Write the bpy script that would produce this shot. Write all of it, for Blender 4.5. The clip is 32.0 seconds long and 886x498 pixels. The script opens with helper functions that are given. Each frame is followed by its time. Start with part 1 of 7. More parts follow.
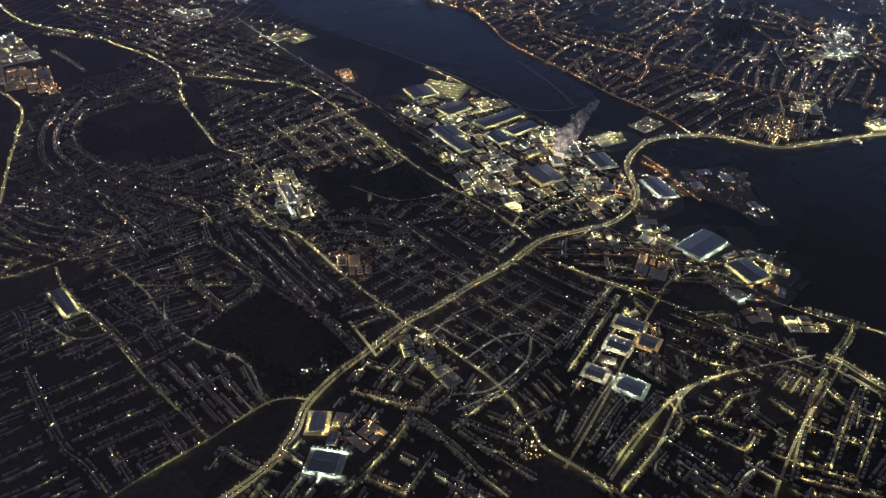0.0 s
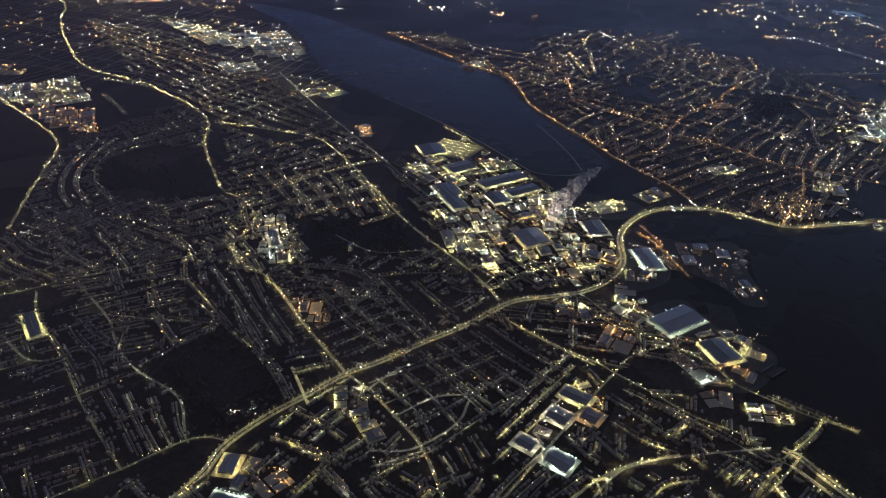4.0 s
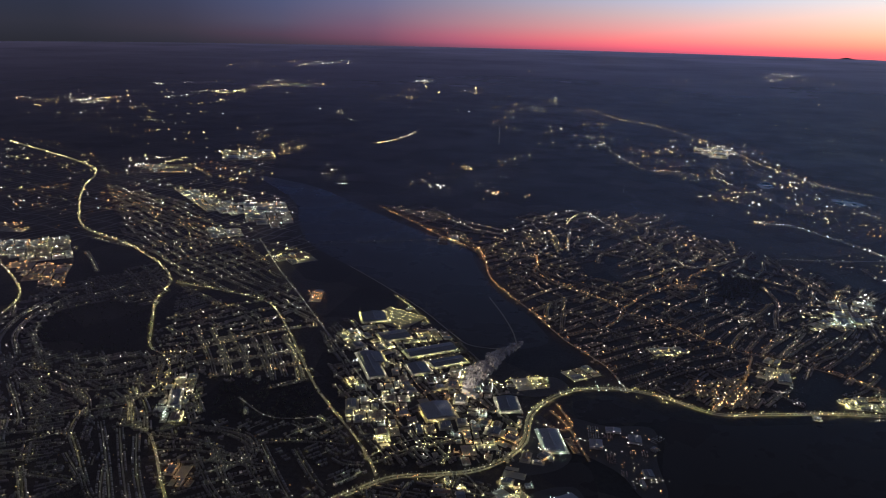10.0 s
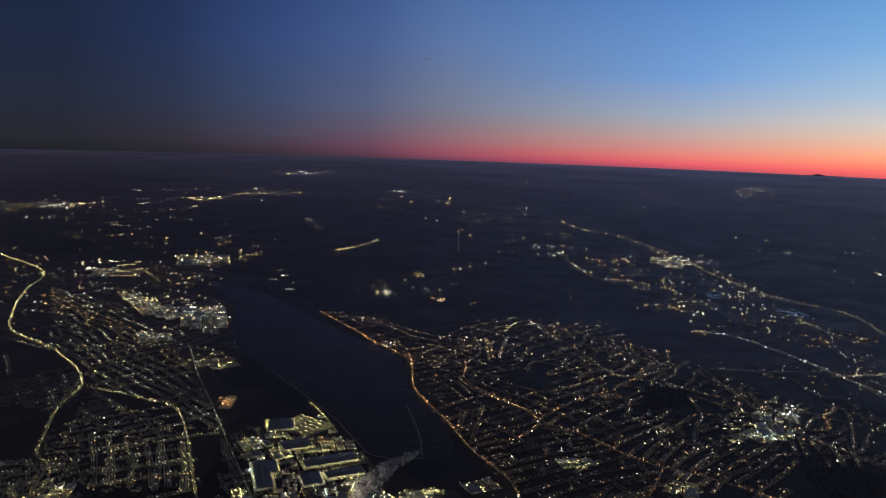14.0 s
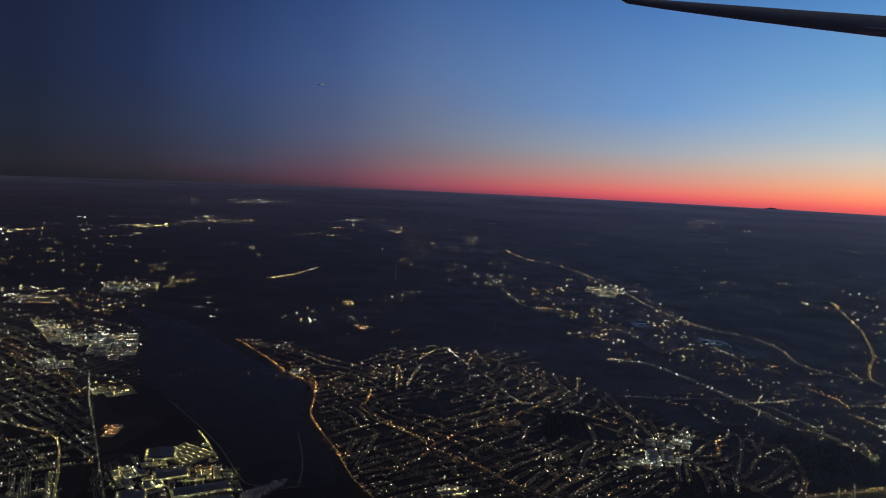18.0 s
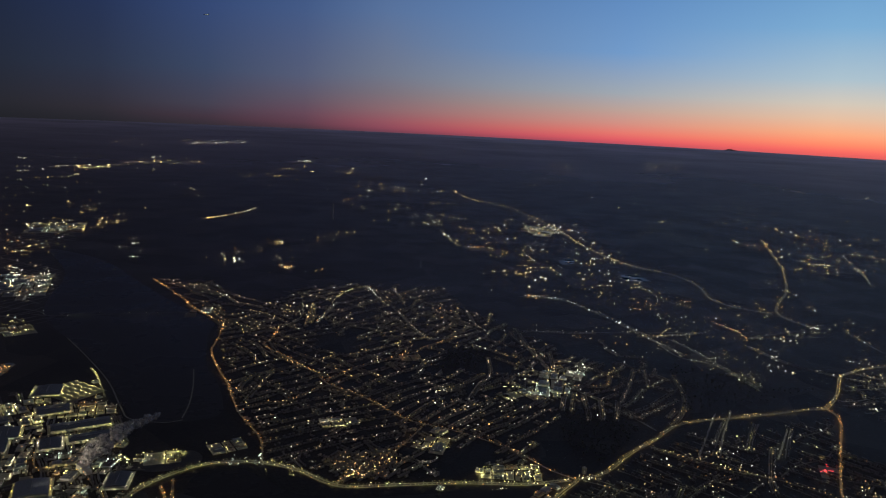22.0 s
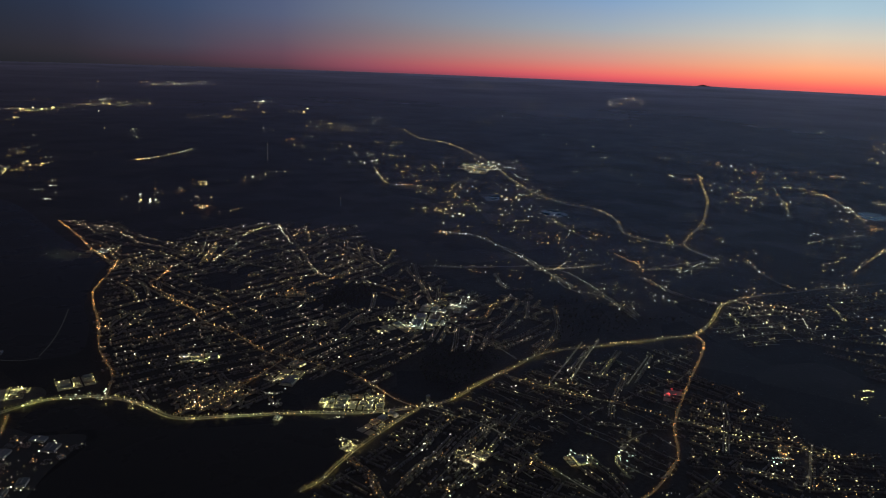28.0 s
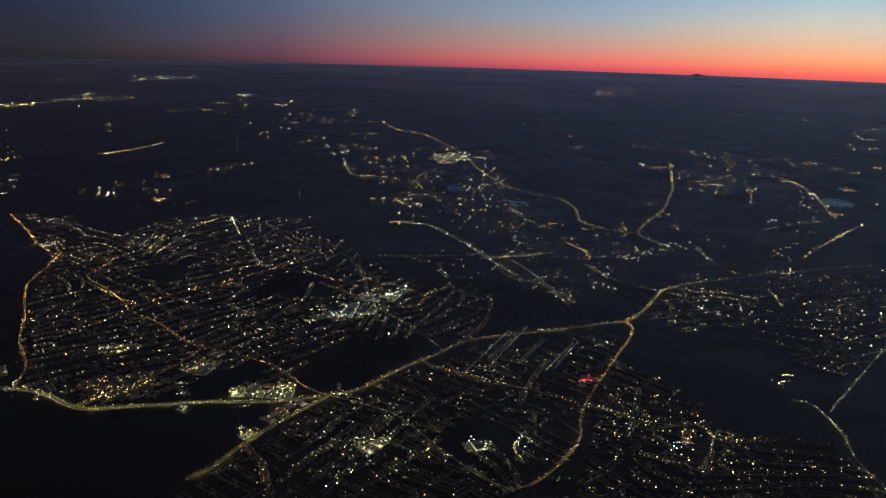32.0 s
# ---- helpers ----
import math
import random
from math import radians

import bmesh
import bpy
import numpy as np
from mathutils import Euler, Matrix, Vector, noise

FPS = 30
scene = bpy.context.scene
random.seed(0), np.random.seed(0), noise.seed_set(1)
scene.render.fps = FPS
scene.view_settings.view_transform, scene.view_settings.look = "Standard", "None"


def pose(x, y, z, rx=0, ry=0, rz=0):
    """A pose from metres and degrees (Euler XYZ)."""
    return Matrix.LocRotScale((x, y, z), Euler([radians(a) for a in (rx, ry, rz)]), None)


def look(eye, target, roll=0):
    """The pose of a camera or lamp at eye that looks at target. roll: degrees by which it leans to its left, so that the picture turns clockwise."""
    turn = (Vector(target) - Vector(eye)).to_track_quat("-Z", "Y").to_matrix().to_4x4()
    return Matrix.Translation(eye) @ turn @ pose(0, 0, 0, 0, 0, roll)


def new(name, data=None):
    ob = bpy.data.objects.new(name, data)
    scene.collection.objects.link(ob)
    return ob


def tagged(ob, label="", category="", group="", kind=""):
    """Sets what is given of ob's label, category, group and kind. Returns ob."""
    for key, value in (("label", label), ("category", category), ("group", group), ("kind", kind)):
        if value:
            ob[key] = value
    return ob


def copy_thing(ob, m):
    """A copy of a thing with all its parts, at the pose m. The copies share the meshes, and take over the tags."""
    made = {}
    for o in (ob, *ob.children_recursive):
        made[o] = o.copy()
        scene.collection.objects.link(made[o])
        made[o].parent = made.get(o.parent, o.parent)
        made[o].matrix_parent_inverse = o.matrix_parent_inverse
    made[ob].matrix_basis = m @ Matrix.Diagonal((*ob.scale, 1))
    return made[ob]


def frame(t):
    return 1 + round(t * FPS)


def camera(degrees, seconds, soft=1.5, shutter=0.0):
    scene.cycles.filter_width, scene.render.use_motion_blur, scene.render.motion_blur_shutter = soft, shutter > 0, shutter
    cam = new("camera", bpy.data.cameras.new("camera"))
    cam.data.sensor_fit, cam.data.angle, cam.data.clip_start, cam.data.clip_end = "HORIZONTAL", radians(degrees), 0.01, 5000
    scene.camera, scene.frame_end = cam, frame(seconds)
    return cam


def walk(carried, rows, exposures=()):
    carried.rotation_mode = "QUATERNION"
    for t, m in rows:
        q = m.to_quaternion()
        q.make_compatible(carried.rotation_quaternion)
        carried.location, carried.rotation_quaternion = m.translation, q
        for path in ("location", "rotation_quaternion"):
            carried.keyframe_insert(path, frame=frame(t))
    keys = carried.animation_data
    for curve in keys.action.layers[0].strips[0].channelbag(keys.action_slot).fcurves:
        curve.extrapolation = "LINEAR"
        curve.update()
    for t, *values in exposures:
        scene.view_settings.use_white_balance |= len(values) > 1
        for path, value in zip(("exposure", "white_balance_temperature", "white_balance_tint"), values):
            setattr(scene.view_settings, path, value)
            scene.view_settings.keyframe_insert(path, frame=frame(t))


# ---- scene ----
cam = camera(62.1, 32.0, 1.1)
METRES, EYE, TILT, LEAN, TURN = 320.0, 152.54, -35.305, -0.518, 0.0
ROWS = [
    (0.0, 0.0, 0.0, 0.0, 0.0, 0.0, -0.0),
    (0.5, 0.0156, 0.001, -0.0006, 0.87, 0.11, -0.59),
    (1.0, 0.0319, 0.0023, -0.0017, 1.74, 0.41, -1.18),
    (1.5, 0.0478, 0.0038, -0.0022, 2.55, 0.77, -1.72),
    (2.0, 0.0647, 0.0057, -0.0033, 3.39, 1.38, -2.32),
    (2.5, 0.0809, 0.0079, -0.0029, 4.18, 2.01, -2.87),
    (3.0, 0.0964, 0.01, -0.0021, 4.89, 2.71, -3.48),
    (3.5, 0.1122, 0.0124, -0.0027, 5.55, 3.6, -4.04),
    (5.5, 0.1755, 0.0241, 0.0003, 7.85, 8.28, -5.98),
    (6.0, 0.1908, 0.0273, 0.0011, 8.27, 9.53, -6.37),
    (6.5, 0.2067, 0.0306, 0.0027, 8.58, 10.82, -6.65),
    (7.0, 0.2224, 0.0342, 0.0042, 8.88, 12.06, -6.92),
    (7.5, 0.2379, 0.0379, 0.0051, 9.19, 12.99, -7.19),
    (8.0, 0.2531, 0.0421, 0.0066, 9.47, 14.06, -7.45),
    (8.5, 0.2682, 0.0452, 0.0088, 9.69, 15.18, -7.65),
    (9.0, 0.2837, 0.049, 0.0106, 9.91, 16.5, -7.79),
    (9.5, 0.2991, 0.053, 0.0114, 10.09, 16.96, -7.9),
    (10.0, 0.3141, 0.0563, 0.0131, 10.16, 17.72, -8.04),
    (10.5, 0.329, 0.0598, 0.0148, 10.21, 18.65, -8.14),
    (11.0, 0.3445, 0.0638, 0.017, 10.23, 19.65, -8.21),
    (11.5, 0.3585, 0.0674, 0.0184, 10.19, 20.79, -8.27),
    (12.0, 0.3736, 0.0709, 0.0205, 10.08, 22.01, -8.31),
    (12.5, 0.3888, 0.0748, 0.0226, 9.94, 23.18, -8.32),
    (13.0, 0.4041, 0.0783, 0.0237, 9.72, 24.37, -8.33),
    (13.5, 0.4194, 0.0817, 0.0257, 9.49, 25.41, -8.29),
    (14.0, 0.4355, 0.0854, 0.0277, 9.26, 26.3, -8.25),
    (14.5, 0.4502, 0.0886, 0.029, 8.95, 27.06, -8.17),
    (16.5, 0.5129, 0.0996, 0.0354, 7.79, 28.75, -7.77),
    (17.0, 0.5282, 0.1027, 0.0367, 7.49, 28.88, -7.65),
    (17.5, 0.5434, 0.1055, 0.0378, 7.18, 28.95, -7.53),
    (18.0, 0.5588, 0.1087, 0.0386, 6.9, 28.99, -7.41),
    (18.5, 0.5743, 0.1115, 0.0399, 6.58, 28.88, -7.3),
    (19.0, 0.5892, 0.1142, 0.0406, 6.27, 28.74, -7.22),
    (19.5, 0.6055, 0.1164, 0.0414, 5.99, 28.42, -7.1),
    (20.0, 0.6207, 0.12, 0.0425, 5.72, 27.84, -6.91),
    (20.5, 0.6364, 0.1221, 0.043, 5.5, 27.04, -6.67),
    (21.0, 0.6515, 0.1244, 0.0435, 5.25, 26.2, -6.48),
    (21.5, 0.667, 0.126, 0.0445, 5.05, 25.39, -6.26),
    (22.0, 0.6827, 0.1286, 0.0448, 4.84, 24.77, -6.12),
    (22.5, 0.6979, 0.1308, 0.0455, 4.65, 24.31, -6.03),
    (23.0, 0.7129, 0.1333, 0.046, 4.48, 23.94, -5.91),
    (23.5, 0.7285, 0.1351, 0.0469, 4.35, 23.55, -5.8),
    (24.0, 0.7434, 0.1368, 0.0471, 4.24, 23.17, -5.73),
    (24.5, 0.7586, 0.139, 0.0479, 4.17, 22.75, -5.63),
    (25.0, 0.7739, 0.141, 0.0484, 4.13, 22.39, -5.54),
    (25.5, 0.7889, 0.1427, 0.0489, 4.07, 22.01, -5.42),
    (26.0, 0.8041, 0.1448, 0.0498, 4.01, 21.64, -5.32),
    (26.5, 0.8192, 0.147, 0.0502, 3.94, 21.22, -5.18),
    (28.5, 0.8787, 0.155, 0.0534, 4.02, 20.14, -4.7),
    (29.0, 0.8936, 0.1573, 0.0535, 4.05, 20.02, -4.62),
    (29.5, 0.9085, 0.1589, 0.0543, 4.1, 19.89, -4.56),
    (30.0, 0.9235, 0.1608, 0.0549, 4.14, 19.8, -4.48),
    (30.5, 0.9381, 0.163, 0.0556, 4.17, 19.74, -4.45),
    (31.0, 0.9528, 0.1651, 0.0561, 4.23, 19.7, -4.35),
    (31.5, 0.967, 0.167, 0.0568, 4.25, 19.7, -4.33),
    (32.0, 0.9818, 0.1688, 0.0573, 4.28, 19.71, -4.26),
]
EXPOSURES = [(0.0, 1.36, 6550, 11), (3.0, 1.38, 6550, 11), (6.0, 1.4, 6450, 12), (8.0, 1.34, 6450, 12), (9.0, 1.15, 6500, 12), (9.4, 0.9, 6500, 12), (10.0, 0.7, 6500, 12), (11.0, 0.64, 6500, 10), (12.0, 0.42, 6550, 9), (13.0, 0.24, 6600, 8), (16.0, 0.05, 6700, 6), (19.0, 0.0, 6800, 5), (23.0, 0.05, 7000, 3), (26.0, 0.1, 7000, 2), (32.0, 0.08, 6950, 0)]
walk(cam, [(t, pose(0, 0, EYE, TILT, LEAN, TURN) @ pose(METRES * x, METRES * y, METRES * z, 90 + pitch, roll, yaw)) for t, x, y, z, yaw, pitch, roll in ROWS], EXPOSURES)


# ---- world: the sky some minutes after sunset ----
def lin(r, g, b):
    """Linear colour from display values of 0 to 255."""
    return tuple(((c / 255 + 0.055) / 1.055) ** 2.4 if c > 10 else c / 255 / 12.92 for c in (r, g, b)) + (1.0,)


class Nodes:
    """Short calls to lay out a node tree."""

    def __init__(self, tree):
        self.tree = tree
        tree.nodes.clear()

    def add(self, kind, **values):
        n = self.tree.nodes.new(kind)
        for key, value in values.items():
            setattr(n, key, value)
        return n

    def join(self, a, b):
        self.tree.links.new(a, b)

    def math(self, op, a, b=0.0):
        n = self.add("ShaderNodeMath", operation=op)
        for slot, v in zip(n.inputs, (a, b)):
            if isinstance(v, (int, float)):
                slot.default_value = v
            else:
                self.join(v, slot)
        return n.outputs[0]

    def remap(self, value, a, b, c=0.0, d=1.0, smooth=False):
        n = self.add("ShaderNodeMapRange")
        n.interpolation_type = "SMOOTHSTEP" if smooth else "LINEAR"
        self.join(value, n.inputs["Value"])
        for key, v in (("From Min", a), ("From Max", b), ("To Min", c), ("To Max", d)):
            n.inputs[key].default_value = v
        return n.outputs[0]

    def ramp(self, fac, stops, mode="LINEAR"):
        n = self.add("ShaderNodeValToRGB")
        n.color_ramp.interpolation = mode
        el = n.color_ramp.elements
        while len(el) < len(stops):
            el.new(0.5)
        for e, (p, c) in zip(el, stops):
            e.position, e.color = p, c
        self.join(fac, n.inputs[0])
        return n.outputs[0]

    def mix(self, fac, a, b, mode="MIX"):
        n = self.add("ShaderNodeMix", data_type="RGBA", blend_type=mode)
        for slot, v in ((n.inputs[0], fac), (n.inputs[6], a), (n.inputs[7], b)):
            if isinstance(v, (int, float, tuple)):
                slot.default_value = v
            else:
                self.join(v, slot)
        return n.outputs[2]

    def noise(self, scale, detail=4.0, rough=0.55, coords=None):
        n = self.add("ShaderNodeTexNoise")
        n.inputs["Scale"].default_value, n.inputs["Detail"].default_value, n.inputs["Roughness"].default_value = scale, detail, rough
        if coords is not None:
            self.join(coords, n.inputs["Vector"])
        return n.outputs[0]


# columns of the sky, from the sunset's side round to the dark side: degrees off the sunset, then colours by height
COLUMNS = [
    (12, [(0, (204, 88, 92)), (0.4, (234, 99, 96)), (0.9, (240, 132, 104)), (1.6, (234, 160, 126)), (2.6, (214, 178, 158)), (3.6, (196, 186, 180)), (5.2, (160, 180, 200)), (8.6, (115, 160, 205)), (14, (80, 130, 190)), (20, (58, 84, 126)), (28, (56, 58, 70)), (44, (58, 56, 60))]),
    (26, [(0, (160, 72, 92)), (0.4, (212, 86, 98)), (0.9, (214, 112, 107)), (1.6, (196, 134, 128)), (2.6, (174, 150, 148)), (3.8, (148, 156, 172)), (6.7, (105, 143, 195)), (14, (70, 114, 176)), (20, (52, 74, 112)), (28, (56, 58, 70)), (44, (58, 56, 60))]),
    (44, [(0, (91, 56, 75)), (0.4, (129, 68, 87)), (0.9, (136, 78, 93)), (1.8, (127, 95, 106)), (3.0, (112, 103, 118)), (4.4, (102, 109, 133)), (9, (81, 105, 150)), (14, (63, 91, 144)), (20, (50, 62, 91)), (28, (56, 58, 70)), (44, (58, 56, 60))]),
    (50, [(0, (63, 47, 60)), (0.5, (87, 56, 73)), (1.2, (93, 66, 84)), (2.4, (87, 78, 98)), (4.0, (78, 85, 115)), (8.8, (62, 83, 129)), (14, (48, 72, 122)), (20, (42, 51, 80)), (28, (56, 58, 70)), (44, (58, 56, 60))]),
    (57, [(0, (46, 41, 51)), (0.7, (61, 48, 62)), (1.6, (63, 60, 78)), (4.2, (54, 66, 96)), (8.6, (48, 66, 111)), (14, (37, 56, 100)), (20, (35, 43, 69)), (28, (56, 58, 70)), (44, (58, 56, 60))]),
    (64, [(0, (37, 37, 46)), (1, (48, 45, 56)), (2, (48, 48, 64)), (4, (44, 52, 76)), (8.3, (37, 50, 86)), (14, (32, 45, 80)), (20, (31, 37, 58)), (28, (56, 58, 70)), (44, (58, 56, 60))]),
    (71, [(0, (32, 33, 40)), (1.3, (38, 39, 49)), (3.7, (35, 41, 58)), (7.9, (30, 39, 64)), (14, (28, 37, 62)), (20, (28, 32, 49)), (28, (56, 58, 70)), (44, (58, 56, 60))]),
]
world = bpy.data.worlds.new("dusk_sky")
scene.world = world
world.use_nodes = True
w = Nodes(world.node_tree)
way = w.add("ShaderNodeSeparateXYZ")
w.join(w.add("ShaderNodeTexCoord").outputs["Generated"], way.inputs[0])
height = w.math("MULTIPLY", w.math("ARCSINE", way.outputs[2]), 180 / math.pi)
climb = w.remap(height, -1.74, 44.0 - 1.74)
flat = w.math("SQRT", w.math("ADD", w.math("MULTIPLY", way.outputs[0], way.outputs[0]), w.math("MULTIPLY", way.outputs[1], way.outputs[1])))
sunward = w.math("DIVIDE", w.math("ADD", w.math("MULTIPLY", way.outputs[0], math.sin(radians(32))), w.math("MULTIPLY", way.outputs[1], math.cos(radians(32)))), w.math("MAXIMUM", flat, 0.001))
off = w.math("MULTIPLY", w.math("ARCCOSINE", w.math("MINIMUM", sunward, 0.99999)), 180 / math.pi)
sky = None
for (deg, stops), before in zip(COLUMNS, [None, *COLUMNS]):
    gain = 1.16 if deg < 60 else 1.0
    column = w.ramp(climb, [(min(1.0, e / 44.0), tuple(gain * v for v in lin(*c)[:3]) + (1.0,)) for e, c in stops])
    sky = column if sky is None else w.mix(w.remap(off, before[0], deg), sky, column)
back = w.add("ShaderNodeBackground")
back.inputs[1].default_value = 1.0
w.join(sky, back.inputs[0])
w.join(back.outputs[0], w.add("ShaderNodeOutputWorld").inputs[0])


# ---- materials ----
def material(name, colour, rough=0.7, spread=0.25, scale=1.0, bump=0.0, metal=0.0, gloss=0.5):
    """A worn surface: the colour varies in large stains, fine grain and from piece to piece."""
    m = bpy.data.materials.new(name)
    m.use_nodes = True
    n = Nodes(m.node_tree)
    at = n.add("ShaderNodeTexCoord").outputs["Object"]
    stains, grain = n.noise(0.35 * scale, 4, 0.6, at), n.noise(4.0 * scale, 6, 0.65, at)
    pieces = n.add("ShaderNodeNewGeometry").outputs["Random Per Island"]
    own = n.add("ShaderNodeObjectInfo").outputs["Random"]
    level = n.math("ADD", n.math("MULTIPLY", n.math("ADD", stains, grain), 0.5), n.math("MULTIPLY", n.math("ADD", pieces, own), 0.18))
    level = n.remap(level, 0.25, 0.95, 1 - spread, 1 + spread)
    b = n.add("ShaderNodeBsdfPrincipled")
    n.join(n.mix(1.0, (*colour, 1.0), level, "MULTIPLY"), b.inputs["Base Color"])
    n.join(n.remap(grain, 0.2, 0.8, max(0.02, rough - 0.12), min(1.0, rough + 0.12)), b.inputs["Roughness"])
    b.inputs["Metallic"].default_value, b.inputs["Specular IOR Level"].default_value = metal, gloss
    if bump:
        k = n.add("ShaderNodeBump")
        k.inputs["Strength"].default_value = bump
        n.join(grain, k.inputs["Height"])
        n.join(k.outputs[0], b.inputs["Normal"])
    n.join(b.outputs[0], n.add("ShaderNodeOutputMaterial").inputs[0])
    return m


def glow(name, colour, strength, low=0.15, sampling="AUTO"):
    """A lit lamp; no two burn equally bright."""
    m = bpy.data.materials.new(name)
    m.use_nodes = True
    m.cycles.emission_sampling = sampling
    n = Nodes(m.node_tree)
    dice = n.math("POWER", n.add("ShaderNodeNewGeometry").outputs["Random Per Island"], 4.2)
    e = n.add("ShaderNodeEmission")
    e.inputs[0].default_value = (*colour, 1.0)
    n.join(n.remap(dice, 0.0, 1.0, low * strength, strength * 2.5), e.inputs[1])
    n.join(e.outputs[0], n.add("ShaderNodeOutputMaterial").inputs[0])
    return m


def land():
    m = bpy.data.materials.new("night_land")
    m.use_nodes = True
    n = Nodes(m.node_tree)
    at = n.add("ShaderNodeTexCoord").outputs["Object"]
    cells = n.add("ShaderNodeTexVoronoi", feature="F1")
    cells.inputs["Scale"].default_value = 0.03
    n.join(at, cells.inputs["Vector"])
    tone = n.add("ShaderNodeSeparateColor")
    n.join(cells.outputs["Color"], tone.inputs[0])
    field = n.ramp(tone.outputs[0], [(0.0, (0.030, 0.029, 0.026, 1)), (0.45, (0.046, 0.043, 0.038, 1)), (0.75, (0.062, 0.055, 0.048, 1)), (1.0, (0.036, 0.036, 0.031, 1))])
    mottled = n.remap(n.math("ADD", n.noise(0.02, 6, 0.6, at), n.noise(0.6, 5, 0.6, at)), 0.6, 1.4, 0.55, 1.5)
    b = n.add("ShaderNodeBsdfPrincipled")
    n.join(n.mix(1.0, field, mottled, "MULTIPLY"), b.inputs["Base Color"])
    n.join(n.remap(n.noise(0.012, 4, 0.6, at), 0.3, 0.7, 0.50, 0.62), b.inputs["Roughness"])
    b.inputs["Specular IOR Level"].default_value = 0.07
    # violet sheen at flat viewing angles stands in for haze on distant land
    b.inputs["Sheen Weight"].default_value, b.inputs["Sheen Roughness"].default_value, b.inputs["Sheen Tint"].default_value = 0.10, 0.24, (1.0, 0.74, 0.92, 1)
    n.join(b.outputs[0], n.add("ShaderNodeOutputMaterial").inputs[0])
    return m


def calm_water():
    m = bpy.data.materials.new("calm_water")
    m.use_nodes = True
    n = Nodes(m.node_tree)
    at = n.add("ShaderNodeTexCoord").outputs["Object"]
    b = n.add("ShaderNodeBsdfPrincipled")
    b.inputs["Base Color"].default_value = (0.046, 0.044, 0.045, 1)
    n.join(n.remap(n.noise(0.03, 4, 0.6, at), 0.3, 0.7, 0.22, 0.36), b.inputs["Roughness"])
    b.inputs["IOR"].default_value, b.inputs["Specular IOR Level"].default_value = 1.33, 0.09
    b.inputs["Specular Tint"].default_value = (1.0, 0.94, 0.80, 1)
    k = n.add("ShaderNodeBump")
    k.inputs["Strength"].default_value, k.inputs["Distance"].default_value = 0.12, 0.1
    n.join(n.noise(1.4, 5, 0.6, at), k.inputs["Height"])
    n.join(k.outputs[0], b.inputs["Normal"])
    n.join(b.outputs[0], n.add("ShaderNodeOutputMaterial").inputs[0])
    return m


def vapour():
    m = bpy.data.materials.new("steam")
    m.use_nodes = True
    n = Nodes(m.node_tree)
    at = n.add("ShaderNodeTexCoord").outputs["Object"]
    d = n.add("ShaderNodeBsdfPrincipled")
    d.inputs["Base Color"].default_value, d.inputs["Roughness"].default_value = (0.8, 0.78, 0.8, 1), 1.0
    d.inputs["Subsurface Weight"].default_value = 0.0
    thin = n.remap(n.noise(0.45, 6, 0.7, at), 0.35, 0.65, 0.05, 0.5)
    s = n.add("ShaderNodeMixShader")
    n.join(thin, s.inputs[0])
    n.join(n.add("ShaderNodeBsdfTransparent").outputs[0], s.inputs[1])
    n.join(d.outputs[0], s.inputs[2])
    n.join(s.outputs[0], n.add("ShaderNodeOutputMaterial").inputs[0])
    return m


LAND, WATER, STEAM = land(), calm_water(), vapour()
ASPHALT = material("worn_asphalt", (0.13, 0.125, 0.115), 0.75, 0.35, 0.6)
SIDE_ASPHALT = material("street_asphalt", (0.14, 0.14, 0.125), 0.8, 0.35, 0.6)
CONCRETE = material("yard_concrete", (0.26, 0.255, 0.22), 0.8, 0.4, 0.5, 0.2)
BRICK = material("house_brick", (0.24, 0.15, 0.11), 0.85, 0.4, 0.8, 0.2)
SLATE = material("roof_slate", (0.15, 0.14, 0.14), 0.65, 0.45, 0.8, 0.2)
SHEET = material("hall_cladding", (0.42, 0.43, 0.42), 0.5, 0.3, 0.4)
ROOFING = material("hall_roofing", (0.12, 0.14, 0.17), 0.5, 0.35, 0.4)
PALE_ROOFING = material("pale_roof_sheet", (0.20, 0.225, 0.265), 0.45, 0.25, 0.4)
QUAY = material("quay_paving", (0.055, 0.054, 0.055), 0.8, 0.4, 0.3)
RUST_ROOFING = material("brown_roof_sheet", (0.16, 0.12, 0.10), 0.6, 0.35, 0.4)
CRATES = material("painted_containers", (0.26, 0.20, 0.18), 0.6, 0.6, 0.4)
LEAVES = material("night_foliage", (0.062, 0.066, 0.045), 0.8, 0.5, 1.0)
BARK = material("bark", (0.09, 0.065, 0.045), 0.9, 0.3, 2.0)
STEEL = material("galvanised_steel", (0.38, 0.39, 0.40), 0.45, 0.2, 2.0, 0.0, 0.8)
SKIN = material("painted_aluminium", (0.50, 0.55, 0.66), 0.5, 0.15, 0.02)
HAZE_HILL = material("far_hill", (0.05, 0.045, 0.06), 0.9, 0.2, 0.01)
GLOW = {c: glow("lamp_" + c, rgb, power, 0.07, "NONE") for c, rgb, power in (
    ("yellow", (1.0, 0.86, 0.36), 4.6), ("gold", (1.0, 0.68, 0.27), 4.4), ("orange", (1.0, 0.46, 0.16), 4.0), ("white", (1.0, 0.95, 0.76), 5.0),
    ("cool", (0.80, 1.0, 0.92), 5.0), ("red", (1.0, 0.06, 0.08), 4.0), ("dim", (1.0, 0.92, 0.60), 2.0), ("peach", (1.0, 0.72, 0.48), 2.7))}
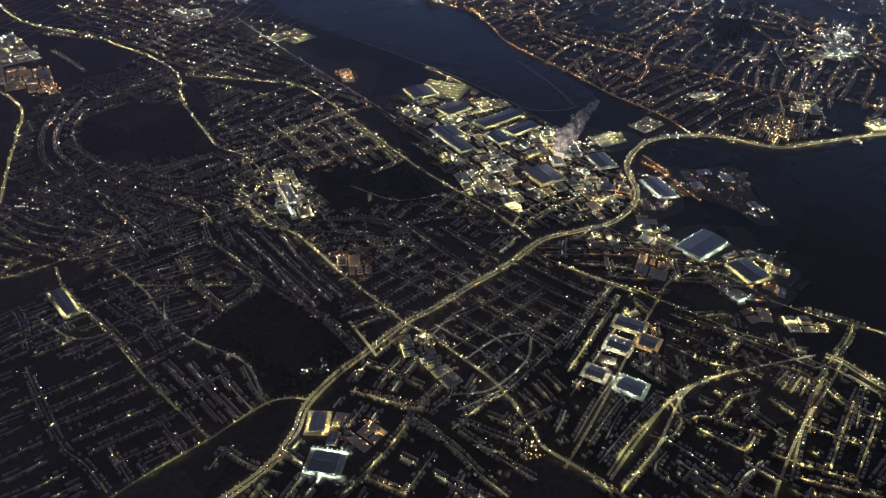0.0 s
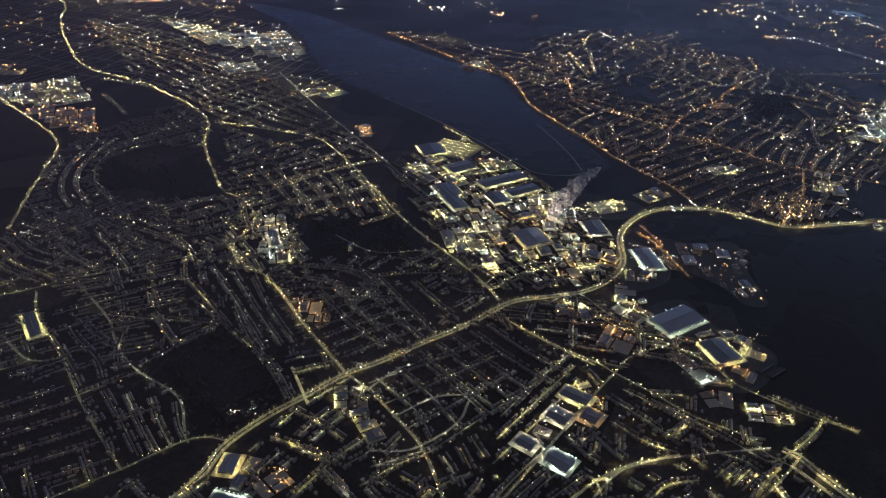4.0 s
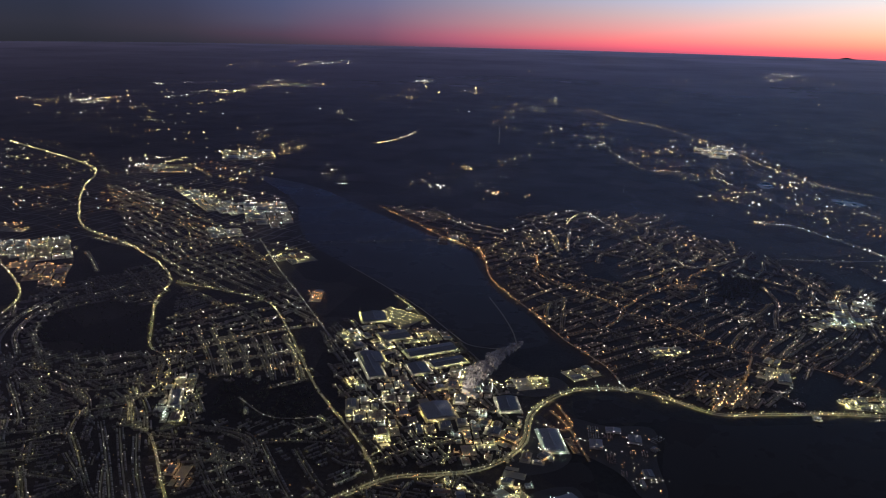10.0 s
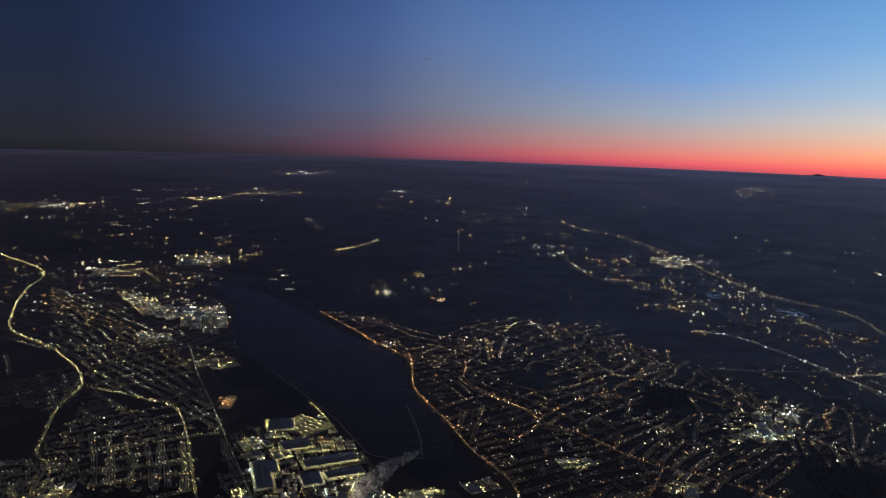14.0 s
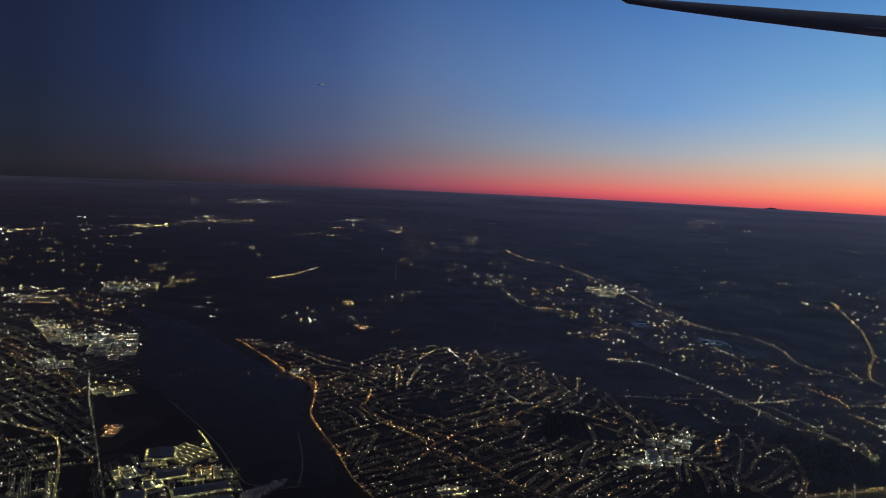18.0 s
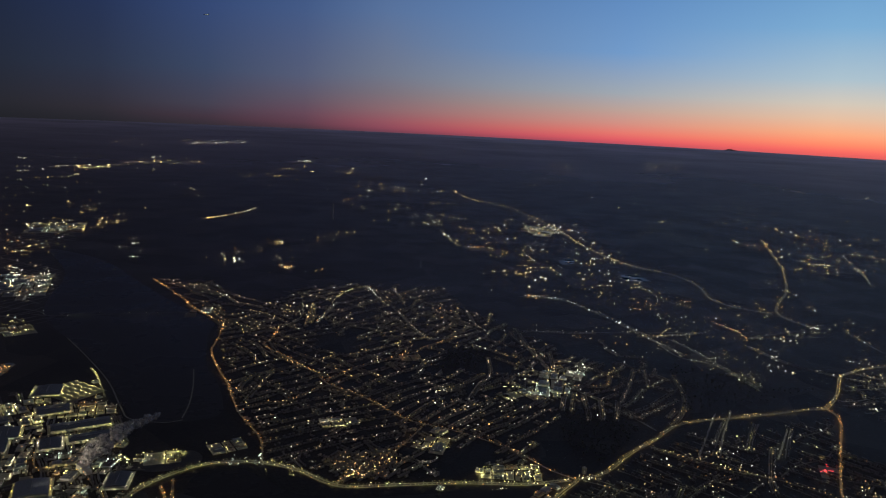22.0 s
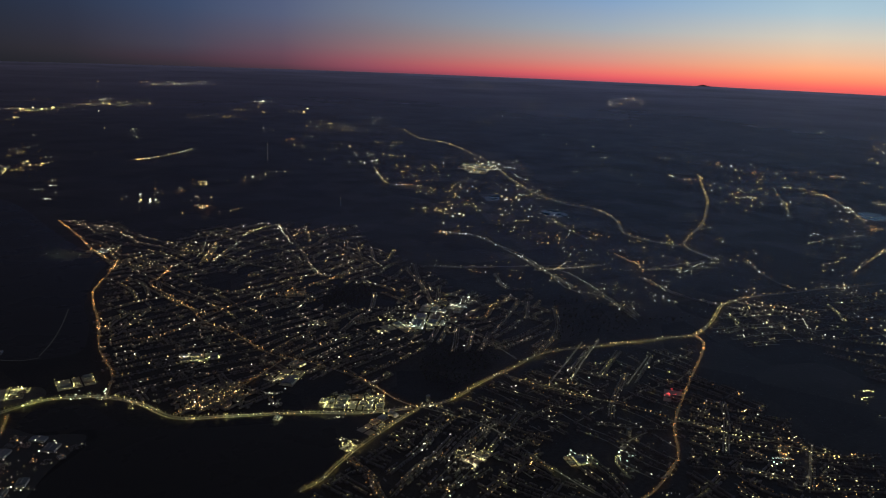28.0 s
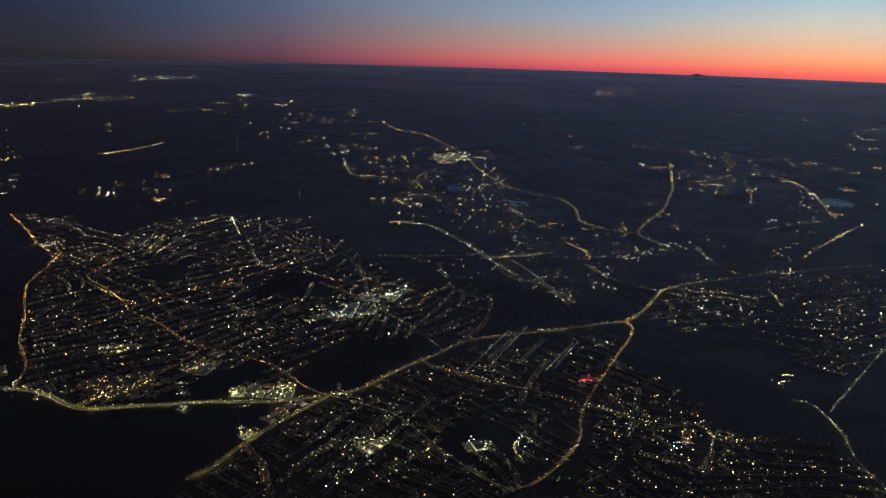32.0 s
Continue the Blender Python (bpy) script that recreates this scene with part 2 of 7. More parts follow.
FLOOD = {c: glow("hooded_" + c, rgb, power, 0.2) for c, rgb, power in (
    ("yellow", (0.98, 0.91, 0.40), 54.0), ("gold", (1.0, 0.78, 0.30), 42.0), ("orange", (1.0, 0.56, 0.20), 30.0), ("white", (1.0, 0.93, 0.62), 48.0),
    ("cool", (0.78, 1.0, 0.84), 40.0), ("red", (1.0, 0.1, 0.08), 20.0), ("peach", (1.0, 0.74, 0.50), 26.0), ("dim", (0.95, 0.94, 0.66), 34.0))}


# ---- making meshes ----
def solid(name, verts, faces, mat, parent=None, label=""):
    me = bpy.data.meshes.new(name)
    me.from_pydata(verts, [], faces)
    me.materials.append(mat)
    ob = new(name, me)
    ob.parent = parent
    return tagged(ob, label)


class Heap:
    """Many small solids gathered into one mesh."""

    def __init__(self):
        self.v, self.f = [], []

    def add(self, verts, faces):
        k = len(self.v)
        self.v.extend(verts)
        self.f.extend(tuple(k + i for i in f) for f in faces)

    def lamp(self, x, y, z, s, trays=None):
        """A bare lamp: a small pointed glass; an added plate blocks its light below."""
        h = 0.5 * s
        self.add([(x - h, y - h, z), (x + h, y - h, z), (x + h, y + h, z), (x - h, y + h, z), (x, y, z + 0.7 * s)], [(0, 1, 4), (1, 2, 4), (2, 3, 4), (3, 0, 4)])
        h *= 1.3
        (LIGHT_STOPS if trays is None else trays).add([(x - h, y - h, z - 0.02 * s), (x + h, y - h, z - 0.02 * s), (x + h, y + h, z - 0.02 * s), (x - h, y + h, z - 0.02 * s)], [(0, 1, 2, 3)])

    def hood(self, x, y, z, s, caps):
        """A lamp that shines down from under an opaque hood."""
        h = 0.5 * s
        self.add([(x - h, y - h, z), (x - h, y + h, z), (x + h, y + h, z), (x + h, y - h, z)], [(0, 1, 2, 3)])
        h *= 1.2
        caps.add([(x - h, y - h, z + 0.015), (x + h, y - h, z + 0.015), (x + h, y + h, z + 0.015), (x - h, y + h, z + 0.015), (x, y, z + 0.25 * s)], [(0, 1, 4), (1, 2, 4), (2, 3, 4), (3, 0, 4)])

    def gable(self, x, y, z, a, l, w, h, r):
        """A house: walls and a gabled roof, turned by a."""
        c, s = math.cos(a), math.sin(a)
        pts = [(-l, -w, 0), (l, -w, 0), (l, w, 0), (-l, w, 0), (-l, -w, h), (l, -w, h), (l, w, h), (-l, w, h), (-l, 0, h + r), (l, 0, h + r)]
        self.add([(x + p * c - q * s, y + p * s + q * c, z + e) for p, q, e in pts], [(0, 1, 5, 4), (1, 2, 6, 9, 5), (2, 3, 7, 6), (3, 0, 4, 8, 7), (4, 5, 9, 8), (6, 7, 8, 9)])

    def build(self, name, mat, label="", category="", kind="stuff"):
        if not self.v:
            return None
        return tagged(solid(name, self.v, self.f, mat), label, category, "", kind)


# opaque plates added so that bare lamps don't light the ground
LIGHT_STOPS = Heap()


def box(x0, y0, z0, x1, y1, z1):
    return [(x0, y0, z0), (x1, y0, z0), (x1, y1, z0), (x0, y1, z0), (x0, y0, z1), (x1, y0, z1), (x1, y1, z1), (x0, y1, z1)], [(0, 3, 2, 1), (4, 5, 6, 7), (0, 1, 5, 4), (1, 2, 6, 5), (2, 3, 7, 6), (3, 0, 4, 7)]


def inside(x, y, poly):
    hit, j = False, len(poly) - 1
    for i in range(len(poly)):
        (xi, yi), (xj, yj) = poly[i], poly[j]
        if (yi > y) != (yj > y) and x < (xj - xi) * (y - yi) / (yj - yi) + xi:
            hit = not hit
        j = i
    return hit


def smooth(points, step, closed=False):
    """An even curve through the points of the plan."""
    p = [Vector(q) for q in points]
    p = [p[-1], *p, p[0], p[1]] if closed else [2 * p[0] - p[1], *p, 2 * p[-1] - p[-2]]
    out = []
    for a, b, c, d in zip(p, p[1:], p[2:], p[3:]):
        k = max(2, int((c - b).length / step))
        for i in range(k):
            t = i / k
            out.append(0.5 * (2 * b + (c - a) * t + (2 * a - 5 * b + 4 * c - d) * t * t + (3 * b - a - 3 * c + d) * t ** 3))
    return out if closed else [*out, p[-2]]


def reach(x, y):
    """How far a place lies from the flown line, in metres."""
    return math.hypot(x - max(0.0, min(300.0, x)), y - 20.0, 150.0)


def grain(x, y):
    """Lamp size factor: raised with distance so that far lamps still show as dots."""
    return max(0.62, reach(x, y) / 330)


# ---- the land ----
ground = Heap()
RINGS = [0, 60, 140, 260, 420, 640, 950, 1400, 2000, 2800, 3700, 4600, 4780]
SPOKES = 96
ground.v = [(160, 50, 0)]
for q in RINGS[1:]:
    ground.v += [(160 + q * math.cos(k * math.tau / SPOKES), 50 + q * math.sin(k * math.tau / SPOKES), 0) for k in range(SPOKES)]
for k in range(SPOKES):
    ground.f.append((0, 1 + k, 1 + (k + 1) % SPOKES))
    for i in range(len(RINGS) - 2):
        a, b = 1 + i * SPOKES, 1 + (i + 1) * SPOKES
        ground.f.append((a + k, b + k, b + (k + 1) % SPOKES, a + (k + 1) % SPOKES))
ground.build("ground", LAND, "dark fields and woods at dusk", "ground", "structure")


def sheet(name, poly, mat, z, label, category, step=6.0):
    """A level sheet with a soft outline."""
    pts = smooth(poly, step, True)
    return tagged(solid(name, [(q.x, q.y, z) for q in pts], [tuple(range(len(pts)))], mat), label, category, "", "structure")


sheet("water_1", [(-227, 664.7), (-176.6, 648.5), (-135.3, 619.5), (-76.6, 563.9), (-40.1, 530.7), (-8.9, 505.7), (14.7, 487.2), (24.1, 458.1), (46.2, 408.9), (63.1, 385), (75.2, 363.7), (80.5, 347.3), (65.4, 335.2), (46.5, 334.7), (25.3, 357.6), (0.8, 384.1), (-31.1, 414), (-72.4, 448.5), (-99.6, 477.1), (-121.2, 514.3), (-143.6, 562.5), (-170.3, 601.3)], WATER, 0.02, "wide calm river reflecting the dusk sky", "water")
sheet("water_2", [(100.1, 293.5), (111.5, 300.5), (124.8, 293.7), (137.3, 287.3), (158.9, 289), (195.1, 300.4), (235.7, 311.1), (223.2, 290.4), (215.2, 267.3), (209.2, 251.9), (198, 222.8), (169.5, 204.3), (145.8, 166.7), (129.3, 172.2), (118, 183.9), (126, 213.9), (128.4, 234.1), (128.5, 252.7), (129.9, 280.9), (114.8, 279.6), (99.1, 275.4), (95.5, 290.7)], WATER, 0.02, "dark harbour water", "water")
sheet("water_3", [(101.1, 248), (105.8, 237.8), (107, 224.3), (99.7, 228), (90.6, 233.6), (87.2, 241.6)], WATER, 0.02, "dark dock basin", "water")
sheet("water_4", [(303.6, 738), (319.5, 736.5), (327.3, 720.2), (317, 710.4), (305.6, 717.7)], WATER, 0.02, "small pale lake between fields", "water")
sheet("water_5", [(621.5, 816), (636.5, 819.5), (644.9, 793.8), (625.8, 778.9), (614.2, 786.7)], WATER, 0.02, "small pale lake between fields", "water")
sheet("water_6", [(247.6, 789.2), (259.6, 800.2), (262.3, 777.9), (250, 767.3)], WATER, 0.02, "small pale lake between fields", "water")
sheet("pavement_1", [(93.5, 277.3), (108.8, 275.5), (126.4, 277.8), (127, 254.9), (129.4, 234.9), (121.4, 232.5), (114.4, 244), (104.3, 251.5), (94.1, 255.7)], QUAY, 0.026, "worn concrete quay beside the dock", "quay", 2.0)
sheet("pavement_2", [(80.2, 275.1), (88.5, 271.3), (97.2, 254.4), (93.4, 241.7), (80.1, 234.7), (75.2, 240.2)], QUAY, 0.026, "worn concrete quay beside the dock", "quay", 2.0)
sheet("pavement_3", [(83.5, 222.2), (98.9, 232.6), (107.2, 218.5), (124.5, 205.1), (115.5, 186.7), (101.9, 185.2), (88.6, 203.3)], QUAY, 0.026, "worn concrete quay beside the dock", "quay", 2.0)
sheet("pavement_4", [(73.7, 303), (85.2, 311.6), (92.9, 302.8), (81.7, 292.1), (67.6, 292)], QUAY, 0.026, "worn concrete quay beside the dock", "quay", 2.0)


# ---- distance haze painted on a flat sheet over the land, more opaque far off ----
def painted_haze():
    m = bpy.data.materials.new("painted_haze")
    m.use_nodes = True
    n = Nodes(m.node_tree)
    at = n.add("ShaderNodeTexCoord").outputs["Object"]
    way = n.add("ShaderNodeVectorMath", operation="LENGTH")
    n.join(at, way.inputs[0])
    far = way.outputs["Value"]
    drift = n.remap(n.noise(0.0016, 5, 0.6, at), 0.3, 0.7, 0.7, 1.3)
    # opacity grows with distance to imitate haze building up along the view
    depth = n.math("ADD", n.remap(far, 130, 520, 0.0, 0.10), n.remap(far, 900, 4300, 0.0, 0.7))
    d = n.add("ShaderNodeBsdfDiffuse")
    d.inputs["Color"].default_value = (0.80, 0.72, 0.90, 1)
    # the gloss takes up the low sky as the haze's sunset glow
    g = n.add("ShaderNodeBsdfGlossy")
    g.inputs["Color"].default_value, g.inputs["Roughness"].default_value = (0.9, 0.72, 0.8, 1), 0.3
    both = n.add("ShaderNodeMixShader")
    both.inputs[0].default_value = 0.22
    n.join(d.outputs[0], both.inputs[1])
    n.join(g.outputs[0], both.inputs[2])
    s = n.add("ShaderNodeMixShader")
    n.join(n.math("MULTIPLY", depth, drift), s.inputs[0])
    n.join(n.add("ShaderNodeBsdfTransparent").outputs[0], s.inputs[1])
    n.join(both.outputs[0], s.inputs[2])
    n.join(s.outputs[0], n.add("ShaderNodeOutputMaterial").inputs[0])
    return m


# flat ring that carries the painted haze
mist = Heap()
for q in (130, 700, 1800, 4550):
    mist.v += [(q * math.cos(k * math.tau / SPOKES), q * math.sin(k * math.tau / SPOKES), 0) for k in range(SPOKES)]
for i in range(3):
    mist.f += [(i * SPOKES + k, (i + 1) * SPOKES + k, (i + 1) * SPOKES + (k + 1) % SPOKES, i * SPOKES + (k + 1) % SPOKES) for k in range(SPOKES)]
layer = mist.build("haze_sheet", painted_haze(), "tinted sheet imitating violet evening haze over the far land", "mist")
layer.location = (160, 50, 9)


# ---- roads with their lamps ----
ROAD_KINDS = {  # half width, lamp spacing, lamp colour, lamp size, both sides, share of bare lamps
    "motorway": (1.2, 1.2, "yellow", 0.23, True, 0.6),
    "main": (0.5, 1.0, "yellow", 0.14, True, 0.5),
    "avenue": (0.36, 1.2, "yellow", 0.12, True, 0.35),
    "orange": (0.42, 1.0, "orange", 0.17, True, 0.5),
    "lane": (0.38, 1.2, "dim", 0.19, False, 0.3),
    "trunk": (0.8, 1.0, "gold", 0.23, True, 0.35),
    "rust": (0.35, 1.7, "orange", 0.11, False, 0.5),
    "far": (0.9, 1.0, "gold", 0.12, False, 1.0),
    "bridge": (0.5, 2.6, "dim", 0.12, True, 0.15),
    "bank": (0.35, 1e9, "dim", 0.1, False, 0.0),
}
ROUTES = []
TAKEN, LOTS = set(), set()  # square metres under roads, and under yards and halls
LAMPS_NEAR = []


def route(kind, points):
    half, gap, colour, size, both, bare = ROAD_KINDS[kind]
    rank = len(ROUTES)
    line = smooth(points, 0.8)
    ROUTES.append((half, line))
    for p in line:
        k = int(half + 1.3)
        TAKEN.update((int(p.x) + a, int(p.y) + b) for a in range(-k, k + 1) for b in range(-k, k + 1) if math.hypot(a, b) < half + 0.9)
    z = 0.06 + 0.004 * rank
    strip, lamps, specks, hoods, posts, cars, tails = [Heap() for _ in range(7)]
    run = gap if gap < 100 else 0.0
    for i, p in enumerate(line):
        d = (line[min(i + 1, len(line) - 1)] - line[max(i - 1, 0)]).normalized()
        n = Vector((-d.y, d.x))
        edges = (half, 0.22, -0.22, -half) if kind in ("motorway", "trunk") else (half, -half)
        strip.v += [(*(p + n * e), z) for e in edges]
        if i:
            k = len(edges)
            a = (i - 1) * k
            strip.f += [(a + j, a + j + 1, a + k + j + 1, a + k + j) for j in range(0, k, 2)]
            run += (p - line[i - 1]).length
        far = max(1.0, reach(*p) / 330)
        if run > gap * far ** 0.6:
            run = 0.0
            high = 0.62 * far ** 0.5
            for side in (-1, 1) if both else (random.choice((-1, 1)),):
                if random.random() < 0.1:
                    continue
                q = p + n * side * (half * random.uniform(0.75, 1.05)) + d * random.uniform(-0.4, 0.4)
                s = size * far ** 0.25 * random.uniform(0.6, 1.2)
                if reach(*q) < 285 and kind in ("motorway", "main") and len(LAMPS_NEAR) < 290:
                    LAMPS_NEAR.append((q.x, q.y, math.atan2(-side * n.y, -side * n.x)))
                    continue
                if far < 1.6:
                    lamps.hood(q.x, q.y, high, s, hoods)
                posts.add(*box(q.x - 0.02, q.y - 0.02, z, q.x + 0.02, q.y + 0.02, high + 0.01))
                if random.random() < bare + (0.5 if kind == "far" else 0.1) * min(1.0, max(0.0, far - 1.1)):
                    specks.lamp(q.x + random.uniform(-0.3, 0.3), q.y + random.uniform(-0.3, 0.3), high + 0.1 * far, (0.17 if kind == "far" else 0.13 if kind == "bridge" else 0.22) * grain(q.x, q.y) * random.uniform(0.6, 1.3))
        if kind in ("motorway", "main", "trunk") and far < 1.6 and random.random() < (0.75 if kind == "motorway" else 0.25):
            lane = random.uniform(-0.85, 0.85)
            c = p + n * lane * half
            (cars if lane > 0 else tails).lamp(c.x, c.y, z + 0.1, 0.17 * far * random.uniform(0.6, 1.2))
    if kind == "bank":
        strip.build("embankment_path", CONCRETE, "pale path along the river bank", "path", "structure")
        return
    strip.build(f"road_{rank + 1}", ASPHALT, f"lit asphalt {'motorway' if kind == 'motorway' else 'road'} at night", "road", "structure")
    lamps.build("street_lamps", FLOOD[colour], f"rows of lit {colour} street lamps along a road", "street lamps")
    specks.build("bare_lamps", GLOW[colour], f"bright unshaded {colour} lamps along a road", "street lamps")
    hoods.build("lamp_hoods", STEEL, "steel hoods of street lamps", "lamp hoods")
    posts.build("lamp_posts", STEEL, "thin steel lamp posts along a road", "lamp posts")
    cars.build("traffic", GLOW["white"], "headlights of cars on the road", "traffic")
    tails.build("traffic", GLOW["orange"], "rear lights of cars on the road", "traffic")


route("motorway", [(-53.3, 108.4), (-43.3, 119.1), (-38, 130.1), (-35.9, 141), (-28.7, 153.1), (-19.7, 163.9), (-10.5, 175.1), (-1.2, 182.6), (10.1, 193.6), (24.3, 206.5), (37.8, 221.6), (51, 227.3), (64.8, 233.3), (74.4, 243.4), (79.8, 256.4), (79.8, 275.1), (85.2, 289.4), (95.5, 301.6), (112.5, 307.6), (131.3, 305.3), (151.4, 296.4), (172.3, 301.5), (197.6, 308.8), (221.9, 313.1), (240.5, 320.7)])
route("trunk", [(243.0, 321.4), (255.3, 330.6), (268.1, 351.3), (280.4, 367.6), (292.5, 385.9), (306.0, 395.5), (322.9, 403.0), (346.4, 414.1), (364.8, 423.8), (375.7, 428.2), (381.9, 436.1), (392.2, 455.0), (403.6, 481.9), (412.3, 492.0), (430.9, 506.8), (458.8, 520.3), (480.3, 533.0), (510.2, 546.4), (541.2, 560.4), (561.1, 567.0)])
route("main", [(-594, 754.8), (-489.9, 702), (-410.9, 657), (-377.5, 623), (-351.4, 573.6), (-307.9, 511.1), (-262.4, 458.4), (-215, 435.6), (-193.2, 422), (-158.8, 395.9), (-139.2, 372.9), (-129.1, 343.3), (-109.3, 309.5), (-98, 292.3), (-86.9, 285.9), (-75.8, 272.5), (-73, 260.8), (-74.7, 245.4), (-65.3, 231.5), (-54.9, 225.9), (-46.2, 216.9), (-34.3, 201.9), (-23.6, 189.6), (-10.5, 175.1)])
route("main", [(-10.5, 175.1), (-1, 167.8), (7.4, 159.3), (16.8, 149), (22.4, 138.4), (25.6, 131.5), (27.3, 126.8), (33.9, 121.4), (40.2, 116.3), (47.3, 109.8)])
route("main", [(-281.7, 393.4), (-209.9, 338.4), (-191.8, 301.6), (-184.5, 280.5), (-170.7, 243.2)])
route("lane", [(-129.2, 467.2), (-88.5, 410.8), (-53.7, 366.3), (-31.5, 337.1), (-8.6, 307.2), (12.5, 280.0), (27.3, 262.6), (40.6, 247.0), (52.4, 233.4)])
route("main", [(-136.1, 373.8), (-99.4, 367.8), (-71.9, 359.3), (-49.5, 333.2), (-31.5, 307.1), (-12.9, 280), (0.5, 263.5), (18.3, 244.1), (29, 229.7), (33.6, 222.2)])
route("avenue", [(-147.4, 195.8), (-137.1, 202.2), (-125.2, 211.4), (-112.1, 219.6), (-100.1, 227.2), (-87.5, 235.1), (-74.5, 244.6)])
route("avenue", [(-131.3, 202.3), (-125.4, 193), (-112.8, 180), (-99, 166.9), (-85.6, 152.6), (-72.1, 139.7), (-60, 128.9)])
route("avenue", [(-80.4, 108.7), (-72.4, 117.2), (-64.6, 124.3), (-59.3, 129), (-53.9, 134.8), (-47.5, 140.9), (-41.7, 143.1), (-36.1, 142.5)])
route("lane", [(-121, 210.7), (-98.7, 191.8), (-88.2, 178.9), (-76, 167.6), (-57.4, 157.5), (-49, 144.1)])
route("lane", [(-138.9, 375.3), (-155.3, 361.1), (-167.7, 339.7), (-171, 320.2), (-166.5, 302.5), (-153.9, 283.8), (-135.2, 272.6), (-121, 272.8), (-106.3, 279.5), (-88.1, 284.9)])
route("lane", [(-88.1, 284.9), (-71.4, 301.4), (-51.3, 325.6)])
route("avenue", [(62.3, 225.6), (71.5, 214.9), (84, 208.2), (91, 205), (102.2, 197.1), (108.5, 188.1), (114.3, 183.9), (126.1, 177), (139.3, 171.8)])
route("avenue", [(91, 205), (78.1, 196.9), (72.1, 187.7), (62, 171), (52.5, 153.8), (42, 135.6), (32.2, 119.7)])
route("avenue", [(36.6, 211), (52.7, 199.7), (66.6, 192.1), (72.1, 187.7), (83.6, 179.3), (93.7, 171.4), (107.1, 165.1), (111.5, 159), (116.7, 155.5)])
route("motorway", [(115.9, 161.5), (119.9, 159.1), (123.9, 153.3), (129.9, 145.6)])
route("avenue", [(119.9, 159.1), (112.5, 149.8), (100.8, 137), (91.7, 125.5), (82.1, 111.3)])
route("lane", [(57.6, 127), (69.1, 145.1), (79, 151.8), (93.8, 156.5), (112.5, 161.5)])
route("avenue", [(43, 116.3), (52.8, 128.9), (65.6, 144), (77.4, 151.8)])
route("orange", [(-80, 583.1), (-43.7, 547.6), (-10.8, 512.5), (13.3, 491.5), (24.5, 485.7)])
route("orange", [(19.3, 494.0), (30.1, 461.5), (38.4, 431.7), (51.1, 409.8), (67.1, 387.0), (78.3, 368.2), (89.2, 350.8), (103.8, 333.7), (110.4, 323.5), (116.1, 308.7)])
route("orange", [(59.3, 487.8), (63.0, 465.8), (63.3, 449.5), (82.6, 433.0), (106.3, 411.8), (118.0, 398.0), (140.1, 384.8), (155.3, 371.3), (168.6, 362.0), (189.8, 355.8), (210.6, 345.9), (221.3, 338.0), (232.0, 327.6), (243.4, 321.1)])
route("orange", [(150.4, 298.1), (155.2, 309), (164.5, 324.4), (168.4, 333.7), (174.4, 356.3)])
route("lane", [(60.8, 489.5), (64.2, 519), (47.9, 582.2), (83.4, 613)])
route("lane", [(111.8, 548), (141.9, 511.3), (162, 490.2), (179.7, 514.5), (187.5, 526.3)])
route("lane", [(243.2, 426.6), (253.7, 414.8), (265.0, 402.5), (275.4, 388.9), (282.6, 378.3)])
route("avenue", [(277, 360), (298.8, 349.9), (312.7, 344.5), (325.9, 339.3)])
route("orange", [(376.6, 428.4), (377.5, 412.6), (361.8, 369.9), (350.6, 339.8), (345.0, 319.4), (343.4, 303.9), (339.9, 293.4), (331.1, 277.6), (324.1, 269.2), (315.7, 265.4)])
route("trunk", [(243.2, 320.4), (236.8, 309.2), (231.7, 299.3), (225.7, 286.9), (220.4, 272.2), (217.7, 263.3), (212.7, 256.5)])
route("far", [(64.9, 1401.0), (111.4, 1274.7), (166.4, 1212.8), (222.3, 1082.1), (250.3, 992.5), (270.3, 907.6), (298.2, 822.5), (326.9, 773.8), (353.5, 755.0), (368.8, 712.6), (369.6, 663.5), (383.3, 640.7), (408.1, 627.4)])
route("far", [(509.7, 1020.4), (487.9, 890.0), (475.0, 820.1), (447.2, 719.1), (426.3, 670.2), (413.5, 634.1), (416.2, 611.6), (427.5, 594.1)])
route("lane", [(513.8, 428.3), (490.1, 399.5), (472, 374.7), (446.1, 338.9)])
route("avenue", [(433.3, 346.8), (441, 342.9), (443.1, 320.3), (440.8, 300.2), (443.3, 277)])
route("avenue", [(343.6, 327.8), (357, 327.4), (367, 319.7), (381.6, 317.5), (393.1, 312.8), (401.2, 311.9)])
route("lane", [(245.4, 321.3), (258, 316.8), (272.9, 309.7), (288.2, 292.8), (297.4, 282.6), (309.9, 270.5), (319.3, 266)])
route("lane", [(363.5, 296.2), (376.6, 292.6), (383.4, 288.1), (396.4, 317.5)])
route("far", [(-321.5, 690.4), (-300, 676.1), (-266.6, 643.7)])
route("avenue", [(323, 282.1), (320.1, 287.9), (319.4, 293.5), (324.2, 304)])
route("bridge", [(-102.5, 469.4), (-86.4, 470.6), (-58.7, 482.8), (-12.1, 503)])
route("bank", [(-50.8, 430.5), (-21, 403.5), (9.7, 373.5), (33.6, 345), (44.4, 334.2), (60.2, 333.8), (67.7, 338.5)])
route("bank", [(42.6, 400.3), (53.4, 377.3), (61.7, 356.3), (66.2, 340.1)])
route("lane", [(370.8, 553.2), (391.9, 567.6), (418.5, 585.1)])
route("orange", [(353.4, 587.9), (360.6, 573.4), (367.8, 562.8)])
route("lane", [(293.8, 544.8), (315.6, 530.1), (335.6, 487.2), (349, 450.5)])
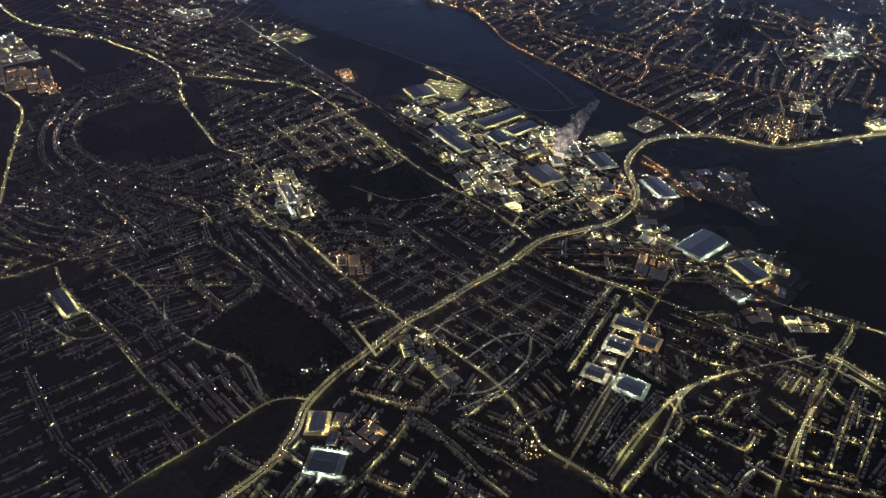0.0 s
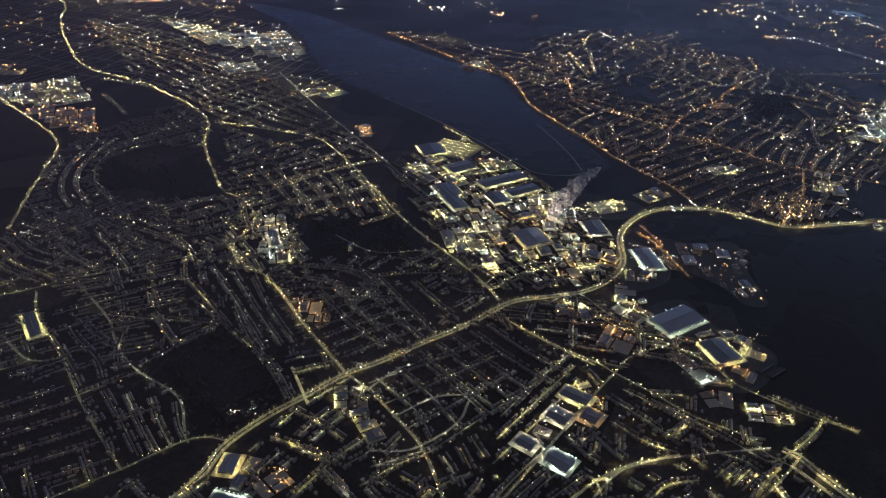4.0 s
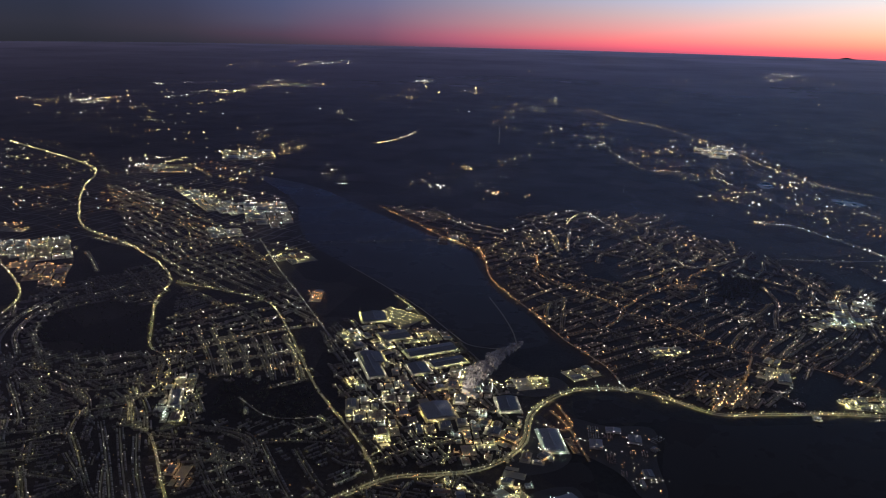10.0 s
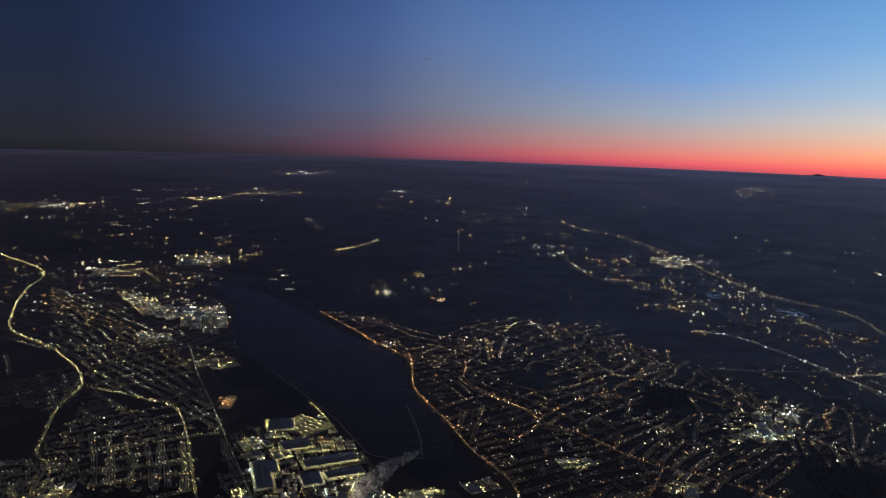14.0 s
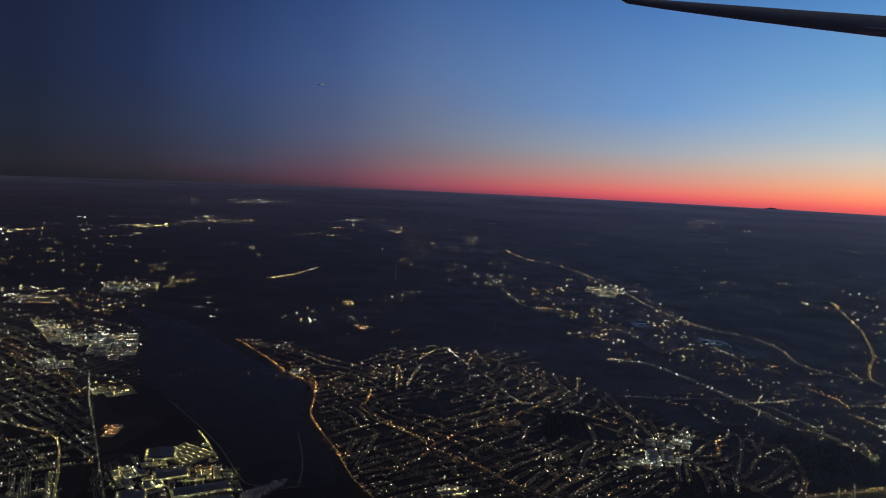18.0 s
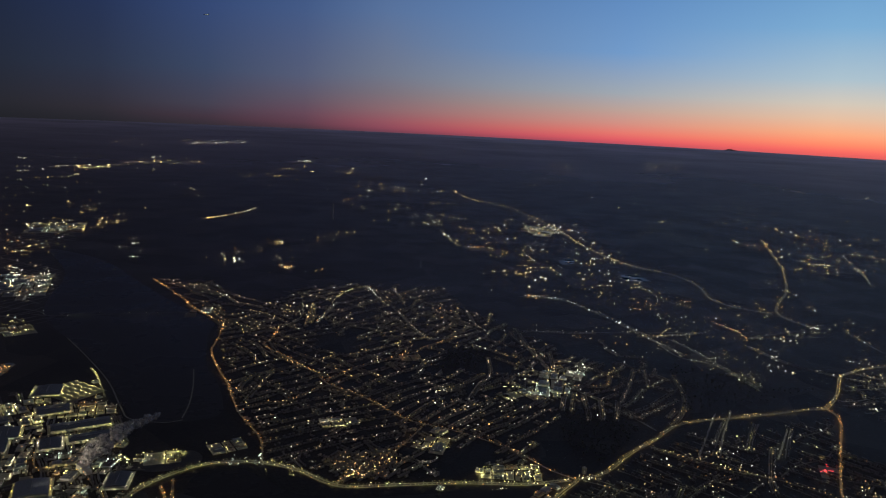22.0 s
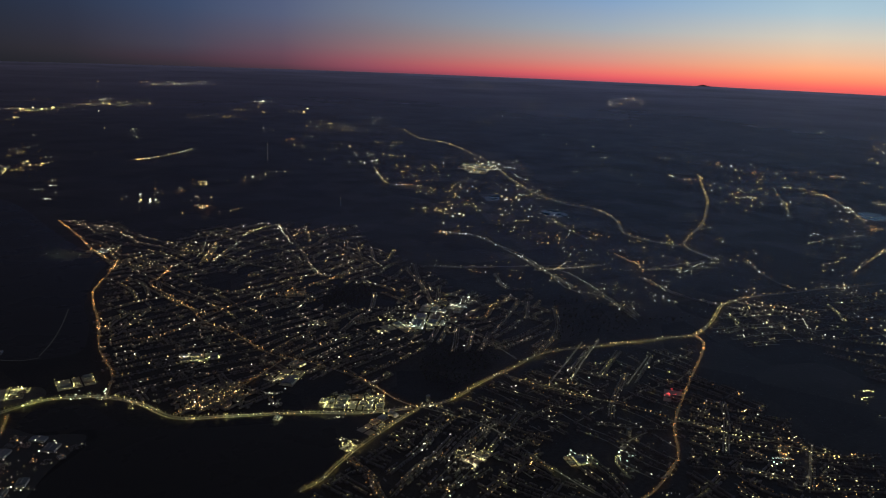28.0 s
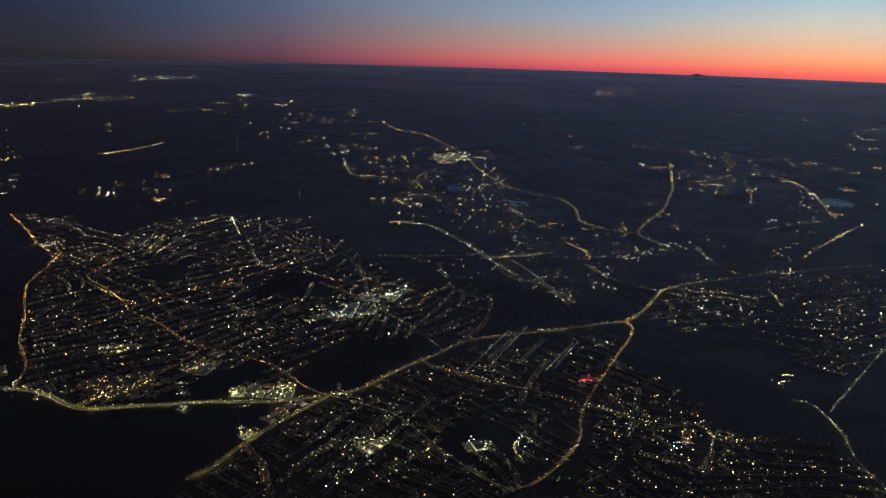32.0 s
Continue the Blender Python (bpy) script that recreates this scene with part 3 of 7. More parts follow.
route("lane", [(259.1, 602.6), (283, 573.4), (301.2, 532.4), (313.3, 496.6), (334, 483.4), (348.7, 445.7)])
route("lane", [(216.8, 524.4), (278, 537.8), (333.7, 555.4)])
route("avenue", [(27.2, 232.8), (31.2, 229), (36.2, 236.8), (44.5, 243), (54.6, 251.6)])
route("lane", [(49.1, 221.1), (60.9, 230.8), (71.1, 220.3), (78.4, 212.6)])
route("orange", [(86.9, 281.5), (93.9, 272.1), (99.5, 259.1), (103.6, 248.8)])
route("lane", [(315.3, 405.4), (303.5, 371.7), (296.6, 352.3)])
route("lane", [(324.6, 411.3), (313.6, 380.4), (307, 357.3)])
route("lane", [(346.6, 394.2), (332, 359.5)])
route("lane", [(52.5, 141.8), (50, 153.8), (47.5, 158.4)])
route("lane", [(3.9, 144.5), (15.1, 146.8), (25.8, 158.2), (28.4, 168.1)])
route("lane", [(-6.1, 162.8), (4.3, 178.5), (9.8, 182.7)])
route("lane", [(7.4, 158.1), (18, 168), (26.9, 170.7)])
route("lane", [(-127.6, 177.1), (-110.9, 166.7), (-99.9, 169.4)])
route("lane", [(-36.3, 259.1), (-17.4, 248.4), (2.7, 253)])
route("avenue", [(-9.5, 388.5), (2.8, 375.8), (20.2, 353.9)])
route("avenue", [(28.2, 232.4), (32.5, 239.9), (40.3, 247), (47.1, 250.3), (52.5, 250.1), (54.6, 241.8), (54, 234.3)])
route("rust", [(17.7, 311), (28.9, 291.1), (38.2, 282.2), (51.9, 285.8), (62.4, 277.4), (73.6, 268.1)])
route("orange", [(88.9, 287.7), (93.7, 277.8), (96.1, 271.4), (92.4, 267.4), (85.4, 269.9)])
route("lane", [(57.6, 304.2), (65.3, 291.4), (74.7, 291.8)])


# ---- quarters of the town ----
QUARTERS = {  # street gap, lamp gap, share of lamps lit, lamp colours, size
    "town": (6.4, 1.1, 0.8, ("dim", "yellow", "dim", "gold"), 0.16),
    "dim": (6.0, 1.2, 0.65, ("dim", "dim", "dim", "yellow"), 0.115),
    "yellow": (5.8, 0.95, 0.95, ("yellow", "yellow", "gold", "dim"), 0.175),
    "mixed": (5.6, 1.0, 0.9, ("yellow", "white", "orange", "dim"), 0.18),
    "warm": (7.6, 0.9, 0.6, ("peach", "peach", "dim", "gold"), 0.13),
    "rusty": (3.6, 0.9, 0.7, ("orange", "orange", "gold"), 0.14),
    "hazy": (6.6, 1.0, 0.35, ("dim", "yellow", "gold"), 0.13),
    "sparse": (6.6, 1.5, 0.6, ("gold", "dim", "yellow", "white"), 0.15),
}
DARK = []
HOUSES_NEAR = []
NEARBY = set()  # square metres beside the streets drawn one by one


def dark(x, y):
    return (int(x), int(y)) in LOTS or (int(x), int(y)) in NEARBY or any(inside(x, y, q) for q in DARK)


def liveliness(x, y, far):
    """Some corners of a quarter are busy, others nearly dark."""
    k = 0.04 / far
    return max(0.12, min(1.0, 0.62 + 0.95 * noise.noise(Vector((x * k, y * k, 11.0))) + 0.5 * noise.noise(Vector((x * k * 3.3, y * k * 3.3, 5.0)))))


SPECKS = {"town": 0.24, "dim": 0.13, "rusty": 0.45, "yellow": 0.34, "mixed": 0.27, "warm": 0.26, "hazy": 0.4, "sparse": 0.24}
TRIM = {"dim": 0.62, "town": 0.8, "yellow": 0.85, "mixed": 0.85, "warm": 0.85, "hazy": 1.0}


def quarter(kind, angle, poly):
    gap, pitch, lit, colours, size = QUARTERS[kind]
    mx, my = sum(p[0] for p in poly) / len(poly), sum(p[1] for p in poly) / len(poly)
    far = max(1.0, reach(mx, my) / 360)
    gap, pitch = gap * far ** 0.8, pitch * far ** 0.8
    a = radians(angle)
    u, v = Vector((math.cos(a), math.sin(a))), Vector((-math.sin(a), math.cos(a)))
    span = max(math.hypot(p[0] - mx, p[1] - my) for p in poly)
    heaps, specks, streets, houses, hoods = {c: Heap() for c in colours}, {c: Heap() for c in (*colours, "gold" if kind == "hazy" else "white", "orange", "cool" if kind in ("town", "mixed") else "gold")}, Heap(), Heap(), Heap()
    rows = int(span / gap) + 1
    for way_on, way_off, spacing, share in ((u, v, gap, 1.0), (v, u, gap * 2.1, 0.85)):
        for r in range(-rows, rows + 1):
            if random.random() > share:
                continue
            shift, last = r * spacing + random.uniform(-0.25, 0.25) * spacing, None
            own = random.choice(colours)
            bright, lively = random.uniform(0.55, 1.0), random.choice((0.35, 0.6, 1.0, 1.0, 1.6))
            for k in range(-int(span / pitch) - 1, int(span / pitch) + 2):
                wob = noise.noise(Vector((k * pitch * 0.035, shift * 0.06, angle))) * gap * 0.75
                q = Vector((mx, my)) + way_on * (k * pitch) + way_off * (shift + wob)
                if not inside(q.x, q.y, poly) or dark(q.x, q.y):
                    last = None
                    continue
                if last is not None:
                    n = way_off * 0.32 * far ** 0.5
                    streets.add([(*(last + n), 0.03), (*(last - n), 0.03), (*(q - n), 0.03), (*(q + n), 0.03)], [(0, 1, 2, 3)])
                last = q
                busy = liveliness(q.x, q.y, far)
                if random.random() < lit * bright * (1.0 if far < 1.6 else 0.0) * min(1.0, busy + 0.3):
                    s = size * far ** 0.6 * random.uniform(0.6, 1.2)
                    c = own if random.random() < 0.85 else random.choice(colours)
                    heaps[c].hood(q.x + random.uniform(-0.2, 0.2), q.y + random.uniform(-0.2, 0.2), 0.42 * far ** 0.5, s, hoods)
                if random.random() < lively * SPECKS[kind] * (0.35 + 0.65 * busy if kind == "warm" else busy) * (1.0 if far < 1.6 else 0.9 * busy):
                    c = own if random.random() < 0.72 else random.choice(list(specks))
                    e = random.uniform(0.0, 1.0) ** {"sparse": 1.2, "hazy": 5, "warm": 9}.get(kind, 3) * gap * 0.45 * random.choice((-1, 1))
                    specks[c].lamp(q.x + way_off.x * e, q.y + way_off.y * e, 0.7 * far ** 0.5, 0.25 * TRIM.get(kind, 1.0) * grain(q.x, q.y) * random.choice((0.6, 0.7, 0.8, 0.9, 1.0, 1.2, 1.7)))
                for side in (-1, 1):
                    if far < 1.7 and random.random() < (0.3 if kind == "sparse" else 0.6):
                        h = q + way_off * side * 1.15 + way_on * random.uniform(-0.3, 0.3)
                        if far < 1.05 and reach(h.x, h.y) < 222 and len(HOUSES_NEAR) < 280:
                            HOUSES_NEAR.append((h.x, h.y, math.atan2(way_on.y, way_on.x)))
                            continue
                        houses.gable(h.x, h.y, 0, math.atan2(way_on.y, way_on.x), random.uniform(0.4, 0.75), random.uniform(0.32, 0.45), random.uniform(0.45, 0.65), random.uniform(0.2, 0.35))
    streets.build("streets", SIDE_ASPHALT, "narrow side streets between rows of houses", "street", "structure")
    houses.build("houses", SLATE, "rows of dark gabled houses along the streets", "houses")
    for c, heap in heaps.items():
        heap.build("street_lamps", FLOOD[c], f"hooded {c} street lamps of side streets", "street lamps")
    for c, heap in specks.items():
        heap.build("porch_lights", GLOW[c], f"scattered {c} porch lights and lit windows", "porch lights")
    hoods.build("lamp_hoods", STEEL, "steel hoods of street lamps", "lamp hoods")


def scatter(many, poly):
    """Lights of hamlets and farms: some alone, some in loose clusters and short lines."""
    xs, ys = [p[0] for p in poly], [p[1] for p in poly]
    heaps = {c: Heap() for c in ("gold", "white", "dim", "orange")}
    left, nearest = many, min(reach(*p) for p in poly)
    while left > 0:
        x, y = random.uniform(min(xs), max(xs)), random.uniform(min(ys), max(ys))
        if not inside(x, y, poly) or dark(x, y) or random.random() > (nearest / reach(x, y)) ** 1.6:
            continue
        f = max(1.0, reach(x, y) / 360)
        n = random.choice((1, 1, 1, 2, 3, 6, 10))
        a, long, wide = random.uniform(0, math.pi), random.uniform(1, 9) * f * n ** 0.4, random.uniform(0.3, 2.5) * f * n ** 0.3
        own = random.choice(("gold", "gold", "white", "dim", "orange"))
        for _ in range(n):
            p, q = random.uniform(-1, 1) * long, random.gauss(0, 0.5) * wide
            c = own if random.random() < 0.6 else random.choice(("gold", "white", "dim"))
            px, py = x + p * math.cos(a) - q * math.sin(a), y + p * math.sin(a) + q * math.cos(a)
            heaps[c].lamp(px, py, 0.7 * f ** 0.5, 0.26 * f * random.choice((0.6, 0.7, 0.8, 1.0, 1.2, 1.5)))
        left -= n
    for c, heap in heaps.items():
        heap.build("village_lights", GLOW[c], f"scattered {c} lights of far villages and farms", "village lights")


# ---- works, docks and yards ----
def hall(l, w, h, colour, lamp, roofing=None):
    """A low industrial hall with its roof, ridge vent, skylights, loading doors and wall lamps."""
    base = new("industrial_hall")
    solid("wall", *box(-l, -w, 0, l, w, h), SHEET, base)
    rv = [(-l - 0.1, -w - 0.1, h), (l + 0.1, -w - 0.1, h), (l + 0.1, w + 0.1, h), (-l - 0.1, w + 0.1, h), (-l - 0.1, 0, h + 0.12 * w), (l + 0.1, 0, h + 0.12 * w)]
    solid("roof", rv, [(0, 1, 5, 4), (2, 3, 4, 5), (1, 2, 5), (3, 0, 4), (3, 2, 1, 0)], roofing or ROOFING, base)
    solid("roof_vent", *box(-0.6 * l, -0.08, h + 0.10 * w, 0.6 * l, 0.08, h + 0.12 * w + 0.10), STEEL, base)
    for k in (-0.5, 0.5):
        solid("loading_door", *box(k * l - 0.3, -w - 0.06, 0, k * l + 0.3, -w + 0.02, min(0.7, 0.8 * h)), ROOFING, base)
    for k, side in ((random.uniform(-0.9, 0), -1), (random.uniform(0, 0.9), 1)):
        b = Heap()
        b.lamp(k * l, side * (w + 0.15), 0.9 * h, lamp * random.uniform(0.5, 1.2), Heap())
        solid("wall_lamp", b.v, b.f, GLOW[colour], base, f"lit {colour} wall lamp")
    return base


BLOCKS = {  # lamp colours, strength of floodlights, bare lamps for each lot, share of halls
    "dock": (("yellow", "yellow", "yellow", "white"), 1.6, 4, 0.5, "dark-roofed dock shed in a yellow floodlit yard"),
    "works": (("yellow", "yellow", "white", "gold", "cool"), 1.4, 5, 0.6, "grey industrial hall in a lit works yard"),
    "white": (("white", "white", "cool", "yellow"), 1.5, 5, 0.5, "pale warehouse in a white floodlit yard"),
    "orange": (("orange", "orange", "gold"), 0.8, 10, 0.3, "low building in an orange lit yard"),
    "red": (("red", "red", "orange"), 0.0, 12, 0.0, "low building under red lamps"),
    "spit": (("white", "orange", "orange", "dim"), 0.05, 2.2, 0.12, "small shed on the dark dock spit"),
}


def cut(x0, y0, x1, y1, least):
    """Cuts a site into lots of uneven size."""
    a, b = x1 - x0, y1 - y0
    if max(a, b) < least * random.choice((1.3, 1.6, 2.0, 2.9)):
        return [(x0, y0, x1, y1)]
    k = random.uniform(0.36, 0.64)
    if a > b:
        return cut(x0, y0, x0 + k * a, y1, least) + cut(x0 + k * a, y0, x1, y1, least)
    return cut(x0, y0, x1, y0 + k * b, least) + cut(x0, y0 + k * b, x1, y1, least)


def block(kind, poly):
    colours, power, bares, share, label = BLOCKS[kind]
    mx, my = sum(p[0] for p in poly) / len(poly), sum(p[1] for p in poly) / len(poly)
    mid = Vector((mx, my))
    far = max(1.0, reach(mx, my) / 330)
    sides = [(Vector(b) - Vector(a)) for a, b in zip(poly, poly[1:] + poly[:1])]
    u = max(sides, key=lambda e: e.length).normalized()
    v = Vector((-u.y, u.x))
    turn = math.atan2(u.y, u.x)
    heaps, specks = {c: Heap() for c in (*colours, "orange")}, {c: Heap() for c in (*colours, "orange")}
    aprons, hoods, masts, stacks, vans = [Heap() for _ in range(5)]
    us, vs = [(Vector(p) - mid).dot(u) for p in poly], [(Vector(p) - mid).dot(v) for p in poly]
    for rect in cut(min(us), min(vs), max(us), max(vs), 4.0 * far):
        for shrink in (1.0, 0.7, 0.5):
            l, wd = (rect[2] - rect[0]) / 2 * shrink - 0.3, (rect[3] - rect[1]) / 2 * shrink - 0.3
            c = mid + u * (rect[0] + rect[2]) / 2 + v * (rect[1] + rect[3]) / 2
            tries = [c + u * l * p / 3 + v * wd * q / 3 for p in range(-3, 4) for q in range(-3, 4)]
            hits = sum((int(q.x), int(q.y)) in TAKEN or (int(q.x), int(q.y)) in LOTS for q in tries)
            if hits < 11:
                break
        if hits >= 11 or not inside(c.x, c.y, poly) or min(l, wd) < 0.5:
            continue
        k = int(l / 0.8) + 1
        n = int(wd / 0.8) + 1
        LOTS.update((int(q.x), int(q.y)) for q in (c + u * l * p / k + v * wd * r / n for p in range(-k, k + 1) for r in range(-n, n + 1)))
        own = random.choice(colours) if random.random() < 0.92 else "orange"
        level = power * (1.0 if far < 1.25 else 0.5) * random.choice((0.05, 0.12, 0.35, 0.7, 1.2, 2.0))
        use = random.random()
        zz = 0.03 + 0.004 * (len(aprons.f) % 6)
        if kind != "spit":
            aprons.add([(*(c + u * p * l + v * q * wd), zz) for p, q in ((1, 1), (-1, 1), (-1, -1), (1, -1))], [(0, 1, 2, 3)])
        if use < share:
            hl, hw, slide = l * random.uniform(0.6, 0.9), wd * random.uniform(0.5, 0.8), random.uniform(-0.15, 0.15)
            roofing = random.choice((ROOFING, ROOFING, ROOFING, PALE_ROOFING, RUST_ROOFING))
            ob = hall(hl, hw, random.uniform(0.5, 1.0) * far ** 0.5, own, 0.17 * far, roofing)
            tagged(ob, label, "industrial hall", "halls of the works and docks")
            ob.matrix_basis = Matrix.Translation((*(c + v * slide * wd), 0.06)) @ Matrix.Rotation(turn, 4, "Z")
        elif use < share + 0.22:
            for r in range(int(2 * wd / 0.55)):
                for q in range(int(2 * l / 0.75)):
                    if random.random() < 0.6:
                        at = c + u * (-l + 0.4 + 0.75 * q) + v * (-wd + 0.3 + 0.55 * r)
                        pts, faces = box(-0.28, -0.11, 0.06, 0.28, 0.11, 0.06 + 0.24 * random.choice((1, 1, 2, 3)))
                        stacks.add([(*(at + u * x + v * y), z) for x, y, z in pts], faces)
        elif use < share + 0.36:
            for r in range(int(2 * wd / 0.9)):
                for q in range(int(2 * l / 0.26)):
                    if random.random() < 0.5:
                        at = c + u * (-l + 0.2 + 0.26 * q) + v * (-wd + 0.4 + 0.9 * r)
                        pts, faces = box(-0.08, -0.19, 0.06, 0.08, 0.19, 0.18)
                        vans.add([(*(at + u * x + v * y), z) for x, y, z in pts], faces)
        elif random.random() < 0.5:
            level *= 0.1
        edges = [(u, v, l, wd, e) for e in (-1, 1)] + [(v, u, wd, l, e) for e in (-1, 1)]
        for on, across, long, deep, e in random.sample(edges, random.choice((1, 2, 2, 3))):
            step = 1.25 * far ** 0.8
            for k in range(int(2 * long / step) + 1):
                q = c + on * (-long + (k + 0.5) * step) + across * e * (deep - 0.1)
                if random.random() < 0.15:
                    continue
                if far < 1.8 and level > 0.1:
                    heaps[own].hood(q.x, q.y, 0.6 * far ** 0.5, 0.30 * far ** 0.55 * level ** 0.5 * random.choice((0.6, 0.9, 1.2)), hoods)
                    masts.add(*box(q.x - 0.03, q.y - 0.03, 0.05, q.x + 0.03, q.y + 0.03, 0.6 * far ** 0.5))
                if random.random() < 0.5 * min(1.0, level + 0.2) * (1.0 if far < 1.8 else 1.8):
                    specks[own].lamp(q.x, q.y, 0.7 * far ** 0.5, 0.25 * grain(q.x, q.y) * random.choice((0.6, 0.8, 1.0, 1.4)))
        for _ in range(int(bares * random.uniform(0.2, 1.2) * l * wd / (12 * far * far)) + 1):
            q = c + u * random.uniform(-1, 1) * l + v * random.uniform(-1, 1) * wd
            specks[own if random.random() < 0.5 else random.choice((*colours, "orange"))].lamp(q.x, q.y, 1.1 * far ** 0.5, 0.25 * grain(q.x, q.y) * random.choice((0.6, 0.7, 0.9, 1.2, 1.6)))
    aprons.build("yards", CONCRETE, "floodlit concrete yards between halls", "yard", "structure")
    stacks.build("container_stacks", CRATES, "stacked painted shipping containers in a yard", "containers")
    vans.build("parked_cars", STEEL, "rows of parked cars and vans on a lot", "parked cars")
    for c in specks:
        heaps[c].build("floodlights", FLOOD[c], f"{c} floodlights over a yard", "floodlights")
        specks[c].build("yard_lamps", GLOW[c], f"bare {c} lamps about a yard", "yard lamps")
    hoods.build("lamp_hoods", STEEL, "steel hoods of floodlights", "lamp hoods")
    masts.build("floodlight_masts", STEEL, "steel floodlight masts in a yard", "masts")


def landmark(x, y, turn, l, w, h, colour, label):
    """A large hall that stands out, with floodlights all along its walls."""
    ob = tagged(hall(l, w, h, colour, 0.2, PALE_ROOFING if colour in ("cool", "gold") else None), label, "industrial hall", "large halls of the docks")
    ob.matrix_basis = Matrix.Translation((x, y, 0.06)) @ Matrix.Rotation(radians(turn), 4, "Z")
    apron = ob.matrix_basis
    LOTS.update((int(q.x), int(q.y)) for q in (apron @ Vector((p * (l + 1.2) / 12, r * (w + 1.2) / 12, 0)) for p in range(-12, 13) for r in range(-12, 13)))
    corners = [apron @ Vector((p * (l + 1.3), q * (w + 1.3), 0.02)) for p, q in ((-1, -1), (1, -1), (1, 1), (-1, 1))]
    tagged(solid("yard", [tuple(c) for c in corners], [(0, 1, 2, 3)], CONCRETE), "floodlit concrete yard round a large hall", "yard", "", "structure")
    floods, hoods, bare = Heap(), Heap(), Heap()
    for side in (-1, 1):
        for k in range(int(2 * l / 1.1) + 1):
            q = apron @ Vector((-l + 1.1 * k, side * (w + 0.55), 0))
            floods.hood(q.x, q.y, 0.6, 0.25 * random.uniform(0.5, 1.3), hoods)
            if random.random() < 0.5:
                bare.lamp(q.x, q.y, 0.95, 0.17 * random.uniform(0.6, 1.3))
        for k in range(int(2 * w / 1.3) + 1):
            q = apron @ Vector((side * (l + 0.55), -w + 1.3 * k, 0))
            floods.hood(q.x, q.y, 0.6, 0.25 * random.uniform(0.4, 1.2), hoods)
    floods.build("floodlights", FLOOD[colour], f"{colour} floodlights along the walls of a hall", "floodlights")
    hoods.build("lamp_hoods", STEEL, "steel hoods of floodlights", "lamp hoods")
    bare.build("yard_lamps", GLOW[colour], f"bare {colour} lamps along a hall", "yard lamps")


landmark(27.9, 323.1, 37, 11.8, 4, 0.9, "yellow", "long dark-roofed dock hall ringed with yellow floodlights")
landmark(38.2, 313.3, 38, 7.9, 3.4, 0.8, "yellow", "dark-roofed dock hall beside the long hall")
landmark(95.2, 218.8, 39, 8.1, 4.9, 1.2, "cool", "large pale warehouse under cool white floodlights")
landmark(43.9, 269.2, -59, 6.2, 5.7, 0.9, "gold", "pale-roofed works hall among smaller halls")
landmark(89.4, 259.2, -72, 7.4, 3.4, 0.8, "cool", "white lit hall inside the motorway bend")
landmark(-60.2, 252.2, -63, 6.1, 1.6, 0.7, "white", "long station building under white light")
landmark(60, 174.7, -28, 4.2, 2.4, 0.6, "yellow", "flat market hall with rows of yellow lamps")
landmark(4.5, 308.1, -59, 5.5, 4.4, 0.7, "yellow", "grey dock shed beside the railway")
landmark(106.9, 203.5, -64, 5.6, 4.2, 0.7, "yellow", "low dock shed on the quay")
landmark(-10.1, 354.7, -64, 6.5, 6.1, 0.6, "yellow", "low freight shed ringed with yellow lamps")
landmark(-120.9, 183.8, -48, 7.5, 1.7, 0.6, "yellow", "long depot hall in an outlying yard")
landmark(-32.1, 134.1, -91, 3, 2, 0.6, "gold", "blue-roofed supermarket hall near the motorway")
landmark(5.5, 301.9, -59, 13, 3.3, 0.8, "dim", "pale grey-roofed hall beside the railway")
landmark(27.2, 303.4, -57, 5.1, 4, 0.7, "white", "small white lit dock shed")
landmark(69.9, 281.8, -72, 5.7, 3.8, 0.9, "dim", "dark hall beside the motorway")
landmark(6.6, 335.1, 37, 6.7, 5.1, 0.6, "yellow", "low sorting shed in a yellow lit yard")
landmark(54.8, 165.5, -30, 3.2, 2.6, 0.6, "white", "ribbed white-lit storage hall in an estate yard")
landmark(54.9, 148.1, -30, 3.4, 2.6, 0.6, "cool", "blue-grey roofed store under cool white lamps")
landmark(64.0, 166.6, -30, 2.4, 2.6, 0.6, "orange", "low brown hall beside an orange lit yard")
landmark(45.7, 153.5, -30, 2.6, 2.0, 0.6, "dim", "dark-roofed workshop hall beside side streets")


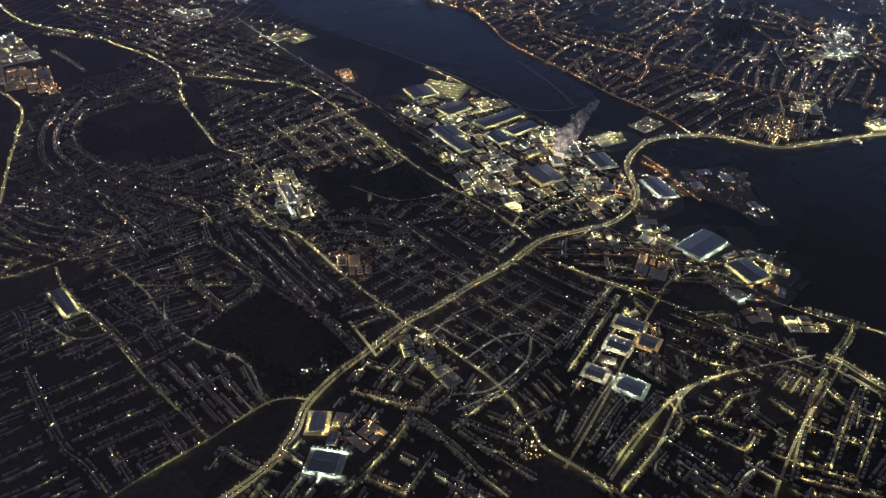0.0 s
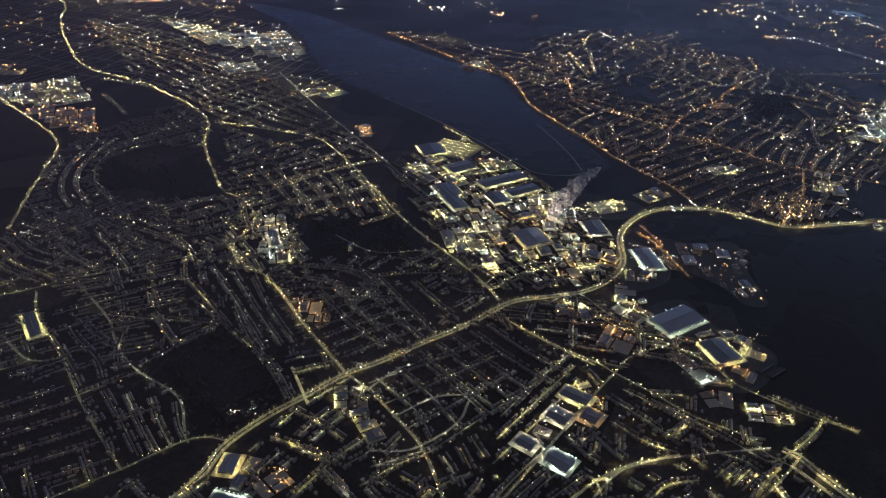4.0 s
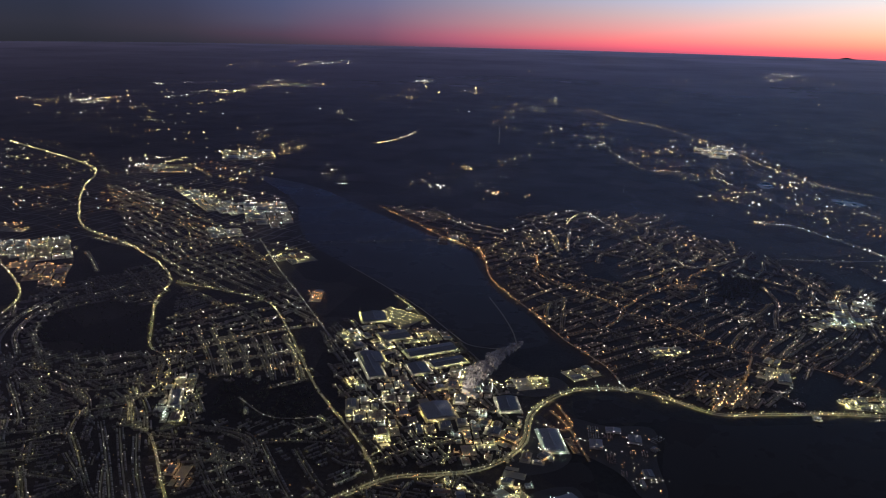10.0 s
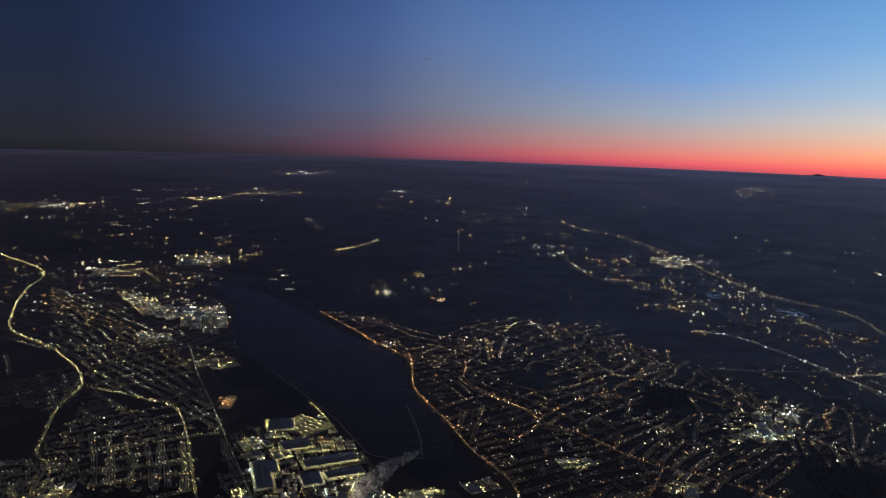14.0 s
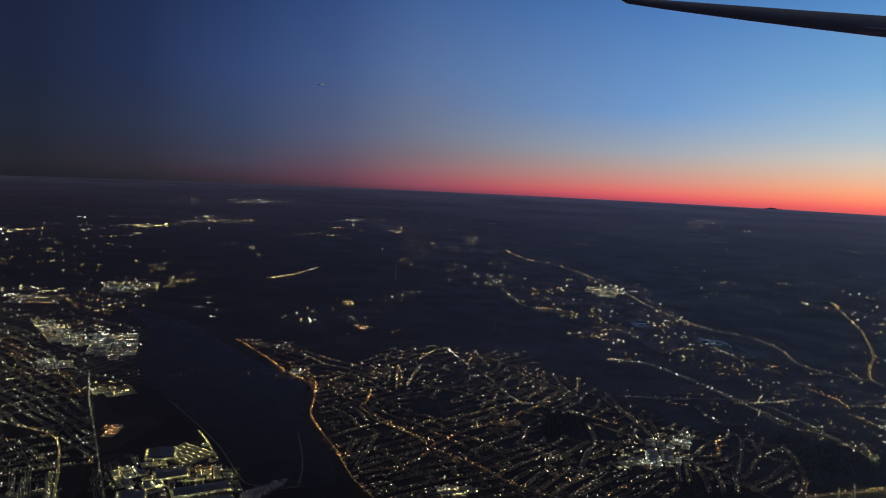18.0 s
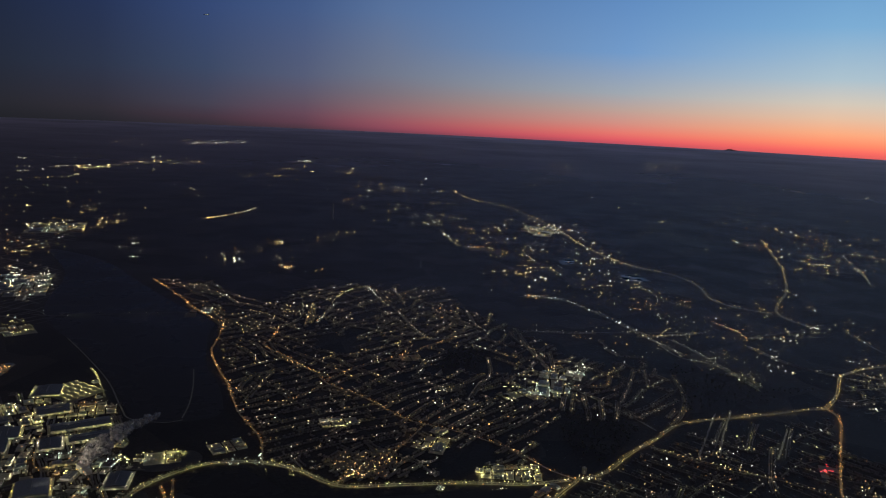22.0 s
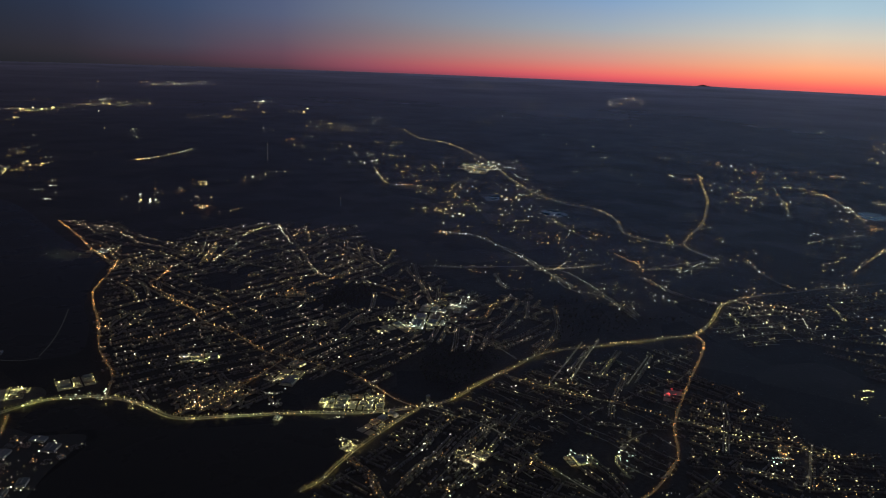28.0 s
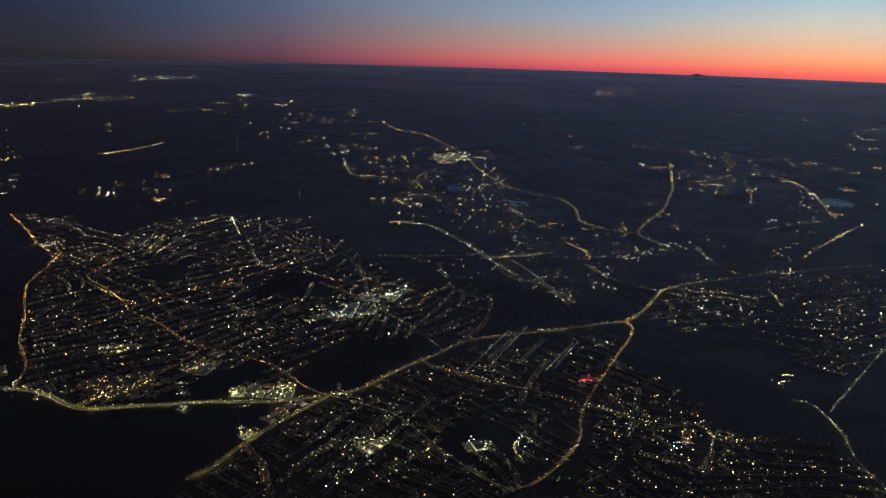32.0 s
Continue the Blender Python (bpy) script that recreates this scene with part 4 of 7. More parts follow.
def storage_rows(x, y, turn, rows, length):
    """Curved rows of lamps over the tracks of a container yard."""
    u, v = Vector((math.cos(radians(turn)), math.sin(radians(turn)))), Vector((-math.sin(radians(turn)), math.cos(radians(turn))))
    lamps, hoods, bare = Heap(), Heap(), Heap()
    for r in range(rows):
        for k in range(int(length / 0.6)):
            t = k * 0.6 / length - 0.5
            q = Vector((x, y)) + u * t * length + v * ((r + 0.5 - rows / 2) * 3.4 + 1.1 * abs(math.sin(t * math.pi * 3)))
            lamps.hood(q.x, q.y, 0.3, 0.09, hoods)
            bare.lamp(q.x, q.y, 0.4, 0.24)
    lamps.build("floodlights", FLOOD["yellow"], "curved rows of yellow lamps over a container yard", "floodlights")
    hoods.build("lamp_hoods", STEEL, "steel hoods of floodlights", "lamp hoods")
    bare.build("yard_lamps", GLOW["yellow"], "bare yellow lamps over a container yard", "yard lamps")
    LOTS.update((int(q.x), int(q.y)) for q in (Vector((x, y)) + u * p * length * 0.06 + v * r * rows * 0.17 for p in range(-10, 11) for r in range(-10, 11)))
    c = [Vector((x, y)) + u * p * length * 0.55 + v * q * rows * 1.7 for p, q in ((-1, -1), (1, -1), (1, 1), (-1, 1))]
    tagged(solid("yard", [(*q, 0.05) for q in c], [(0, 1, 2, 3)], SIDE_ASPHALT), "asphalt container yard with lit tracks", "yard", "", "structure")


storage_rows(1.1, 357.4, -21, 6, 22.1)
block("dock", [(-8.7, 364.3), (6.2, 372.2), (23.6, 357.6), (14.6, 350.3)])
block("dock", [(-21.4, 353.1), (-5.7, 364.4), (13.2, 353.8), (-9.5, 336.2)])
block("dock", [(-24.6, 332.6), (-5.3, 336.2), (13.7, 320.6), (2.9, 305.6)])
block("dock", [(13.7, 320.6), (34.9, 333.7), (42.6, 327.5), (18.7, 310.5)])
block("dock", [(23.7, 306), (43.4, 321.2), (49.1, 312.3), (29.7, 299.3)])
block("dock", [(5.2, 269), (17.2, 274.1), (25.8, 260), (11.7, 251)])
block("works", [(39.8, 312.1), (50.8, 315.3), (70.3, 290.2), (62.1, 269.9), (43.6, 274.5)])
block("works", [(18, 294.7), (38.8, 300.6), (52.6, 269.8), (37.9, 264.8)])
block("works", [(38.8, 274.4), (52.6, 269.8), (70.5, 251.9), (60.8, 235.2), (51.2, 243.1)])
block("white", [(78.8, 270.2), (94.9, 258.8), (95.5, 252.2), (82.6, 245.6), (76.2, 251.9)])
block("white", [(75.5, 243.5), (83.1, 233.5), (74.3, 227.6)])
block("white", [(85.1, 220.4), (99.7, 228), (104.7, 217.1), (92.4, 210)])
block("dock", [(101, 211.8), (112.3, 215.4), (122, 203.7), (114.2, 188.2), (105.2, 200.3)])
block("white", [(93.5, 203.4), (103.4, 189.6), (98.7, 186.6), (89.2, 198.6)])
block("orange", [(98.2, 185.1), (107, 183.8), (109.3, 175.5), (101.3, 178.1)])
block("spit", [(103.3, 273), (123.3, 275.8), (125.1, 252.7), (117, 242), (102.9, 254.5)])
block("spit", [(119.4, 252.6), (125.5, 250.5), (128.8, 238.1), (122.6, 232.9), (117, 242)])
block("white", [(56.5, 179), (64.3, 181.9), (66.4, 175.1), (58.5, 171)])
block("works", [(51, 168.3), (58.5, 171), (58.2, 153.9), (47.2, 147)])
block("orange", [(62.6, 173.7), (69.1, 175.1), (63.7, 163.4), (58.6, 163.4)])
block("works", [(-70.6, 270.2), (-61.6, 272.8), (-48.2, 237.6), (-55.1, 233.6), (-66.7, 249.8)])
block("orange", [(-31.7, 139), (-23.7, 136), (-25.4, 124.6), (-31.8, 128.2)])
block("orange", [(-20.4, 133.1), (-12.7, 131.2), (-18.1, 124.6), (-22, 126.4)])
block("works", [(-33, 126.4), (-22.5, 124.6), (-24.4, 115.9), (-33.3, 119.2)])
block("dock", [(-129.7, 189.9), (-124.8, 191.5), (-113.1, 178.6), (-118.2, 175.8)])
block("works", [(-13.2, 169), (-2.8, 170.4), (0.7, 158), (-7.7, 159.1)])
block("works", [(46.3, 223.5), (64.1, 229.4), (71.9, 216.7), (57.3, 214.7)])
block("dock", [(111.5, 159), (121.6, 159.1), (128.5, 150), (125.3, 143.4)])
block("white", [(-186.9, 559.1), (-156.2, 568.8), (-128.4, 520.7), (-125.8, 488.7), (-162.8, 510.2)])
block("white", [(-231.6, 566.1), (-186.9, 559.1), (-166.5, 517.8), (-195.1, 527.1)])
block("works", [(-271.1, 587.6), (-252.6, 593.6), (-191, 528.4), (-203.4, 524.5)])
block("dock", [(-104.9, 432.7), (-88.7, 450.1), (-73.4, 435.8), (-93.4, 424)])
block("white", [(-295.8, 408.9), (-255.7, 434.8), (-223.4, 398.1), (-238.7, 381.9), (-272.9, 383.7)])
block("orange", [(-251.6, 378.1), (-212.4, 383.8), (-192.5, 348.1), (-223.1, 354)])
block("white", [(-372, 679.9), (-318.7, 698.2), (-301.1, 657.3), (-341.6, 643.7)])
block("works", [(-333.3, 785), (-279.3, 804.2), (-256.4, 754.4), (-302.6, 727.6)])
block("orange", [(-55.8, 382.7), (-48.4, 382.9), (-44.5, 367.3), (-51.9, 367.1)])
block("white", [(-17.8, 514.7), (0.6, 516.4), (7.9, 496.7), (-8.6, 491.1)])
block("dock", [(68.9, 301.8), (78, 309.6), (85.8, 300.9), (74.4, 295.3)])
block("dock", [(91.1, 318.8), (99.6, 327), (104.6, 316.7), (95.1, 308.7)])
block("white", [(117.6, 308.3), (128.1, 309.5), (130, 304.9), (120.8, 302.5)])
block("dock", [(177.6, 344.9), (189.9, 357.3), (188.3, 339), (179.6, 331.1)])
block("works", [(226.1, 430.9), (241.5, 434.5), (240.2, 408.2), (225.3, 408.9)])
block("white", [(243.6, 454.3), (253.6, 451.7), (250.9, 436.7), (243.8, 439.7)])
block("dock", [(201.6, 322), (227.3, 323.6), (230.4, 317.7), (205.6, 314.3)])
block("dock", [(217.2, 284.1), (225.1, 297.9), (228.5, 294.1), (222.6, 280.9)])
block("dock", [(222.2, 299.6), (235.4, 323.3), (239, 318.8), (228.1, 295.3)])
block("works", [(168, 343.3), (180.1, 358), (186.4, 352.6), (177.9, 333)])
block("white", [(179.5, 307.6), (191.6, 305.3), (192.5, 301.7), (183.8, 300.9)])
block("works", [(299.6, 292.5), (306.6, 295.6), (310, 289.4), (303.1, 286.5)])
block("orange", [(381.8, 313.2), (386.1, 313.8), (384.2, 305.3), (381.1, 304.8)])
block("works", [(207.3, 1010), (247.1, 1004.8), (240.2, 933.8), (213.5, 942.6)])
block("dock", [(264.7, 285.3), (273, 296.6), (274.4, 288.7), (267.5, 281.9)])
block("orange", [(141.7, 458.1), (156.3, 457), (160.1, 447.9), (148.5, 442.6)])
block("works", [(209.5, 408.3), (230.9, 426.5), (230.8, 406.4), (212.3, 397.6)])
block("works", [(-4.8, 304.3), (18.6, 307), (30.6, 293.8), (42.3, 262.6), (48.8, 242.3), (32.8, 235.6), (14.3, 259)])
block("works", [(51.5, 242.3), (71.4, 251), (78.1, 272.6), (68.9, 278.9), (53.6, 268.8)])
block("white", [(84.6, 275.1), (96.6, 256.6), (91.9, 247), (81.8, 252)])
block("works", [(65.4, 225.7), (77.1, 230.7), (87.6, 222.3), (81.3, 213.3), (69.8, 216.6)])
block("orange", [(71, 212.5), (82.2, 209.2), (77.3, 197.5), (68.4, 200.5)])
block("white", [(68.3, 183.4), (70.6, 179.2), (63.2, 168.5), (61.7, 173.7)])
block("dock", [(87, 208.3), (97, 211.8), (100.4, 203.5), (91.6, 200.2)])
block("orange", [(-41.2, 210), (-27.5, 211.9), (-22.7, 202), (-34, 198.7)])
block("works", [(-179.1, 480.5), (-157.4, 490.2), (-144.2, 472.6), (-163.9, 460.8)])
block("orange", [(-332.9, 449.8), (-308, 454.1), (-294.3, 437.9), (-316.2, 431.4)])
block("works", [(227.8, 447.7), (251.6, 440.8), (244.5, 418), (225.4, 416.7)])
block("works", [(128.5, 353.6), (142.2, 360.7), (143.8, 351.2), (130.5, 344.5)])
block("red", [(347, 355.2), (355.9, 357), (353.9, 347.4), (345.5, 345.8)])
block("dock", [(-16, 326.6), (24, 349.7), (35.3, 338.5), (-6.8, 315.7)])
block("dock", [(16.2, 316.8), (25.3, 295.6), (11.1, 291.8), (2.3, 313.1)])
block("works", [(36.7, 273), (51.8, 279.4), (76.9, 267.7), (74.6, 248.8), (55, 253.6)])
block("works", [(-1, 285.9), (15.9, 293.1), (31.2, 271.6), (13.6, 266.9)])
block("works", [(25.7, 270.1), (35.6, 272.7), (50.6, 254.5), (42.8, 250.4)])
block("works", [(54, 247.4), (76.6, 249.3), (73.6, 239.3), (58.5, 233.7)])
block("orange", [(37.5, 245.1), (43.3, 247.8), (46.8, 241.6), (39.3, 237.8)])
block("white", [(43.2, 238.8), (50.7, 242.7), (55.3, 234.6), (46.9, 231.4)])
block("white", [(79.9, 270.6), (85.3, 271.2), (96.5, 255.2), (94.7, 248.4), (87.2, 242.1), (79.3, 245.5)])
block("orange", [(93.2, 262.3), (96.3, 263.1), (100.2, 254.6), (97.6, 252.5)])
block("white", [(61.7, 226), (69.4, 226.3), (87.7, 234.3), (81.6, 216.9), (71.5, 210.8)])
block("spit", [(102.6, 253), (115, 269.1), (128.7, 273.9), (129.4, 258.4), (116.4, 252.1)])
block("spit", [(113.3, 247.7), (118.2, 249.7), (129.9, 236.8), (124.6, 233.3)])
block("works", [(63.6, 305.8), (85.2, 311.6), (83.7, 297.7), (72.2, 293.2)])
block("white", [(9.1, 258.8), (15.8, 267.5), (22.1, 257.7), (15.3, 250.4)])
block("dock", [(199.4, 323.3), (226.2, 330.2), (229.6, 322.8), (203.6, 315.7)])
block("works", [(225.6, 316.6), (237, 326.1), (241.8, 321.7), (232.2, 310.4)])
block("dock", [(171.9, 334.9), (181.4, 354.9), (187.6, 349.6), (179.6, 332.2)])
block("works", [(-6, 157.9), (4, 153.4), (11.8, 144.6), (3.9, 144.5)])
block("orange", [(95, 186.5), (103.9, 191), (105.4, 179.5), (98.6, 175.4)])
block("dock", [(102.6, 213.6), (112.9, 217.2), (114.6, 210.3), (102.9, 205.1)])
block("white", [(109.1, 179.6), (120, 179.7), (122, 171.6), (109.6, 171.5)])
block("works", [(49, 167), (57.9, 168.4), (54.2, 158.5), (47.3, 157.3)])
DARK.append([(-227, 664.7), (-176.6, 648.5), (-135.3, 619.5), (-76.6, 563.9), (-40.1, 530.7), (-8.9, 505.7), (14.7, 487.2), (24.1, 458.1), (46.2, 408.9), (63.1, 385), (75.2, 363.7), (80.5, 347.3), (65.4, 335.2), (46.5, 334.7), (25.3, 357.6), (0.8, 384.1), (-31.1, 414), (-72.4, 448.5), (-99.6, 477.1), (-121.2, 514.3), (-143.6, 562.5), (-170.3, 601.3)])
DARK.append([(100.1, 293.5), (111.5, 300.5), (124.8, 293.7), (137.3, 287.3), (158.9, 289), (195.1, 300.4), (235.7, 311.1), (223.2, 290.4), (215.2, 267.3), (209.2, 251.9), (198, 222.8), (169.5, 204.3), (145.8, 166.7), (129.3, 172.2), (118, 183.9), (126, 213.9), (128.4, 234.1), (128.5, 252.7), (129.9, 280.9), (114.8, 279.6), (99.1, 275.4), (95.5, 290.7)])
DARK.append([(101.1, 248), (105.8, 237.8), (107, 224.3), (99.7, 228), (90.6, 233.6), (87.2, 241.6)])
DARK.append([(-49, 268.2), (-33, 273.2), (-4.4, 273.7), (-4, 247.3), (-39.1, 243.5)])
DARK.append([(-1.5, 221.1), (10.9, 223.1), (14.4, 207.4), (2.5, 202.3)])
DARK.append([(-57.9, 193.7), (-39.3, 182.2), (-26.9, 167.6), (-22.6, 157.8), (-34.3, 146.3), (-46.6, 144.1), (-57.4, 157.5), (-74.3, 167.6)])
DARK.append([(-119.5, 159.3), (-95.4, 157.1), (-93.7, 143.7), (-113.4, 145.7)])
DARK.append([(-169.8, 317.2), (-153.8, 339.9), (-121.4, 333.9), (-93.6, 287.4), (-136.3, 275.5), (-159.5, 291.6)])
DARK.append([(173.4, 475.9), (199.6, 474.6), (192, 442.3), (168.9, 431.2)])
DARK.append([(86.9, 476.4), (111.9, 483.6), (118.1, 451.4), (101.4, 436.3)])
DARK.append([(192.4, 442), (194.7, 468.9), (208.8, 466.9), (215.8, 437.8), (201.7, 425.1)])
DARK.append([(235.7, 391.6), (258.2, 396.6), (274.8, 378.8), (254.9, 335.5), (239, 352)])
DARK.append([(155.2, 462), (162.5, 498.3), (140.7, 492)])
DARK.append([(180.1, 339.7), (210.7, 337.4), (201.4, 312), (187.6, 311.7)])
DARK.append([(77.2, 196.8), (88.7, 197), (98.2, 185.1), (96.3, 179.5), (75.7, 183.4)])
DARK.append([(304.1, 479.5), (327.1, 474.5), (352.3, 451.2), (381.9, 458.1), (348.4, 431.1), (301.2, 406.1)])
DARK.append([(375.5, 377.4), (418.9, 378.2), (419.8, 355.1), (388, 350.1)])
DARK.append([(291.4, 301.5), (307.9, 312.8), (321, 301.8), (317.3, 274.9), (298.1, 275.6)])
DARK.append([(206.4, 629.9), (236.3, 682.5), (280.3, 652.2), (274.5, 561.7), (234.4, 550.7)])
DARK.append([(482.5, 786), (580.2, 817.5), (512.5, 643.5), (436.5, 605.9)])
DARK.append([(-88.2, 276.6), (-59.1, 273.1), (-40.9, 239.2), (-1.4, 249.4), (-12.9, 280), (-52, 269.6)])
# ---- streets of the town, one by one ----
STREET_KINDS = {  # lamp colours, share of posts lit, lamp size, half width, spacing, light on the road, share of houses' own lights
    "dim": (("dim", "dim", "dim", "yellow"), 0.85, 0.17, 0.28, 1.3, 0.105, 0.14),
    "yellow": (("yellow", "yellow", "dim", "gold"), 0.9, 0.19, 0.32, 1.2, 0.20, 0.24),
    "gold": (("gold", "gold", "yellow", "white"), 0.9, 0.20, 0.30, 1.3, 0.17, 0.2),
    "peach": (("peach", "peach", "peach", "gold"), 0.8, 0.22, 0.30, 1.9, 0.05, 0.10),
    "rust": (("orange", "orange", "gold"), 0.9, 0.24, 0.34, 1.5, 0.11, 0.2),
    "lane2": (("gold", "orange", "dim"), 0.9, 0.22, 0.34, 1.6, 0.11, 0.25),
    "dim2": (("dim", "gold", "dim", "yellow"), 0.65, 0.20, 0.28, 1.8, 0.04, 0.2),
    "yellow2": (("yellow", "dim", "gold"), 0.85, 0.24, 0.30, 1.6, 0.15, 0.3),
    "gold2": (("gold", "gold", "white", "dim"), 0.85, 0.24, 0.36, 1.6, 0.1, 0.3),
}
STREET_HEAPS = {c: (Heap(), Heap()) for c in GLOW}
STREET_HOODS, STREET_POSTS, STREET_HOUSES = Heap(), Heap(), Heap()


def street(kind, points):
    colours, lit, size, half, gap, spill, own_lights = STREET_KINDS[kind]
    line = smooth(points, 0.5)
    strip, run, home = Heap(), 0.0, 0.0
    own, bright = random.choice(colours), random.uniform(0.7, 1.15)
    side = random.choice((-1, 1))
    for i, p in enumerate(line):
        d = (line[min(i + 1, len(line) - 1)] - line[max(i - 1, 0)]).normalized()
        n = Vector((-d.y, d.x))
        far = max(1.0, reach(*p) / 330)
        strip.v += [(*(p + n * e), 0.034) for e in (half, -half)]
        NEARBY.update((int(p.x) + a, int(p.y) + b) for a in range(-2, 3) for b in range(-2, 3))
        if i:
            a = 2 * (i - 1)
            strip.f.append((a, a + 1, a + 3, a + 2))
            run += (p - line[i - 1]).length
            home += (p - line[i - 1]).length
        if (int(p.x), int(p.y)) in LOTS:
            continue
        if run > gap * far ** 0.6:
            run = random.uniform(-0.15, 0.15)
            side = -side if random.random() < 0.7 else side
            q = p + n * side * half
            high = 0.62 * far ** 0.5
            near = reach(*p) < 260
            if random.random() < 0.82 * lit * bright:
                c = own if random.random() < 0.8 else random.choice(colours)
                bare, down = STREET_HEAPS[c]
                if not near or random.random() < 0.6:
                    bare.lamp(q.x, q.y, high, size * grain(q.x, q.y) * random.uniform(0.95, 1.5))
                if far < 1.7:
                    down.hood(q.x - n.x * side * 0.1, q.y - n.y * side * 0.1, high - 0.04, spill * (1.3 if near else 1.0) * far ** 0.6 * random.uniform(0.7, 1.2), STREET_HOODS)
                    STREET_POSTS.add(*box(q.x - 0.015, q.y - 0.015, 0.03, q.x + 0.015, q.y + 0.015, high))
        if home > 1.25 * far ** 0.7:
            home = 0.0
            for k in (-1, 1):
                h = p + n * k * (half + 0.75) + d * random.uniform(-0.15, 0.15)
                if (int(h.x), int(h.y)) in TAKEN or (int(h.x), int(h.y)) in LOTS:
                    continue
                if far < 1.7 and random.random() < 0.8:
                    if reach(h.x, h.y) < 222 and len(HOUSES_NEAR) < 280:
                        HOUSES_NEAR.append((h.x, h.y, math.atan2(d.y, d.x)))
                    else:
                        STREET_HOUSES.gable(h.x, h.y, 0, math.atan2(d.y, d.x), random.uniform(0.4, 0.6), random.uniform(0.3, 0.4), random.uniform(0.42, 0.6), random.uniform(0.2, 0.35))
                if random.random() < own_lights * bright:
                    e = p + n * k * (half + random.uniform(0.3, 2.2))
                    STREET_HEAPS[random.choice(("white", "white", "gold", "dim", "orange"))][0].lamp(e.x, e.y, 0.7 * far ** 0.5, 0.22 * grain(e.x, e.y) * random.choice((0.7, 0.8, 1.0, 1.3, 1.7)))
    strip.build("street", SIDE_ASPHALT, "narrow asphalt side street between rows of houses", "street", "structure")


def streets(kind, many, first, last):
    """A family of streets that turns evenly from the first line to the last."""
    for k in range(many):
        t = k / (many - 1)
        wob = random.uniform(-0.12, 0.12) / many if 0 < k < many - 1 else 0.0
        t += wob
        street(kind, [(a[0] + (b[0] - a[0]) * t, a[1] + (b[1] - a[1]) * t) for a, b in zip(first, last)])


CLUSTERS = {c: Heap() for c in GLOW}


def cluster(colour, many, mid, u, v):
    """A knot of bright lamps about a yard, a car park or a village centre, in short rows."""
    mid, u, v = Vector(mid), Vector(u), Vector(v)
    left = many
    while left > 0:
        a = random.uniform(0, math.tau)
        r = random.random() ** 0.6
        c = mid + (u * math.cos(a) + v * math.sin(a)) * r
        far = max(1.0, reach(*c) / 330)
        on, n = u.normalized().lerp(v.normalized(), random.choice((0.0, 0.0, 0.15, 1.0))), random.choice((1, 1, 2, 3, 4, 6))
        for k in range(n):
            q = c + on * k * random.uniform(0.6, 1.1) * far + Vector((random.gauss(0, 0.25), random.gauss(0, 0.25))) * far
            tint = colour if random.random() < 0.75 else random.choice(("white", "gold", "dim"))
            CLUSTERS[tint].lamp(q.x, q.y, 0.9 * far ** 0.5, 0.26 * grain(q.x, q.y) * random.choice((0.7, 0.8, 1.0, 1.2, 1.5)))
        left -= n


street("gold", [(87.9, 614.8), (101.9, 586.0), (112.7, 566.0)])
street("gold", [(73.7, 569.7), (77.9, 597.4), (87.9, 614.8)])
street("gold2", [(-185.1, 889.2), (-168.4, 930.8), (-161.7, 1011.4)])
street("gold2", [(518.0, 577.9), (567.7, 644.0), (614.4, 702.0)])
street("rust", [(88.4, 358.3), (96.6, 365.2), (106.4, 372.8), (116.5, 395.1)])
street("dim", [(-103, 193.2), (-81.4, 193.5), (-58.1, 194.7)])
street("dim", [(-75.5, 207.9), (-67.2, 201.5), (-58.1, 194.4)])
street("dim", [(-59.4, 191.6), (-68.7, 179.9), (-75.6, 169.1)])
street("dim", [(-81.9, 195), (-76.5, 189), (-68.4, 180.2)])
streets("dim", 4, [(-80.6, 157.2), (-69.2, 146), (-57.5, 133.8)], [(-57, 155.6), (-51.5, 146.2), (-46.2, 140.3)])
street("dim", [(-88.1, 152.5), (-80, 160.8), (-74.2, 167.1)])
street("dim", [(-70.5, 144.9), (-64.7, 150), (-60.6, 153.2)])
streets("dim", 6, [(-93, 157.1), (-104.7, 147.5), (-116.5, 138.9)], [(-64.5, 131.8), (-76.2, 124.2), (-82, 120.3)])
street("dim", [(-75.4, 135.6), (-64.4, 123.4)])
street("dim", [(-119.9, 154.5), (-108.2, 139.4), (-97.2, 125.9), (-89.1, 120.2), (-80.3, 111.9)])
street("dim", [(-85.5, 126), (-76, 115.2)])
street("gold", [(-120.2, 158.8), (-114.5, 162.9), (-110.3, 167.2)])
street("dim", [(-54.9, 126.2), (-57.4, 118.7)])
street("dim", [(-56.4, 126.2), (-47.8, 120.5), (-38.8, 117.8)])
streets("dim", 5, [(10, 190), (22.2, 178.7), (36, 166.9)], [(30.3, 207.6), (42.6, 196.4), (57.6, 184.7)])
streets("dim", 3, [(-1.1, 174.4), (12.6, 162.9), (19.5, 152.4)], [(9.9, 187), (22.8, 174.6), (33.9, 163.1)])
streets("dim", 4, [(-2.8, 171.7), (13.5, 184.2), (28.3, 196.3)], [(19, 145.7), (32.9, 161.9), (47.5, 178.9), (58.7, 190.5)])
street("dim", [(-58.2, 204.8), (-47.8, 189.3), (-39, 180), (-30, 171.4), (-25.8, 165.1), (-21.9, 159.7)])
street("yellow", [(-19.8, 144.3), (-11.7, 141), (-5.2, 139.8), (-2.4, 144.5)])
street("yellow", [(-5.5, 139.8), (-12.4, 126.5), (-18.9, 117.2), (-23.9, 110.9)])
street("dim", [(-8.4, 136.1), (3.7, 126.6), (10.7, 117.8), (17.3, 111.2)])
street("yellow", [(-18.9, 117.2), (-7.4, 111.8)])
